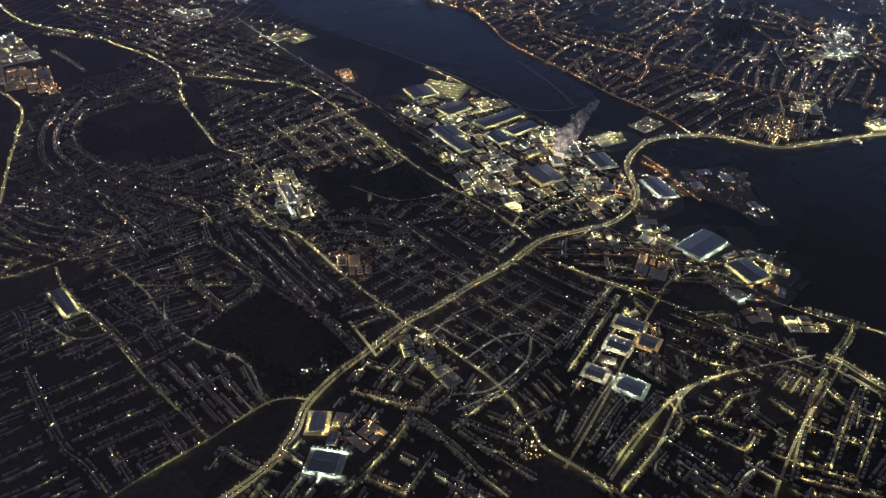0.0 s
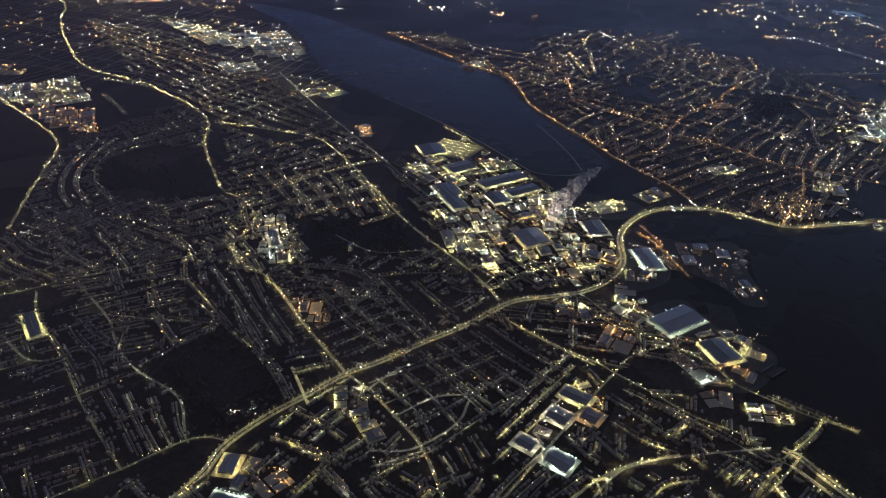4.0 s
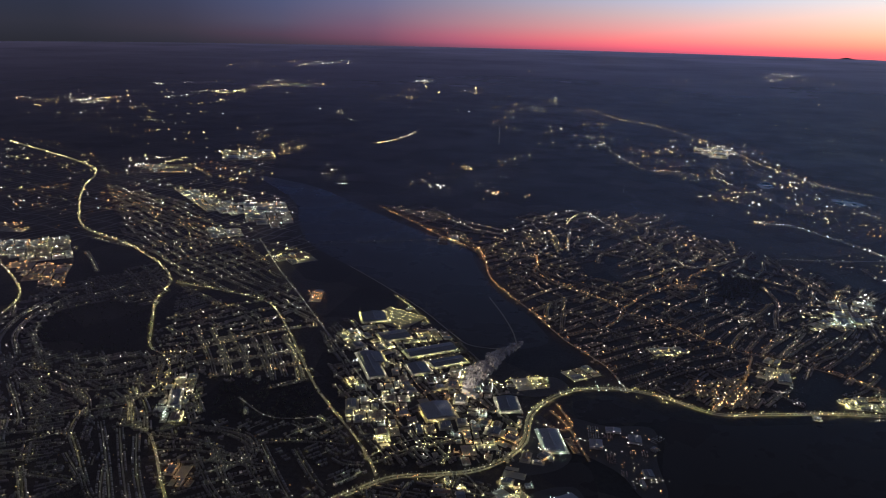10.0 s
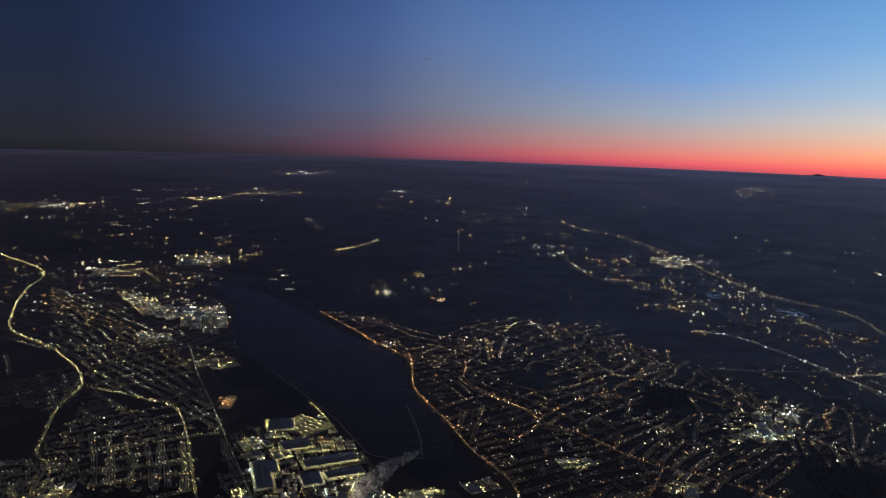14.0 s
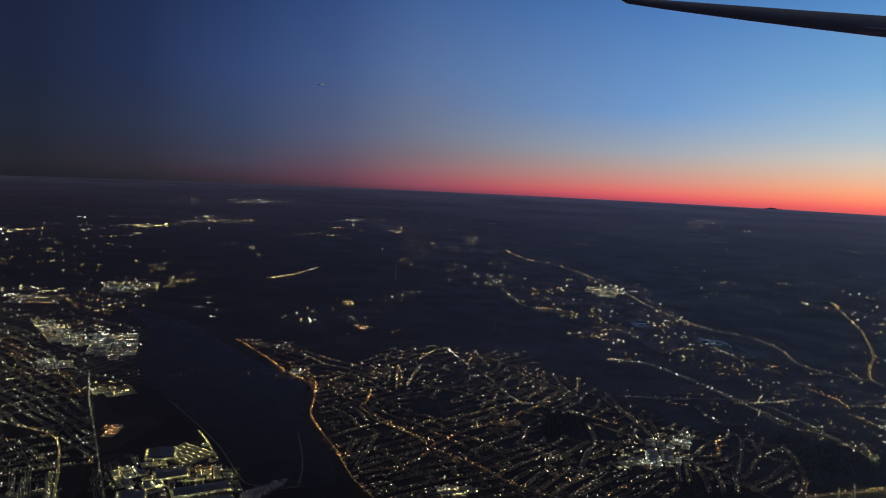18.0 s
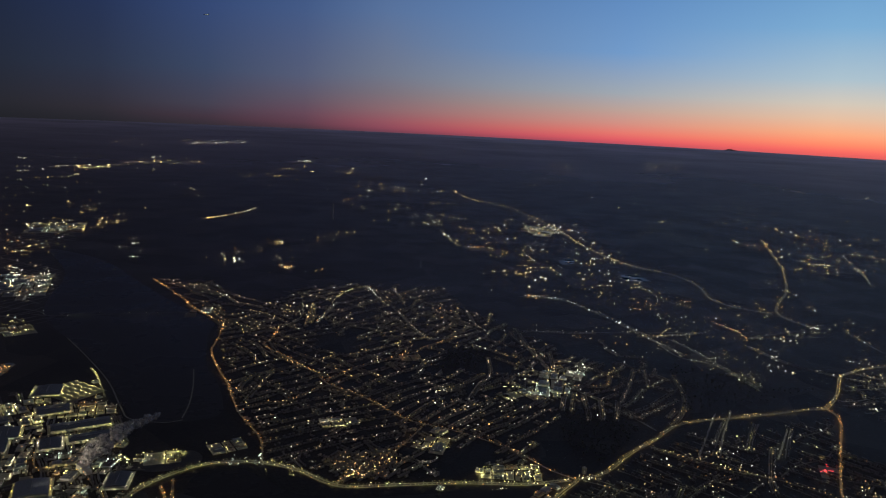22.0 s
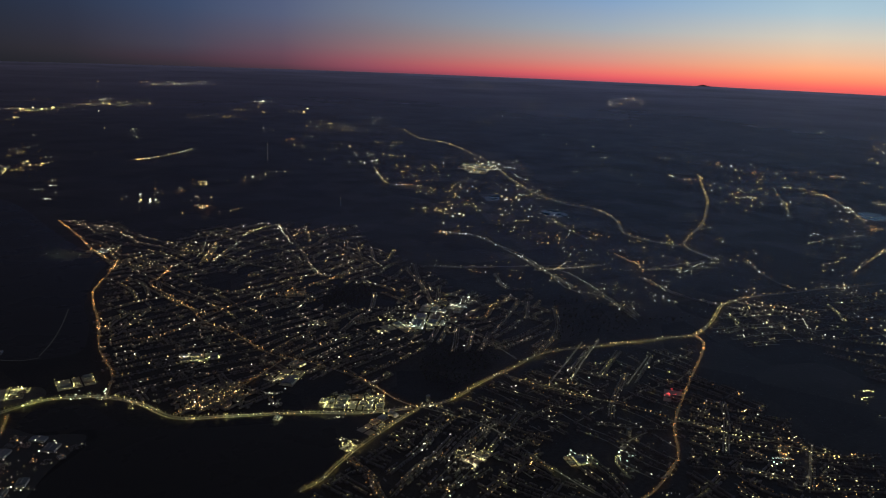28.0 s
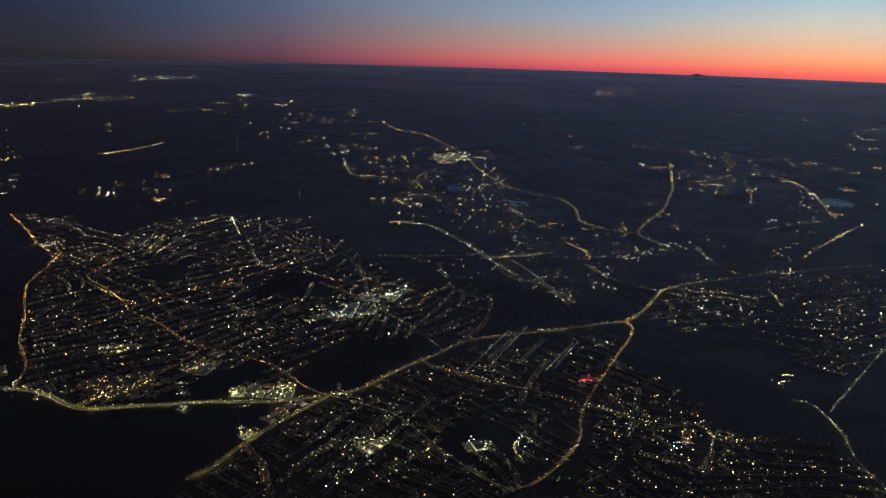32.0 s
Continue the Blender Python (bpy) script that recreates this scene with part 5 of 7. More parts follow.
street("yellow", [(3.8, 132.3), (13.3, 142.1), (19, 145.3)])
street("dim", [(-0.7, 124.8), (-7.5, 112.7)])
street("dim", [(5.3, 132.3), (16.7, 122.2), (24.7, 116.2)])
street("dim", [(-4.3, 158), (3.9, 146.7), (-2.3, 137.8)])
street("dim", [(-5.5, 140.2), (0.7, 148.4), (4.8, 155.7)])
streets("dim", 6, [(-36.7, 205.1), (-25.8, 215.4), (-14.1, 226.5)], [(-13.9, 182.5), (-1.3, 194.4), (10.3, 202.4)])
streets("dim", 4, [(-32.2, 218.9), (-16.9, 202.1), (-1.2, 189.3)], [(-12.2, 230.3), (2.6, 212.3), (14.1, 199.2)])
streets("dim", 4, [(-71.9, 304.2), (-58.3, 317.4), (-45.6, 327.7)], [(-55.8, 273.8), (-39.2, 287.3), (-23.8, 298.3)])
streets("dim", 4, [(-65.9, 298.7), (-57.5, 285.4), (-51.1, 274.9)], [(-44.2, 322.6), (-30.4, 300.5), (-17.7, 277.4)])
street("dim", [(-67.6, 280.1), (-45.2, 295.8), (-33.5, 307.2)])
street("dim", [(-46.6, 233.7), (-29.5, 233.9), (-18.5, 230.2), (-11.9, 222.8), (-17.5, 212.1)])
street("dim", [(-16.4, 230.2), (0.5, 235.9), (18.3, 238.2)])
street("dim", [(0.5, 230.4), (14.7, 214.2), (20.9, 209.1)])
street("dim", [(-33.3, 230), (-19.6, 213.4), (-13.2, 205.4)])
street("dim", [(15.3, 228.7), (21.5, 226.2), (27.8, 227)])
streets("yellow", 3, [(38.1, 163.2), (50, 183.2), (58.8, 196)], [(37.2, 144.8), (50.4, 165.3), (61.3, 183.3)])
street("yellow", [(42.6, 117.7), (49.4, 127), (57.4, 135.7), (67.5, 145.1), (79, 151.8), (87, 155.3)])
street("yellow", [(67.5, 145.1), (66, 135.7), (62.2, 130.4)])
street("yellow", [(74.8, 135.2), (83.1, 144.1), (91.2, 147)])
street("yellow", [(69.1, 133.8), (77.6, 127.2), (80.5, 126.3), (84, 132), (75, 135.8)])
street("yellow", [(69.5, 166), (79.4, 158.7), (87.1, 156.4)])
street("gold", [(85.9, 160.7), (93.1, 169.5)])
street("yellow", [(82.9, 176.6), (93.1, 169.8), (101.4, 163.8), (110.5, 156.7), (114.7, 157.9)])
streets("yellow", 4, [(95.8, 148.6), (101.2, 154.2)], [(101.7, 144.9), (108.5, 152.9)])
street("yellow", [(88.2, 116.3), (97.7, 133), (108.3, 147.6), (114.8, 156.7)])
street("yellow", [(99.7, 120.1), (111.7, 137.1), (120, 147.7)])
street("yellow", [(104.6, 116.7), (114.2, 129.3), (123.3, 141.3)])
street("yellow", [(98.5, 135), (105.8, 130.8), (111.8, 127.4)])
street("yellow", [(85.8, 125.4), (93.1, 121.5), (105.2, 116.4)])
street("yellow", [(87.5, 118.3), (93.9, 116.3), (108.6, 111.8)])
street("yellow", [(115.2, 157.9), (125.8, 168.6), (131.8, 177.1)])
street("dim", [(117.1, 183.9), (129.7, 177.1), (139, 171.3)])
street("yellow", [(66.2, 190.6), (54.4, 198.1), (41.1, 207.4)])
street("dim", [(56.2, 130.8), (62.8, 127.1), (72.7, 116.5)])
street("yellow", [(45.2, 113), (54.5, 123.4), (60.6, 130.4)])
streets("dim", 2, [(39.1, 126.9), (47.2, 138.6), (57.7, 151.6)], [(41.1, 121.5), (50.6, 132.7), (61.9, 145)])
street("dim", [(59.3, 125.2), (55.1, 119.8), (59.6, 114.8)])
streets("dim", 2, [(-177.7, 343.9), (-176.5, 312), (-167.6, 288), (-150, 269.5)], [(-186.6, 341.9), (-181.9, 307.1), (-171.3, 282), (-156.8, 265.7)])
street("dim", [(-140.6, 259.1), (-118.9, 258.4), (-94.8, 243.4), (-85.3, 231.7)])
street("dim", [(-136.7, 249.3), (-111.2, 226.2), (-105.1, 219)])
street("dim", [(-120.6, 252.7), (-107.4, 248), (-92, 239.3)])
streets("dim", 3, [(-124.5, 265.4), (-105.2, 266.8), (-93.6, 277.8)], [(-108.4, 245.3), (-93.9, 250.9), (-83.7, 255.6)])
street("dim", [(-222.6, 409.4), (-208.2, 395.6), (-190.8, 377.5)])
street("dim", [(-239.8, 436.5), (-194.4, 428.2), (-157.4, 449.8)])
street("gold", [(-81.2, 215.2), (-87.2, 227), (-89.2, 234.4)])
street("dim", [(-117.9, 190.4), (-97, 208), (-83.4, 221.1)])
street("dim", [(-82.2, 219), (-72.7, 210.1), (-61, 198.2), (-52.7, 190.1), (-38, 178.1), (-29.9, 168.8), (-24.7, 161.8)])
street("dim", [(-69.4, 178.9), (-63.6, 187.8), (-60.1, 193.4)])
street("dim", [(-84.5, 196.8), (-73.5, 185.7), (-67.9, 180.1)])
streets("dim", 3, [(-77.3, 229.1), (-57.6, 205.9), (-39.3, 183)], [(-59, 224.7), (-45.5, 204.9), (-31.4, 187.7)])
street("gold", [(-90.8, 286.1), (-76.2, 296.7), (-62.8, 312.6), (-47.3, 327.8)])
street("dim", [(-75.4, 276.1), (-57.5, 291), (-38.6, 298.8), (-27.6, 307.4)])
street("gold", [(-57.8, 271.6), (-41.5, 283.5), (-22.8, 295)])
street("gold", [(-29.2, 269.4), (-21.4, 276.4), (-16.5, 281.7)])
streets("dim", 6, [(-92.1, 320), (-68.8, 292.1), (-55.8, 274.3)], [(-45.9, 321.8), (-27.5, 297.6), (-17.5, 282.6)])
streets("dim", 4, [(-110.2, 323.2), (-91, 346.1), (-72.1, 363.8)], [(-95.8, 293.6), (-74.8, 306.6), (-49.3, 332.4)])
street("dim", [(-44.9, 233.9), (-27.4, 235.5), (-17.5, 232.6), (-11, 224.2)])
street("gold", [(-32.9, 336.8), (-40.1, 333), (-46.7, 328.7)])
streets("dim", 3, [(-54.9, 225.5), (-41.8, 226.3), (-23.2, 223.5)], [(-41.2, 209.4), (-24.9, 216.4), (-4.2, 217.1)])
street("peach", [(22.8, 486), (47, 479.4), (62.6, 488.2)])
street("gold", [(76.2, 500.6), (69.5, 529.7), (62.4, 550.9)])
street("gold", [(79.9, 501.8), (78.1, 532.5), (78.5, 568)])
streets("peach", 4, [(58.5, 394.3), (70.8, 416.3), (88.1, 436.4)], [(83.2, 358.6), (99.2, 381.1), (115.6, 400.6)])
street("peach", [(85.7, 365.1), (84.6, 389.5), (83.3, 410.8)])
streets("peach", 7, [(93.4, 353.3), (113.9, 373.4), (136.6, 391.6)], [(119, 309.3), (145, 334.4), (173.8, 354.4)])
street("peach", [(78.6, 371.9), (75.6, 386.8), (76.5, 402.5)])
streets("peach", 3, [(41.7, 448.8), (57.7, 437.3), (70.2, 420.9)], [(45.4, 467.6), (61, 460.6), (76.2, 437.9)])
streets("peach", 3, [(15.5, 519.5), (36.7, 515.9), (61.2, 498.4)], [(-1.2, 555.1), (32.2, 540.8), (62.3, 535)])
streets("peach", 2, [(-41.4, 568.9), (-15.6, 559.1), (12.3, 534.2)], [(-38.1, 542.6), (-9.5, 526.9), (14.8, 504.3)])
streets("peach", 2, [(-48.4, 576.3), (-28.6, 573.3), (0.9, 555.8)], [(-66.4, 580), (-43, 574.2), (-19, 563.4)])
street("rust", [(115.2, 401.6), (127.6, 427.7), (150.1, 457.4), (159.1, 473.3), (174.9, 497.1)])
street("peach", [(135.7, 399.9), (148.7, 420.8), (165.3, 441.4)])
street("peach", [(157.7, 423.1), (173.1, 409.2), (188.9, 404.7)])
street("gold", [(113.5, 441.2), (131.5, 462.4), (147.8, 484.5), (157.2, 492.1)])
street("gold", [(158.1, 487.4), (174.7, 498.3), (190.8, 518.6)])
street("peach", [(190.5, 521.3), (163.6, 544), (147.9, 563.3)])
street("peach", [(183.9, 527.8), (172.2, 570.7)])
street("peach", [(172.7, 537.6), (160.7, 575.7)])
street("peach", [(161, 547.9), (152.4, 581.8)])
street("peach", [(192.2, 534.5), (191.9, 568.3)])
street("peach", [(93.7, 610.6), (125.8, 548.4), (147.5, 503.6), (158.1, 487.4)])
street("peach", [(110.2, 616), (128.2, 565.7)])
street("rust", [(75.2, 492.3), (68, 523.2), (62.6, 550.5)])
street("peach", [(-7.5, 523.9), (19.9, 492.8), (51.9, 481.7), (62.3, 486)])
streets("peach", 3, [(29, 579.6), (55.3, 569.3), (76.4, 558.2)], [(46.3, 524.4), (73.4, 517.3), (101.1, 518.1)])
streets("peach", 3, [(102.1, 575), (123, 600.2), (147.2, 617.9)], [(113.7, 475.1), (133.2, 499.6), (150.9, 525.4)])
streets("peach", 5, [(181.4, 365.6), (192.4, 382.2), (207.2, 401.1)], [(213, 346.4), (226.9, 365.6), (238.2, 385.8)])
streets("peach", 4, [(164.1, 358.3), (170.8, 377.1), (178.9, 394.2)], [(185.7, 356.8), (196.1, 375.9), (205, 394.3)])
streets("peach", 3, [(64.2, 444.1), (89.2, 424.6), (114.7, 407.6)], [(73.9, 464), (100.8, 448.5), (122.9, 443.7)])
streets("peach", 4, [(140.1, 384.8), (152.8, 404.1), (170.7, 421.8)], [(159.1, 367.3), (168.9, 385.6), (187.7, 412.8)])
street("gold", [(243.2, 426.6), (225.3, 445.1), (200.5, 464.2)])
street("peach", [(233.2, 450.1), (223.3, 481.4), (211.5, 507.3), (207.9, 520.8)])
street("peach", [(236.6, 443.2), (233.7, 484.2)])
street("rust", [(244.7, 427), (263.2, 431.6), (267.7, 449.2)])
street("peach", [(241.7, 421.9), (238.9, 391.8)])
street("peach", [(246.3, 418.8), (243.6, 390.7)])
street("peach", [(282.6, 464.8), (275.4, 430.2), (269.7, 409.8)])
street("peach", [(288.3, 466.3), (286.8, 435.7)])
street("peach", [(303.9, 460.3), (303.9, 424.5), (297.7, 399.8), (290.7, 386.9)])
street("peach", [(197.1, 463.4), (200.5, 434), (196.2, 417.5), (193, 397.6)])
street("peach", [(174.9, 399.6), (187.2, 416.1), (196.8, 433.1)])
streets("peach", 3, [(250.8, 415.7), (252, 389.1), (250.6, 381.7)], [(268.3, 411.9), (266, 392.4), (264.3, 384.9)])
street("lane2", [(277.4, 358.9), (294.5, 349.8), (309.4, 343.8), (326, 340), (343.9, 330.6)])
streets("dim2", 6, [(295.6, 378.1), (311.7, 370.3), (328.2, 363.1)], [(258.9, 324), (281.2, 311.6), (297, 304.3)])
streets("dim2", 3, [(306.6, 365.7), (313, 383.9), (318.9, 398.5)], [(335.7, 361.9), (342.1, 379.4), (349.1, 397.2)])
street("dim2", [(320.9, 325), (323.7, 340.7), (333, 371.4)])
street("rust", [(224, 279.6), (234.2, 266.5), (243, 251.5)])
streets("dim2", 3, [(256.4, 280.7), (263.1, 299.9), (271.5, 317.1)], [(271.6, 286.9), (278.4, 306.7), (284.4, 324.1)])
streets("dim2", 4, [(238.9, 270.7), (246.7, 287), (253, 307.1)], [(258.5, 253.8), (264.3, 271), (271.6, 286.9)])
street("lane2", [(347.4, 331.2), (356.8, 325.9), (372.9, 316.2), (386.7, 320.5)])
street("yellow2", [(391.5, 324.4), (393.9, 309.7), (401.7, 308.4), (420.1, 313.7)])
street("gold2", [(364.4, 295.3), (376.9, 289.4)])
street("gold2", [(358.8, 285.2), (363.2, 278.3), (366, 272.1)])
streets("dim2", 6, [(354.9, 345.8), (373.1, 342.4), (394.4, 335.7)], [(345.4, 294.3), (364.1, 293.3), (385.2, 292.1)])
streets("dim2", 4, [(390.6, 305.1), (410.4, 304.2), (429.7, 303.3)], [(380.8, 275), (402.1, 279.7), (425.9, 284.9)])
streets("dim2", 4, [(307.8, 296.4), (317.8, 279.1), (321.3, 266.2)], [(300.8, 269.7), (308.4, 265.9), (315.7, 262.2)])
street("dim2", [(447.2, 390.6), (456.9, 382.8), (467.5, 377.2)])
streets("dim2", 3, [(437.3, 416.9), (455.2, 405.5), (474.7, 395.3)], [(428.9, 448.1), (460.8, 436.8), (494.2, 434.6)])
street("dim2", [(99.9, 947.3), (138.7, 832.2), (177.3, 824.7), (199.9, 803.3)])
street("dim2", [(225.1, 894.9), (209.8, 833.4), (223.6, 768.4), (237.8, 745.8)])
street("gold2", [(211.3, 621.7), (238.7, 622), (253.4, 611.9), (282.5, 566.8), (295.6, 539.7), (318.3, 498.9)])
street("gold2", [(292.1, 532), (322.7, 545.2), (339.4, 555.9)])
street("dim2", [(227.4, 525.7), (246.3, 528.2), (265.8, 533.6)])
street("dim2", [(310.5, 698.8), (329.2, 648.3), (347.1, 623.3)])
street("dim2", [(365.4, 549.7), (401.7, 561.4), (423.6, 570.2)])
street("dim2", [(447.7, 593.5), (452.7, 550.8), (460.6, 526.7)])
street("dim2", [(511.1, 655.5), (548.7, 687.3), (584.3, 705.8)])
street("dim2", [(584, 954), (619.6, 925), (619.5, 841.1), (601.1, 738.5)])
street("dim2", [(569.7, 893.7), (540, 765.7)])
streets("yellow2", 2, [(407.1, 482.5), (420, 474.7), (440.3, 478.5), (453.8, 465.4)], [(412.8, 494.3), (426, 486.1), (442.7, 487.1), (459, 476.9)])
street("yellow2", [(471.3, 500), (471, 484.2), (469.4, 468.2)])
streets("dim2", 2, [(334.5, 468.8), (344.5, 470.7), (351.1, 452.1)], [(363.8, 533), (381.3, 499.5), (405.4, 482.2)])
streets("dim2", 3, [(184.1, 484.5), (216.5, 467.7), (234.6, 482.6)], [(219.6, 386.3), (234.3, 412.9), (251, 443.2)])
streets("dim2", 2, [(266.3, 520), (274.4, 490.3), (290.4, 487.6)], [(211.2, 529.4), (217, 503.6), (226.5, 469.6)])
street("yellow", [(66.0, 134.9), (64.5, 142.4), (60.8, 145.9)])
street("yellow", [(66.0, 134.9), (72.0, 137.5), (78.8, 134.9), (86.7, 130.5)])
street("yellow", [(84.5, 160.8), (90.4, 167.2), (94.6, 170.6)])
street("dim", [(68.7, 177.0), (79.3, 168.3), (88.9, 159.1)])
street("dim", [(74.1, 180.3), (88.0, 171.7), (97.6, 163.4)])
street("yellow", [(98.0, 157.9), (105.0, 155.5), (110.3, 150.0)])
street("yellow", [(99.1, 131.9), (107.4, 147.6), (113.8, 154.4)])
street("yellow", [(112.5, 133.4), (118.3, 143.1), (122.5, 149.4)])
street("yellow", [(110.4, 148.0), (114.0, 140.8), (120.9, 136.1)])
street("dim", [(-6.8, 136.6), (0.6, 129.8), (7.9, 121.6)])
street("yellow", [(-24.9, 146.1), (-16.1, 143.4), (-6.6, 139.7), (-4.0, 138.0)])
street("yellow", [(5.1, 139.0), (13.6, 144.0), (18.0, 146.7)])
street("yellow", [(9.2, 127.1), (17.4, 124.4)])
street("dim", [(5.5, 136.1), (13.7, 131.2), (21.4, 127.5)])
street("dim", [(35.7, 128.3), (44.4, 142.5), (52.3, 153.8)])
street("dim", [(44.2, 129.2), (50.3, 139.2), (58.2, 148.1)])
street("gold", [(31.3, 131.4), (34.0, 136.4), (34.9, 139.4)])
street("dim2", [(358.2, 281.2), (362.8, 273.6)])
street("dim2", [(371.0, 350.0), (367.4, 329.1), (361.0, 305.9)])
street("gold2", [(348.2, 328.2), (354.5, 325.9), (364.9, 323.0)])
street("dim2", [(313.8, 320.0), (327.1, 319.9), (342.5, 320.2)])
street("yellow2", [(390.3, 321.4), (393.3, 311.2), (402.9, 309.5)])
street("gold2", [(364.4, 294.7), (377.3, 288.7)])
street("dim2", [(383.2, 283.4), (389.2, 298.7), (392.9, 311.2)])
street("dim2", [(248.8, 287.5), (254.3, 307.6), (264.0, 321.1)])
street("dim2", [(261.4, 285.7), (267.9, 303.2), (278.0, 316.3)])
street("dim2", [(242.6, 258.0), (248.7, 276.1), (253.4, 284.4)])
street("dim2", [(284.8, 315.1), (295.9, 329.1), (310.3, 339.4)])
street("dim2", [(252.9, 262.9), (263.6, 267.9), (274.1, 280.2)])
street("rust", [(221.7, 279.2), (233.1, 270.0), (238.9, 257.4)])
cluster("white", 90, (-180.6, 558.4), (25.2, 8.5), (-18.7, 35.6))
cluster("yellow", 60, (-231.2, 573.9), (20.1, 6.9), (-13.6, 22.8))
cluster("white", 40, (-138.7, 523.9), (6.5, 2.1), (-15.0, 31.2))
cluster("yellow", 44, (-94.2, 439.8), (15.5, 4.9), (-6.3, 13.3))
cluster("yellow", 70, (-243.0, 399.5), (18.3, 5.7), (-24.5, 28.0))
cluster("orange", 30, (-202.1, 350.6), (11.8, 3.6), (-8.2, 9.3))
cluster("orange", 44, (-51.4, 373.5), (4.2, 1.1), (-3.2, 9.1))
cluster("white", 34, (-61.2, 258.2), (5.4, 1.4), (-7.9, 15.2))
cluster("white", 26, (182.1, 324.1), (4.6, 1.0), (-2.8, 13.1))
cluster("yellow", 50, (215.7, 321.1), (13.7, 2.9), (-0.6, 5.9))
cluster("yellow", 40, (128.7, 304.9), (13.0, 2.8), (-3.0, 7.2))
cluster("cool", 24, (109.4, 305.7), (8.7, 1.9), (-1.7, 3.7))
cluster("white", 30, (87.5, 264.2), (6.1, 1.3), (0.5, 13.2))
cluster("yellow", 40, (66.9, 298.7), (7.3, 1.6), (-0.2, 6.5))
cluster("yellow", 50, (18.0, 262.9), (9.0, 1.9), (-1.8, 9.9))
cluster("white", 60, (234.7, 978), (26.8, 7.9), (-3.1, 38.1))
cluster("gold", 26, (144.5, 936.9), (40.2, 11.9), (-7.2, 39.6))
cluster("dim", 26, (393.7, 547.1), (8.6, 1.7), (1.5, 10.0))
cluster("dim", 30, (411.1, 570.6), (15.5, 3.2), (1.3, 7.7))
cluster("white", 14, (424.4, 588.7), (4.6, 0.9), (2.6, 13.2))
cluster("dim", 24, (333.9, 492.6), (9.8, 1.9), (0.3, 8.1))
cluster("dim", 24, (344.8, 465.7), (9.3, 1.7), (1.0, 13.3))
cluster("orange", 18, (227.4, 621.4), (12.4, 2.8), (-1.0, 7.6))
cluster("white", 10, (282.4, 798.9), (8.1, 2.1), (-0.4, 9.4))
cluster("dim", 46, (540.2, 886), (29.5, 7.7), (11.8, 45.2))
cluster("dim", 30, (493.8, 530.7), (10.6, 2.1), (4.2, 11.8))
cluster("orange", 22, (598.1, 730.9), (11.8, 2.7), (4.0, 10.0))
cluster("white", 16, (606.9, 814.5), (9.6, 2.3), (6.9, 18.8))
cluster("orange", 10, (769.2, 1039.1), (3.2, 0.9), (18.2, 40.9))
cluster("gold", 14, (667.4, 868.7), (14.2, 3.6), (5.9, 14.2))
cluster("gold", 50, (949.7, 1488.6), (35.4, 12.5), (143.8, 332.9))
cluster("gold", 60, (291.6, 660.5), (42.9, 9.9), (-1.8, 53.4))
cluster("gold", 60, (231.6, 680.1), (44.1, 10.4), (-8.4, 69.0))
cluster("dim", 40, (319.1, 566.7), (24.3, 5.1), (0.4, 38.8))
cluster("dim", 60, (422.6, 446.9), (35.0, 6.3), (7.1, 27.9))
cluster("dim", 40, (486.6, 458.5), (26.0, 4.7), (15.2, 38.8))
cluster("orange", 24, (382.2, 307.9), (2.5, 0.4), (1.4, 5.9))
cluster("cool", 22, (377.1, 299.1), (2.5, 0.4), (1.0, 4.8))
cluster("cool", 26, (322.5, 292.7), (2.9, 0.4), (0.3, 8.6))
cluster("yellow", 24, (435.4, 364.4), (5.1, 0.9), (2.9, 8.3))
cluster("red", 16, (348.7, 350.2), (3.5, 0.6), (0.4, 3.9))
cluster("white", 8, (333.6, 272.9), (1.9, 0.3), (0.1, 1.3))
cluster("yellow", 24, (265.2, 287.8), (5.3, 0.8), (-0.8, 4.6))
cluster("cool", 20, (304.9, 292), (6.1, 0.9), (-0.2, 4.7))
cluster("yellow", 26, (220.1, 287.7), (4.5, 0.7), (-1.3, 3.9))
cluster("white", 14, (247.9, 320.7), (3.1, 0.5), (-0.7, 2.9))
cluster("white", 26, (250.4, 453.5), (7.8, 2.0), (0.0, 8.9))
cluster("yellow", 50, (217.8, 416), (10.7, 2.6), (-0.9, 11.7))
cluster("white", 8, (211.9, 305.1), (2.6, 0.6), (-0.2, 1.3))
cluster("yellow", 40, (182, 336.1), (5.3, 1.2), (-1.6, 7.6))
cluster("white", 12, (177.6, 401.1), (2.9, 0.7), (-0.4, 2.3))
cluster("orange", 40, (160, 316.7), (15.8, 3.4), (-2.0, 6.8))
cluster("white", 44, (-838.8, 1189.6), (38.3, 19.5), (-52.4, 65.9))
cluster("yellow", 34, (-678.9, 1443.8), (45.6, 24.7), (-25.1, 45.8))
cluster("yellow", 40, (-639.3, 1666.9), (57.8, 33.5), (-54.3, 120.1))
cluster("white", 34, (-897.9, 2578.9), (63.7, 50.6), (-55.2, 140.6))
cluster("gold", 60, (-285, 783.7), (50.4, 19.4), (-27.9, 54.9))
cluster("yellow", 60, (-356, 699.7), (33.5, 12.5), (-20.8, 31.2))
cluster("orange", 18, (5.7, 665.2), (11.8, 4.0), (-2.4, 13.8))
cluster("gold", 14, (-46.7, 769.7), (11.4, 4.2), (-4.0, 18.6))
cluster("white", 16, (-53, 664.8), (15.9, 5.6), (-4.2, 16.5))
cluster("white", 26, (-164.1, 689), (13.5, 4.9), (-25.5, 63.0))
cluster("gold", 18, (-85.7, 1364.1), (27.4, 13.0), (-11.4, 75.7))
cluster("white", 30, (646.6, 2674.2), (92.1, 57.1), (52.0, 267.2))
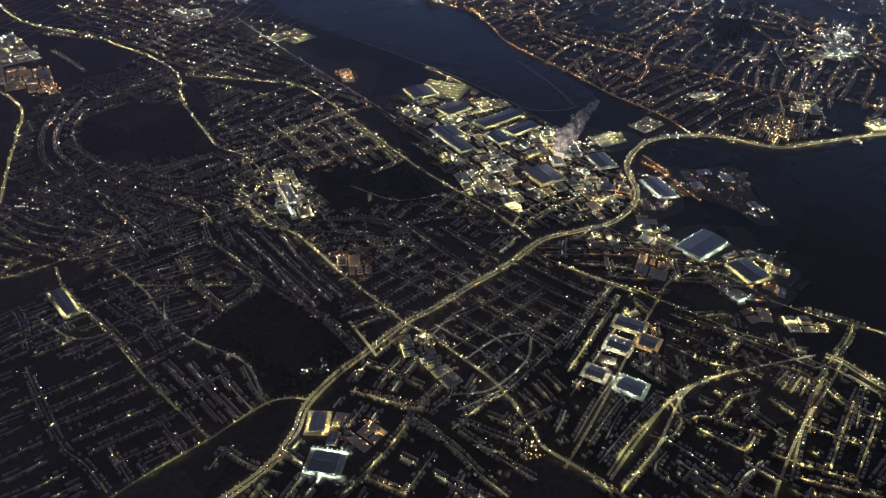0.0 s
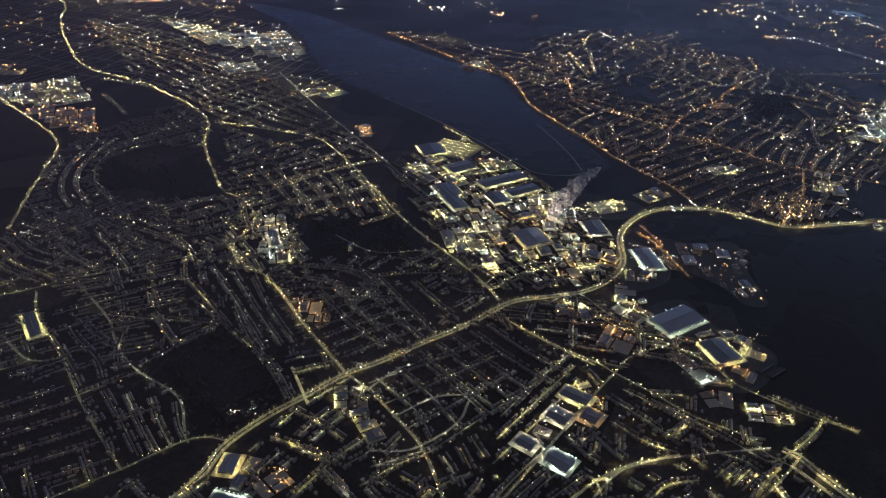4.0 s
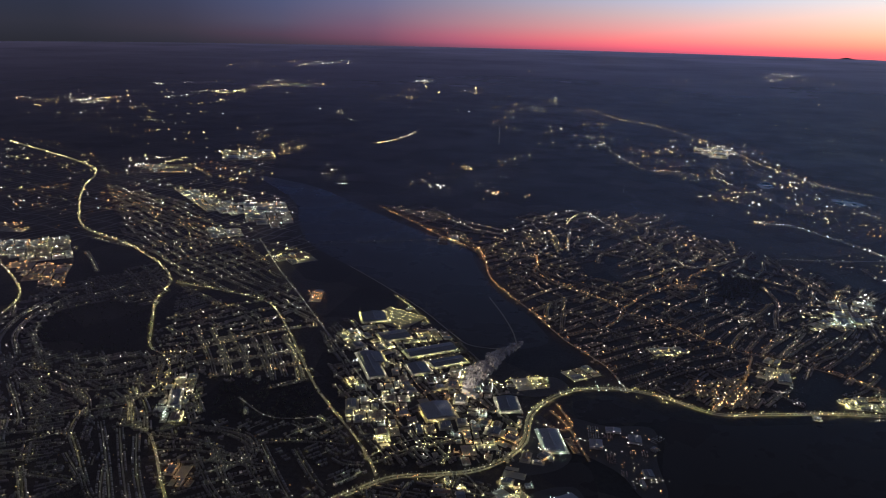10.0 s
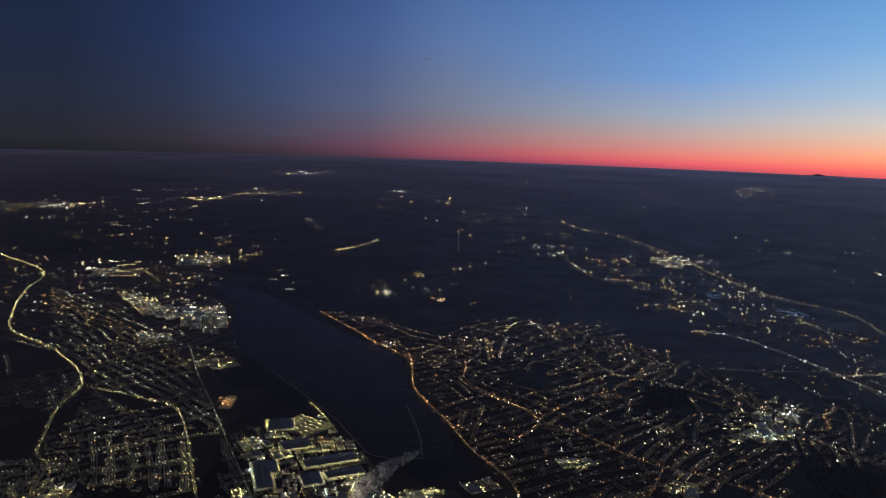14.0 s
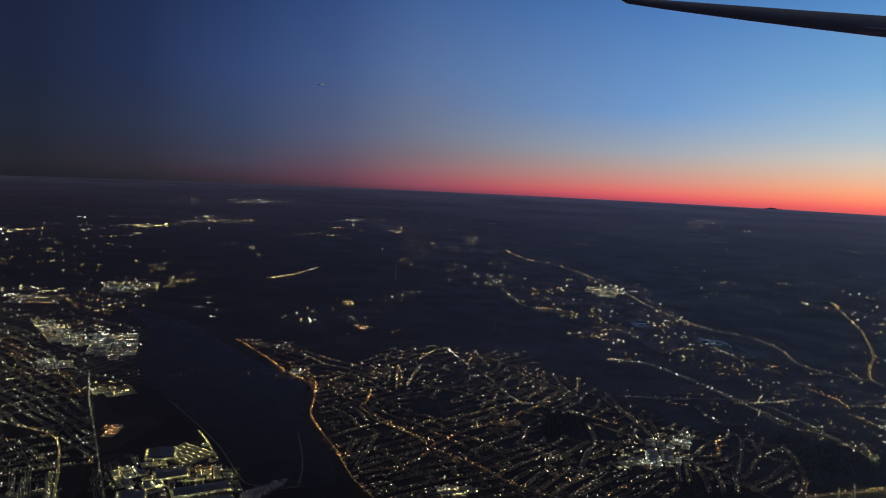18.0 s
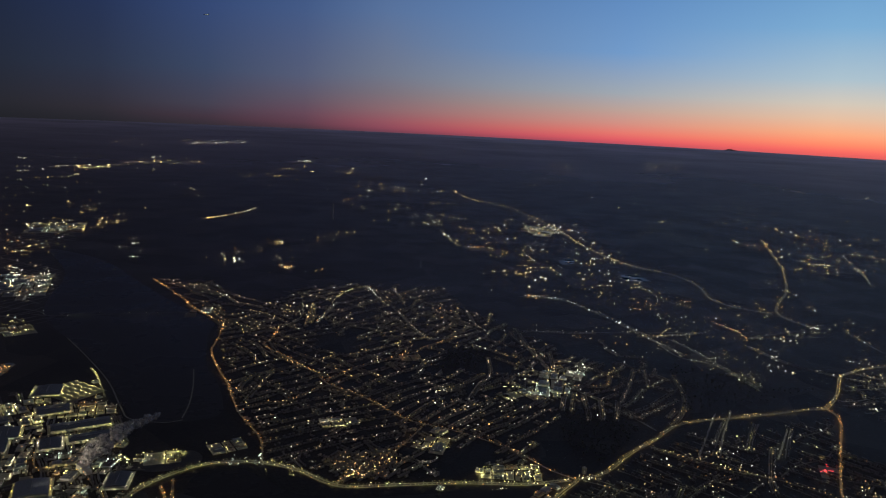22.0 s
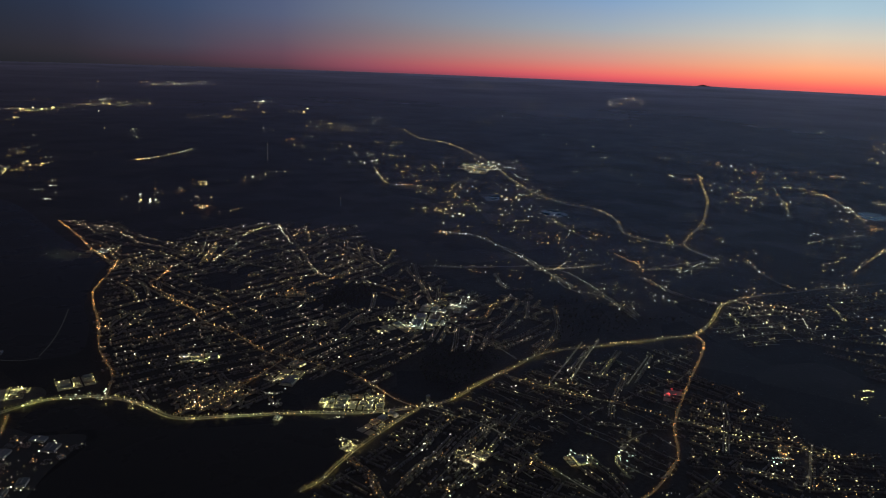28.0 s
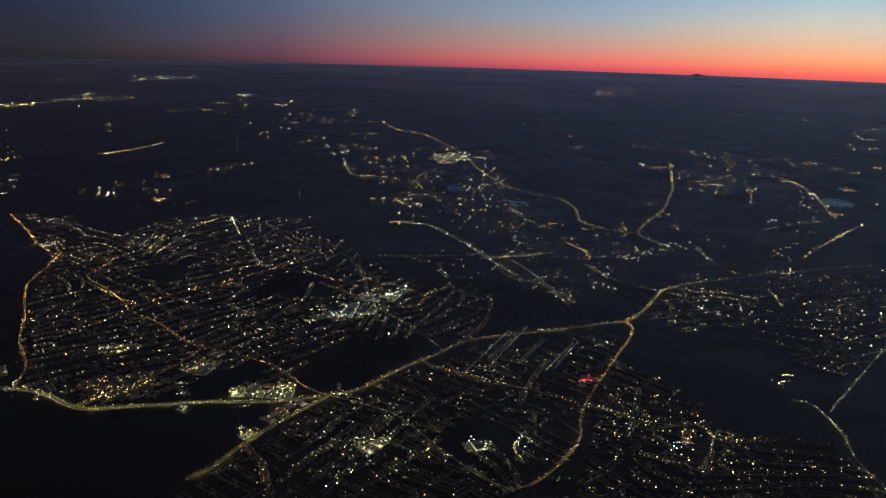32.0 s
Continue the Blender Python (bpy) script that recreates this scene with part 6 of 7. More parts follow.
cluster("gold", 10, (71.2, 3348), (76.6, 60.8), (-3.4, 218.0))
cluster("white", 50, (224.3, 975.5), (28.0, 10.7), (5.2, 50.8))
cluster("orange", 20, (163.3, 833.1), (19.2, 7.0), (1.0, 20.5))
cluster("gold", 30, (-285.9, 1610), (139.1, 74.1), (-47.6, 189.7))
cluster("white", 24, (-392.7, 1913.9), (13.3, 8.0), (-30.3, 113.7))
cluster("dim", 30, (-630.9, 1088.6), (112.7, 52.8), (-93.2, 136.9))
cluster("gold", 40, (221.7, 729.9), (57.8, 19.9), (6.8, 52.1))
cluster("gold", 40, (-240.8, 661.4), (30.4, 11.0), (-18.6, 34.6))
cluster("cool", 26, (95.2, 219.8), (8.3, 0.1), (1.8, 6.5))
cluster("yellow", 40, (111.3, 206.9), (12.0, 0.1), (3.5, 10.0))
cluster("cool", 30, (92, 256.6), (6.9, 0.1), (2.5, 9.8))
cluster("white", 20, (124.3, 240.9), (5.3, 0.0), (2.4, 6.5))
cluster("white", 14, (-160.1, 239.3), (4.3, 0.0), (-1.5, 3.2))
cluster("cool", 12, (-32.9, 154.2), (1.6, 0.0), (-0.2, 1.8))
cluster("white", 10, (-38.4, 152.5), (1.9, 0.0), (-0.2, 1.1))
cluster("orange", 24, (-18.6, 130.2), (4.2, 0.0), (-0.4, 4.6))
cluster("orange", 20, (64, 168.5), (2.5, 0.0), (1.8, 7.7))
cluster("gold", 24, (22.7, 124.9), (3.8, 0.1), (0.3, 3.6))
cluster("white", 30, (54.3, 163.3), (6.9, 0.1), (2.9, 14.8))

for c, (bare, down) in STREET_HEAPS.items():
    bare.build("street_lamps", GLOW[c], f"small {c} street lamps and lit windows along side streets", "street lamps")
    down.build("street_lamps", FLOOD[c], f"hooded {c} street lamps of side streets", "street lamps")
    CLUSTERS[c].build("yard_lamps", GLOW[c], f"knots of bright {c} lamps about yards and villages", "yard lamps")
STREET_HOODS.build("lamp_hoods", STEEL, "steel hoods of street lamps", "lamp hoods")
STREET_POSTS.build("lamp_posts", STEEL, "thin steel lamp posts along side streets", "lamp posts")
STREET_HOUSES.build("houses", SLATE, "rows of dark gabled houses along the streets", "houses")

quarter("town", -24, [(-170, 217.1), (-168, 266.3), (-148, 269), (-79.5, 267.7), (-74.7, 245.4), (-112.8, 221.4), (-157.9, 194.1)])
quarter("town", 33, [(-129.5, 207.3), (-73.8, 241.3), (-51.1, 222.3), (-15.5, 178.3), (-23.5, 167.6), (-39.5, 183.6), (-58.5, 196.8), (-77.5, 169.6), (-101.6, 194.8)])
quarter("dim", 39, [(-144.6, 168.9), (-126.1, 194.5), (-60, 128.9), (-84, 107.4), (-112.1, 107.2)])
quarter("dim", -46, [(-103.5, 194.7), (-82.7, 169.6), (-57.4, 157.5), (-43.4, 144.1), (-59.3, 129), (-112.8, 180)])
quarter("town", 58, [(-131.2, 369.2), (-52.5, 335.3), (-14.4, 286.1), (-49, 268.2), (-41.4, 243.8), (-4, 246.5), (2.8, 259.7), (33.6, 221.5), (10.1, 194.5), (-10, 177), (-44, 215.2), (-80.5, 272.5)])
quarter("town", -59, [(37.2, 216.2), (71.2, 187.7), (48.4, 144.9), (29.6, 121.4), (16.8, 149), (-6.4, 173), (10.1, 193)])
quarter("yellow", 61, [(-33.4, 140), (-9.9, 172.9), (16.7, 146.8), (25.8, 126.8), (17.2, 109.6), (-48.1, 109.2)])
quarter("yellow", -45, [(33.9, 121.4), (71, 179.2), (91.1, 168.7), (117.7, 157.9), (128.8, 143.4), (112, 110.2), (44.6, 109.8)])
quarter("mixed", -93, [(72.3, 184.8), (111, 166.4), (111.5, 159), (68, 147.2), (57.6, 158.5)])
quarter("warm", 53, [(22.3, 476.2), (29.5, 505.5), (71.1, 497.1), (155.2, 462), (150.1, 412.6), (159.1, 390.6), (240.6, 405.3), (219, 320.9), (152.2, 303.3), (116.5, 311.7), (79.4, 364.9)])
quarter("warm", 62, [(27.6, 504.9), (37.3, 599.3), (86.4, 624.4), (146, 633), (186.6, 544.9), (175.4, 490.1), (142.5, 469.2), (71.1, 497.1)])
quarter("warm", -33, [(-81.4, 586.8), (-34.5, 593.3), (25.3, 517.1), (61.6, 545.1), (60.7, 474.6), (26.8, 476), (-16.7, 518.2)])
quarter("warm", 56, [(225.2, 440.1), (238.4, 485.6), (266.5, 470.3), (290.6, 481.6), (301.7, 448.7), (297.7, 397.8), (275, 389.2), (243.6, 401), (208.3, 351.7), (180.5, 358.5), (185.8, 395.9)])
quarter("sparse", -44, [(246.6, 316.1), (279.5, 360.5), (373.5, 414.5), (339.2, 284.8), (223.6, 263.8)])
quarter("hazy", -40, [(339.2, 264.5), (362.4, 375.2), (374.6, 371), (388, 350.1), (396.4, 317.5), (407, 310.7), (408.1, 271.9), (326.5, 260.2)])
quarter("hazy", -3, [(407, 310.7), (437, 315.2), (443.3, 277), (441.8, 273.7), (397.9, 267.4)])
quarter("sparse", 20, [(384.6, 438.6), (415.9, 490.9), (565.8, 557.1), (523.4, 463), (497.5, 449.7), (432.9, 430.2), (401.2, 416.8)])
quarter("sparse", 35, [(455, 411), (523.4, 463), (500.1, 411.4), (466.8, 373.9), (447.6, 389.2)])
scatter(620, [(79.3, 1087.9), (288.6, 1061.6), (304.2, 755), (409.3, 632.2), (396.6, 502.1), (345.8, 449.7), (291.5, 498.9), (218.8, 504.9), (169.9, 767.5)])
scatter(220, [(560.3, 1120.8), (753.2, 1096.1), (509.9, 553.9), (415, 506.6), (427.8, 620)])
scatter(180, [(386.2, 1393.9), (844.6, 1299.9), (622.1, 803.9), (478.8, 812.8), (343.6, 898.8)])
quarter("mixed", 73, [(-654.8, 804.5), (-552.7, 770), (-363.3, 666.8), (-269.5, 768.3), (-230.7, 712), (-235.7, 623.9), (-149, 581.5), (-112.3, 492.8), (-72.4, 448.5), (-125.3, 459.5), (-173.1, 412.8), (-229.9, 435.4), (-272.9, 383.7)])
quarter("dim", 50, [(-176.8, 264.7), (-191.8, 301.6), (-198.2, 341.7), (-166.8, 402.7), (-135.2, 369.1), (-125.2, 335.9), (-84.8, 289.6), (-76.5, 257.9), (-108.1, 230.4), (-130.5, 215.8)])
scatter(220, [(-1096.9, 1291.8), (-612.8, 875.3), (-273.2, 806.4), (-102.8, 826.8), (-658.9, 1873.4), (-975.1, 1698.2)])
scatter(220, [(-1295.7, 1903.4), (-563.8, 2040.1), (25.2, 1397), (326.4, 1203.5), (810.6, 1223.9), (1593.7, 2969.2), (-85.2, 3571.4), (-1201.7, 3005.9)])
scatter(180, [(-492.5, 1590.5), (-139.4, 1765), (56.2, 1365.1), (265.1, 1096.6), (241.8, 753.4), (44.5, 919.8), (-126.5, 1064)])
scatter(200, [(262.3, 663.1), (414.5, 745.6), (725.1, 910.3), (572.4, 571.7), (411.5, 503.4), (313.3, 496.6)])
scatter(70, [(-102.9, 767.8), (-7, 843.8), (66.5, 651.9), (-51.7, 613.8)])
scatter(26, [(-889, 1180.6), (-834.5, 1239.4), (-782, 1175.9), (-825.5, 1116.5)])
scatter(14, [(-736.1, 1440.9), (-670.4, 1487.7), (-635.9, 1420.1), (-694.5, 1378.9)])
scatter(24, [(-1063.4, 2609.9), (-899.8, 2728), (-823.6, 2518.5), (-943.3, 2360.8)])
scatter(34, [(-703.9, 1580.5), (-611.5, 1773.7), (-574.8, 1681), (-665.9, 1504.8)])
quarter("warm", 68, [(112.3, 532.3), (169.5, 572.7), (212.4, 530.2), (241.9, 486.5), (225.2, 440.1), (185.8, 395.9), (142.9, 430)])
scatter(120, [(-944.2, 1123.5), (-612.8, 875.3), (-372, 679.9), (-277.3, 784.8), (-251.8, 857.3), (-515, 1124.3), (-928, 1243.1)])
quarter("mixed", -32, [(-340.2, 589.7), (-246.1, 555), (-124.9, 450), (-32.3, 339.5), (-49.5, 337), (-76.6, 362.4), (-137.7, 376.4), (-160.2, 404.6), (-215.6, 439.7)])
quarter("rusty", 59, [(135.9, 319.5), (163.5, 332.4), (175.1, 309.3), (151.7, 299.9)])
quarter("dim", -52, [(-29.3, 331.4), (-23.2, 348.1), (32.9, 348.5), (75.9, 278.6), (79.2, 242.6), (30, 226.4), (4.8, 264.6)])
quarter("mixed", -5, [(20.1, 202.5), (37.6, 219.8), (66.2, 229.4), (82.1, 216.8), (101.4, 206.8), (108.5, 188.1), (91.9, 171.3), (71.2, 187.7), (36.4, 209.3)])
quarter("yellow", -52, [(-88.4, 260), (-87.2, 288.9), (-66.8, 282.4), (-40.9, 239.2), (-41.2, 211.7), (-67.6, 232.2)])
quarter("dim", 33, [(-134.5, 214.8), (-75.5, 248.3), (-39.3, 208.7), (-23.4, 181.9), (-87.2, 165.9)])
quarter("hazy", -32, [(226.6, 275.8), (245.8, 319.8), (286.2, 309.5), (317.5, 265.1), (314, 258.4), (213, 243.9)])


# ---- lamps beside the nearest carriageways, each a thing of its own ----
def street_lamp():
    base = new("street_lamp")
    solid("pole", *box(-0.03, -0.03, 0, 0.03, 0.03, 0.86), STEEL, base)
    solid("arm", *box(-0.02, -0.02, 0.84, 0.30, 0.02, 0.88), STEEL, base)
    light, hood_top = Heap(), Heap()
    light.hood(0.25, 0, 0.82, 0.22, hood_top)
    head = solid("lamp_head", hood_top.v, hood_top.f, STEEL, base)
    solid("lamp_glass", light.v, light.f, FLOOD["yellow"], head, "glowing yellow lamp glass")
    return tagged(base, "lit yellow street lamp beside a busy carriageway", "street lamp", "street lamps of the main roads")


first_lamp = None
for x, y, a in LAMPS_NEAR:
    spot = Matrix.Translation((x, y, 0.06)) @ Matrix.Rotation(a, 4, "Z")
    if first_lamp is None:
        first_lamp = street_lamp()
        first_lamp.matrix_basis = spot
    else:
        copy_thing(first_lamp, spot)


# ---- the nearest houses, each a thing of its own ----
def house():
    base = new("house")
    solid("wall", [(-0.55, -0.36, 0), (0.55, -0.36, 0), (0.55, 0.36, 0), (-0.55, 0.36, 0), (-0.55, -0.36, 0.5), (0.55, -0.36, 0.5), (0.55, 0.36, 0.5), (-0.55, 0.36, 0.5), (-0.55, 0, 0.78), (0.55, 0, 0.78)],
          [(0, 1, 5, 4), (1, 2, 6, 9, 5), (2, 3, 7, 6), (3, 0, 4, 8, 7)], BRICK, base)
    rv = [(-0.6, -0.42, 0.47), (0.6, -0.42, 0.47), (0.6, 0, 0.82), (-0.6, 0, 0.82), (0.6, 0.42, 0.47), (-0.6, 0.42, 0.47)]
    solid("roof", rv + [(x, y, z - 0.04) for x, y, z in rv], [(0, 1, 2, 3), (3, 2, 4, 5), (7, 6, 9, 8), (8, 9, 11, 10), (0, 6, 7, 1), (5, 4, 10, 11)], SLATE, base)
    solid("chimney", *box(0.3, -0.07, 0.6, 0.44, 0.07, 1.0), BRICK, base, "brick chimney")
    solid("door", *box(-0.08, -0.375, 0, 0.08, -0.355, 0.24), ROOFING, base)
    for k in (-0.35, 0.35):
        solid("window", *box(k - 0.1, -0.372, 0.1, k + 0.1, -0.356, 0.28), WATER, base, "dark glass window")
    return tagged(base, "dark brick house with a gabled slate roof", "house", "houses of the nearest streets")


first_house = None
for x, y, a in HOUSES_NEAR:
    spot = Matrix.Translation((x, y, 0)) @ Matrix.Rotation(a, 4, "Z")
    if first_house is None:
        first_house = house()
        first_house.matrix_basis = spot
    else:
        copy_thing(first_house, spot)


# ---- lit railway platforms ----
def platform(a, b):
    a, b = Vector(a), Vector(b)
    l = (b - a).length / 2
    base = tagged(new("railway_platform"), "long railway platform under bright yellow green light", "platform", "platforms of the railway")
    solid("deck", *box(-l, -0.45, 0, l, 0.45, 0.12), CONCRETE, base)
    solid("canopy", *box(-0.5 * l, -0.12, 0.62, 0.5 * l, 0.12, 0.66), SHEET, base)
    for side in (-0.3, 0.3):
        for k in range(int(2 * l / 0.8)):
            t = Heap()
            t.lamp(-l + 0.4 + 0.8 * k, side, 0.55, 0.11, Heap())
            solid("platform_lamp", t.v, t.f, GLOW["yellow"], base)
    base.matrix_basis = Matrix.Translation(((a.x + b.x) / 2, (a.y + b.y) / 2, 0.06)) @ Matrix.Rotation(math.atan2(b.y - a.y, b.x - a.x), 4, "Z")


platform((-28.1, 175.4), (-18.1, 159.7))
platform((-76.3, 244.6), (-67.0, 231.5))
platform((116.7, 155.5), (125.1, 145.6))


# ---- dark jetties at the harbour's edge ----
def jetty(x, y, turn, l):
    base = tagged(new("jetty"), "dark timber jetty on piles in the harbour", "jetty", "jetties of the harbour")
    solid("deck", *box(-l, -0.9, 0.42, l, 0.9, 0.54), QUAY, base)
    solid("kerb", *box(-l, -0.9, 0.54, l, -0.8, 0.62), CONCRETE, base)
    for k in range(int(2 * l / 1.2) + 1):
        for side in (-0.7, 0.7):
            solid("pile", *box(-l + 0.1 + 1.2 * k - 0.07, side - 0.07, -0.1, -l + 0.1 + 1.2 * k + 0.07, side + 0.07, 0.42), BARK, base)
    base.matrix_basis = Matrix.Translation((x, y, 0.02)) @ Matrix.Rotation(radians(turn), 4, "Z")


jetty(119.4, 197.1, 43, 3.6)
jetty(122.4, 195.1, 43, 3.6)


# ---- tower blocks ----
def tower(x, y, turn, w, d, h):
    base = tagged(new("tower_block"), "dark concrete tower block with few lit windows", "tower block", "tower blocks of the town")
    solid("wall", *box(-w, -d, 0, w, d, h), CONCRETE, base)
    solid("roof", *box(-w - 0.05, -d - 0.05, h, w + 0.05, d + 0.05, h + 0.12), ROOFING, base)
    solid("lift_house", *box(-0.3 * w, -0.3 * d, h + 0.12, 0.3 * w, 0.3 * d, h + 0.5), CONCRETE, base)
    for k in range(int(h / 0.3)):
        for j in range(4):
            lit_up = random.random() < 0.12
            u = -w + (j + 0.5) * w / 2
            solid("window", *box(u - 0.12, -d - 0.015, 0.1 + 0.3 * k, u + 0.12, -d + 0.01, 0.26 + 0.3 * k), GLOW["dim"] if lit_up else WATER, base, "lit window" if lit_up else "")
    base.matrix_basis = Matrix.Translation((x, y, 0.03)) @ Matrix.Rotation(radians(turn), 4, "Z")


tower(-0.1, 156.8, 30, 0.9, 0.5, 3.0)
tower(-6.8, 157.9, 30, 0.7, 0.5, 2.4)
tower(-27.4, 248.3, 10, 0.8, 0.5, 2.6)
tower(246.2, 327.6, 20, 0.8, 0.6, 2.6)
tower(326.4, 313.4, 20, 0.8, 0.6, 2.6)
tower(383.0, 309.2, 20, 0.8, 0.6, 2.6)


# ---- tall masts with warning lights ----
def radio_mast(x, y, h):
    base = tagged(new("radio_mast"), "slim steel lattice mast with white warning lights", "radio mast", "masts beyond the river")
    legs = [(-1, -1), (1, -1), (1, 1), (-1, 1)]
    foot, top = 0.022 * h, 0.008 * h
    for px, py in legs:
        b = Heap()
        b.add([(px * foot - 0.05, py * foot - 0.05, 0), (px * foot + 0.05, py * foot - 0.05, 0), (px * foot + 0.05, py * foot + 0.05, 0), (px * foot - 0.05, py * foot + 0.05, 0),
               (px * top - 0.04, py * top - 0.04, h), (px * top + 0.04, py * top - 0.04, h), (px * top + 0.04, py * top + 0.04, h), (px * top - 0.04, py * top + 0.04, h)],
              [(3, 2, 1, 0), (4, 5, 6, 7), (0, 1, 5, 4), (1, 2, 6, 5), (2, 3, 7, 6), (3, 0, 4, 7)])
        solid("leg", b.v, b.f, STEEL, base)
    for k in range(1, 9):
        e = foot + (top - foot) * k / 9 + 0.03
        solid("brace", *box(-e, -e, h * k / 9 - 0.05, e, e, h * k / 9 + 0.05), STEEL, base)
    for z, q in ((1.0, 1.0), (0.62, 0.7), (0.4, 0.8), (0.15, 0.7)):
        b = Heap()
        b.lamp(0, 0, h * z, 0.26 * grain(x, y) * q, Heap())
        solid("warning_light", b.v, b.f, GLOW["peach"], base, "lit warning light")
    base.location = (x, y, 0)


radio_mast(-36.3, 950.4, 21.0)
radio_mast(117.6, 703.0, 7.0)


# ---- power station with its steam ----
station = tagged(new("power_station"), "floodlit incinerator with a tall chimney and white steam", "power station")
solid("boiler_house", *box(-2.2, -1.6, 0, 2.2, 1.6, 2.6), SHEET, station)
solid("turbine_hall", *box(2.3, -1.2, 0, 5.0, 1.2, 1.5), SHEET, station)
bm = bmesh.new()
bmesh.ops.create_cone(bm, cap_ends=True, segments=20, radius1=0.5, radius2=0.36, depth=5.0, matrix=Matrix.Translation((-0.6, 2.3, 2.5)))
me = bpy.data.meshes.new("chimney")
bm.to_mesh(me)
bm.free()
me.materials.append(CONCRETE)
chimney = new("chimney", me)
chimney.parent = station
for px, py, pz in ((-2.3, -1.7, 2.3), (2.2, -1.8, 2.2), (0, -1.8, 1.0), (3.6, -1.4, 1.2), (-2.4, 1.7, 2.0), (-0.6, 1.75, 4.9)):
    b = Heap()
    b.lamp(px, py, pz, 0.4, Heap())
    solid("floodlight", b.v, b.f, GLOW["orange" if pz < 1.5 else "yellow"], station, "bright floodlight")
station.matrix_basis = Matrix.Translation((52.8, 286.5, 0.05)) @ Matrix.Rotation(radians(-32), 4, "Z")

beam = bpy.data.lights.new("steam_floodlight", "SPOT")
beam.energy, beam.color, beam.spot_size, beam.spot_blend, beam.shadow_soft_size = 16000.0, (1.0, 0.86, 0.72), radians(50), 0.8, 0.3
lit = tagged(new("steam_floodlight", beam), "floodlight of the works that shines up into the steam", "floodlight")
lit.matrix_basis = look((40.0, 262.0, 4.0), (60.0, 295.0, 9.0))

bm = bmesh.new()
for k in range(130):
    t = (k / 129) ** 0.9
    c = Vector((52.8 + 3.5 * t + 14.0 * t ** 1.7, 288.5 + 2.0 * t + 20.0 * t ** 2, 1.6 + 13.5 * t ** 0.75))
    q = 1.9 + 1.9 * math.sin(math.pi * min(1.0, t * 1.15)) * (1.2 - 0.5 * t)
    c += Vector((random.uniform(-1, 1), random.uniform(-1, 1), random.uniform(-0.6, 0.6))) * q * 0.62
    made = bmesh.ops.create_icosphere(bm, subdivisions=2, radius=q * random.uniform(0.3, 0.75), matrix=Matrix.Translation(c))
    for vert in made["verts"]:
        vert.co += (vert.co - c) * 0.9 * noise.noise(vert.co * 0.9)
me = bpy.data.meshes.new("steam_plume")
bm.to_mesh(me)
bm.free()
me.materials.append(STEAM)
for f in me.polygons:
    f.use_smooth = True
tagged(new("steam_plume", me), "pale grey steam drifting from the chimney", "steam", "", "stuff")


# ---- woods and park trees ----
def wood(poly, many):
    crowns, trunks = Heap(), Heap()
    xs, ys = [p[0] for p in poly], [p[1] for p in poly]
    for _ in range(many):
        x, y = random.uniform(min(xs), max(xs)), random.uniform(min(ys), max(ys))
        if not inside(x, y, poly):
            continue
        h = random.uniform(0.8, 1.7)
        trunks.add(*box(x - 0.06, y - 0.06, 0, x + 0.06, y + 0.06, 0.55 * h))
        for _ in range(22):
            c = Vector((random.gauss(0, 0.30), random.gauss(0, 0.30), 0.7 + random.gauss(0, 0.17))) * h + Vector((x, y, 0))
            e, g = Vector([random.uniform(-1, 1) for _ in range(3)]) * 0.22, Vector([random.uniform(-1, 1) for _ in range(3)]) * 0.22
            crowns.add([tuple(c + e), tuple(c + g), tuple(c - e), tuple(c - g)], [(0, 1, 2, 3)])
    crowns.build("park_trees", LEAVES, "dark clumps of trees in an unlit park", "trees")
    trunks.build("tree_trunks", BARK, "trunks of dark park trees", "trunks")


wood([(-49, 268.2), (-33, 273.2), (-4.4, 273.7), (-4, 247.3), (-39.1, 243.5)], 260)
wood([(-57.9, 193.7), (-39.3, 182.2), (-26.9, 167.6), (-22.6, 157.8), (-34.3, 146.3), (-46.6, 144.1), (-57.4, 157.5), (-74.3, 167.6)], 420)
wood([(173.4, 475.9), (199.6, 474.6), (192, 442.3), (168.9, 431.2)], 300)
wood([(235.7, 391.6), (258.2, 396.6), (274.8, 378.8), (254.9, 335.5), (239, 352)], 320)
wood([(304.1, 479.5), (327.1, 474.5), (352.3, 451.2), (381.9, 458.1), (348.4, 431.1), (301.2, 406.1)], 400)
wood([(-169.8, 317.2), (-153.8, 339.9), (-121.4, 333.9), (-93.6, 287.4), (-136.3, 275.5), (-159.5, 291.6)], 250)


# ---- the wing of the aircraft, high against the sky ----
wing = tagged(new("aircraft_wing"), "dark swept airliner wing with an upturned tip against dusk", "aircraft wing")
TIP, ROOT = Vector((261.4, 1514.9, 480.0)), Vector((1112.9, 1651.3, 438.0))


def loft(name, stations, mat, label=""):
    """A skin through sections given as centre, half thickness up and half chord along the view."""
    v, f, ring = [], [], 16
    for c, up, deep in stations:
        for k in range(ring):
            a = k * math.tau / ring
            v.append(tuple(c + Vector((0, deep * math.cos(a), up * math.sin(a)))))
    for i in range(len(stations) - 1):
        for k in range(ring):
            f.append((i * ring + k, i * ring + (k + 1) % ring, (i + 1) * ring + (k + 1) % ring, (i + 1) * ring + k))
    f += [tuple(range(ring))[::-1], tuple(range((len(stations) - 1) * ring, len(stations) * ring))]
    ob = solid(name, v, f, mat, wing, label)
    for p in ob.data.polygons:
        p.use_smooth = True
    return ob


span = ROOT - TIP
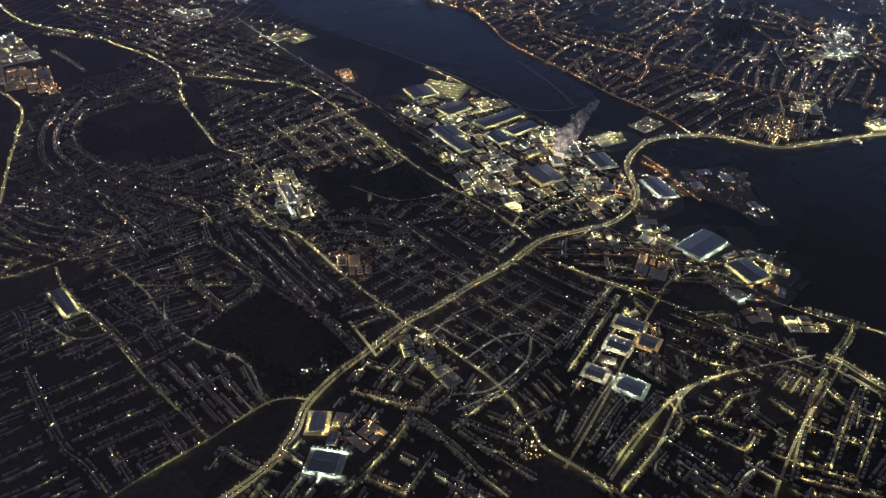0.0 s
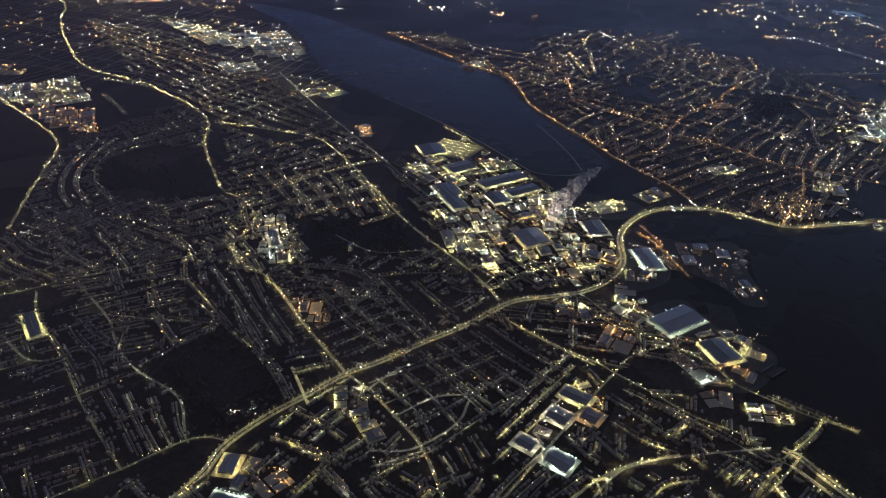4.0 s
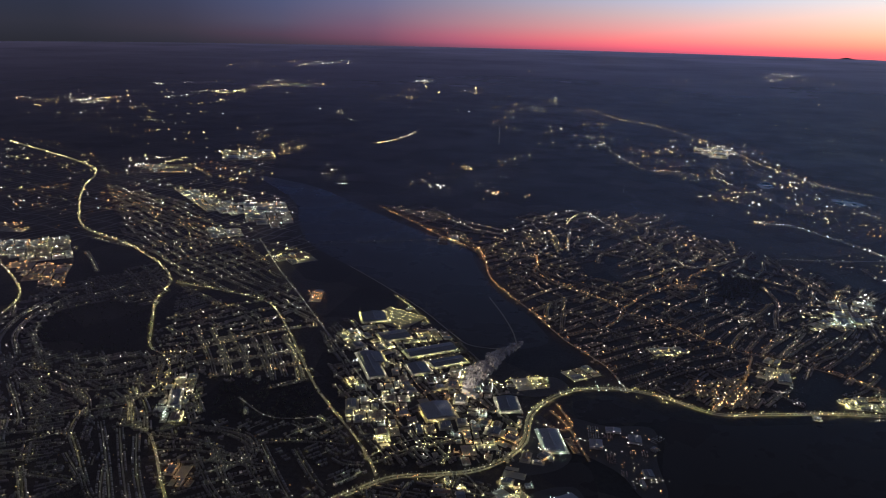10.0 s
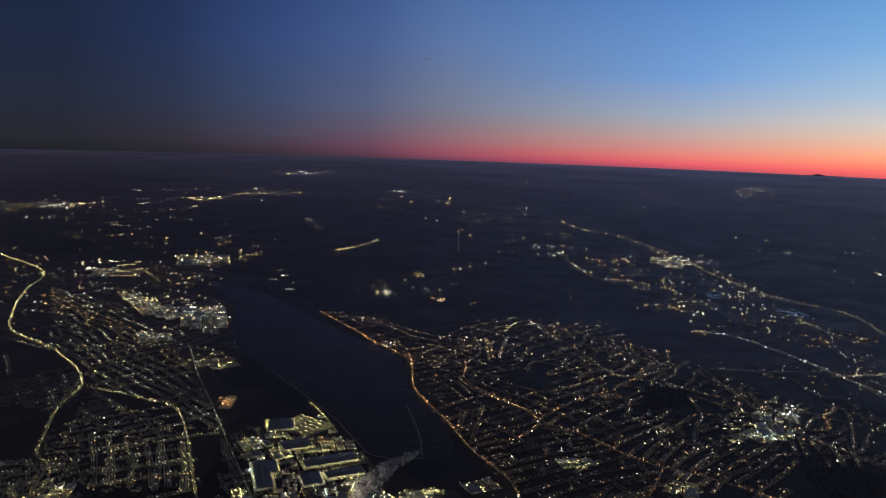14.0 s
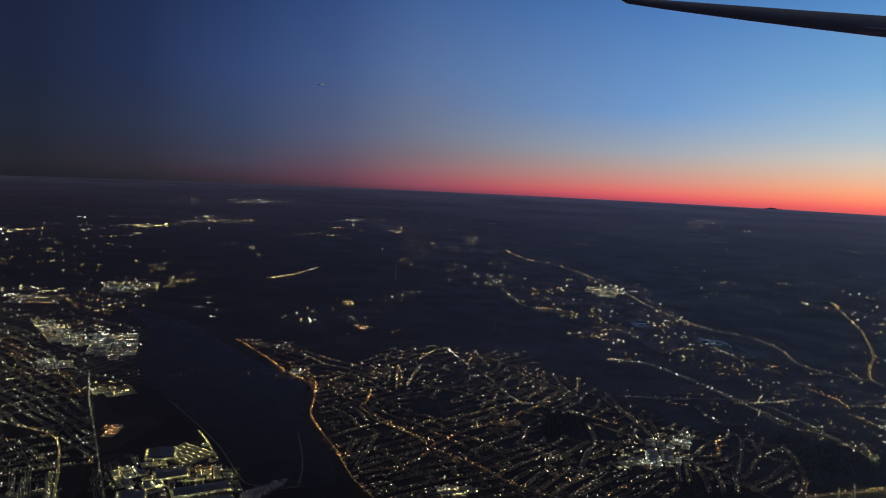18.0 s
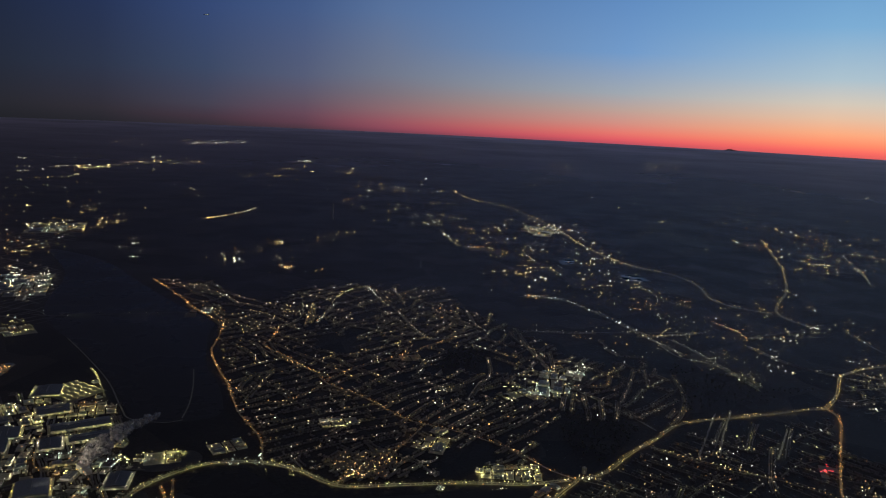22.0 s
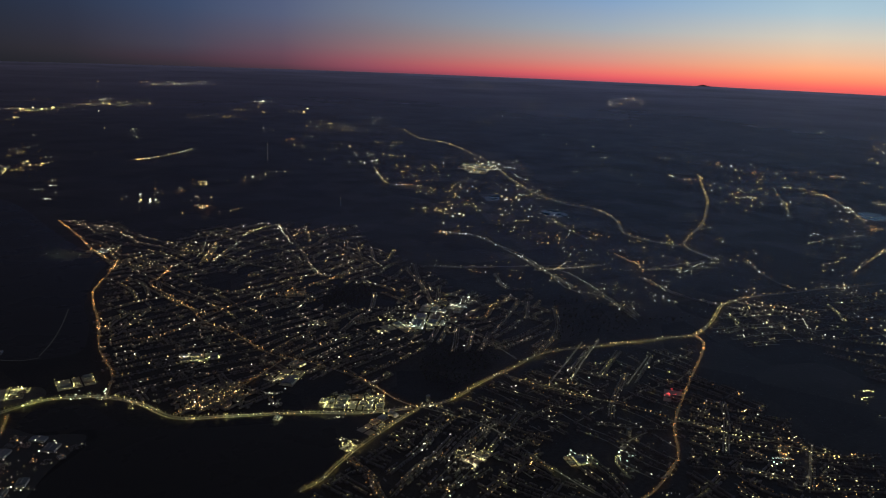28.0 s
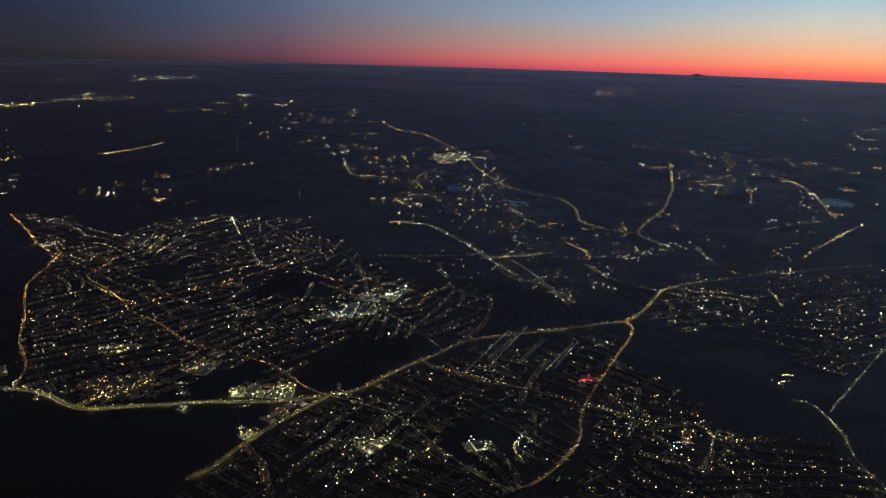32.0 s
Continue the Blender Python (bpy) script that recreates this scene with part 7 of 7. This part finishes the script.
loft("wing_skin", [(TIP + span * u + Vector((0, 0, -14 * u * (1 - u))), 5 + 15 * min(1.0, 1.6 * u) ** 0.8, 12 + 30 * u) for u in (0, 0.1, 0.25, 0.4, 0.55, 0.7, 0.85, 1.0)], SKIN)
loft("winglet", [(TIP + Vector((-k * 46, -k * 8, 14 * k + 20 * k * k)), 5 - 1.0 * k, 12 - 2 * k) for k in (0, 0.5, 1, 1.5, 2, 2.5, 3)], SKIN, "upturned wing tip")
loft("flap_fairing", [(TIP + span * u + Vector((0, -20, -14 * u * (1 - u) - 14)), q, 20) for u, q in ((0.50, 0.6), (0.51, 4.0), (0.53, 5.0), (0.56, 3.5), (0.575, 0.5))], SKIN, "slim flap track fairing")


# ---- another airliner, far off ----
liner = tagged(new("airliner"), "distant airliner with bright landing light in the evening sky", "aircraft")
bm = bmesh.new()
bmesh.ops.create_uvsphere(bm, u_segments=16, v_segments=10, radius=1.0, matrix=Matrix.Diagonal((1.8, 0.16, 0.16, 1)))
me = bpy.data.meshes.new("fuselage")
bm.to_mesh(me)
bm.free()
me.materials.append(SHEET)
new("fuselage", me).parent = liner
solid("wings", [(-0.2, 0, 0), (0.35, 0, 0), (-0.5, 1.7, 0.1), (-0.75, 1.7, 0.1), (-0.5, -1.7, 0.1), (-0.75, -1.7, 0.1), (0.0, 0, -0.06)], [(0, 1, 2, 3), (1, 0, 5, 4), (0, 3, 2, 6), (0, 6, 4, 5)], SHEET, liner)
solid("tail_fin", [(-1.2, -0.02, 0.1), (-1.7, -0.02, 0.1), (-1.85, -0.02, 0.6), (-1.6, -0.02, 0.6), (-1.2, 0.02, 0.1), (-1.7, 0.02, 0.1), (-1.85, 0.02, 0.6), (-1.6, 0.02, 0.6)], [(0, 1, 2, 3), (7, 6, 5, 4), (0, 4, 5, 1), (1, 5, 6, 2), (2, 6, 7, 3), (3, 7, 4, 0)], SHEET, liner)
b = Heap()
for k in range(5):
    b.lamp(0.3 - 0.45 * k, -0.3, -0.1 + 0.04 * k, 0.6 - 0.06 * k, Heap())
solid("landing_light", b.v, b.f, GLOW["white"], liner, "bright white landing light")
liner.matrix_basis = Matrix.Translation((44.8, 414.9, 186.0)) @ Matrix.Rotation(radians(170), 4, "Z")


# ---- hills on the skyline ----
v, f = [], []
STEPS = 240
for k in range(STEPS + 1):
    az = radians(-2 + 30 * k / STEPS)
    t = -2 + 30 * k / STEPS
    h = 3.0 + 3.0 * noise.noise(Vector((t * 0.9, 0, 0))) + 2.0 * noise.noise(Vector((t * 4.0, 1, 0)))
    h = h * max(0.0, min(1.0, (t - 6) / 6)) + 8.0 * math.exp(-((t - 14.5) / 0.35) ** 2) + 4.0 * math.exp(-((t - 15.2) / 1.4) ** 2)
    for q, e in ((4560, 0.0), (4640, max(0.3, h)), (4720, 0.0)):
        v.append((160 + q * math.sin(az), 50 + q * math.cos(az), e))
    if k:
        a = 3 * (k - 1)
        f += [(a, a + 1, a + 4, a + 3), (a + 1, a + 2, a + 5, a + 4)]
tagged(solid("far_hills", v, f, HAZE_HILL), "low dark hills on the red skyline", "hills", "", "structure")

# the added plates that stop the bare lamps' downward light
LIGHT_STOPS.build("lamp_trays", STEEL, "small opaque plates added to block light below bare lamps", "lamp trays")
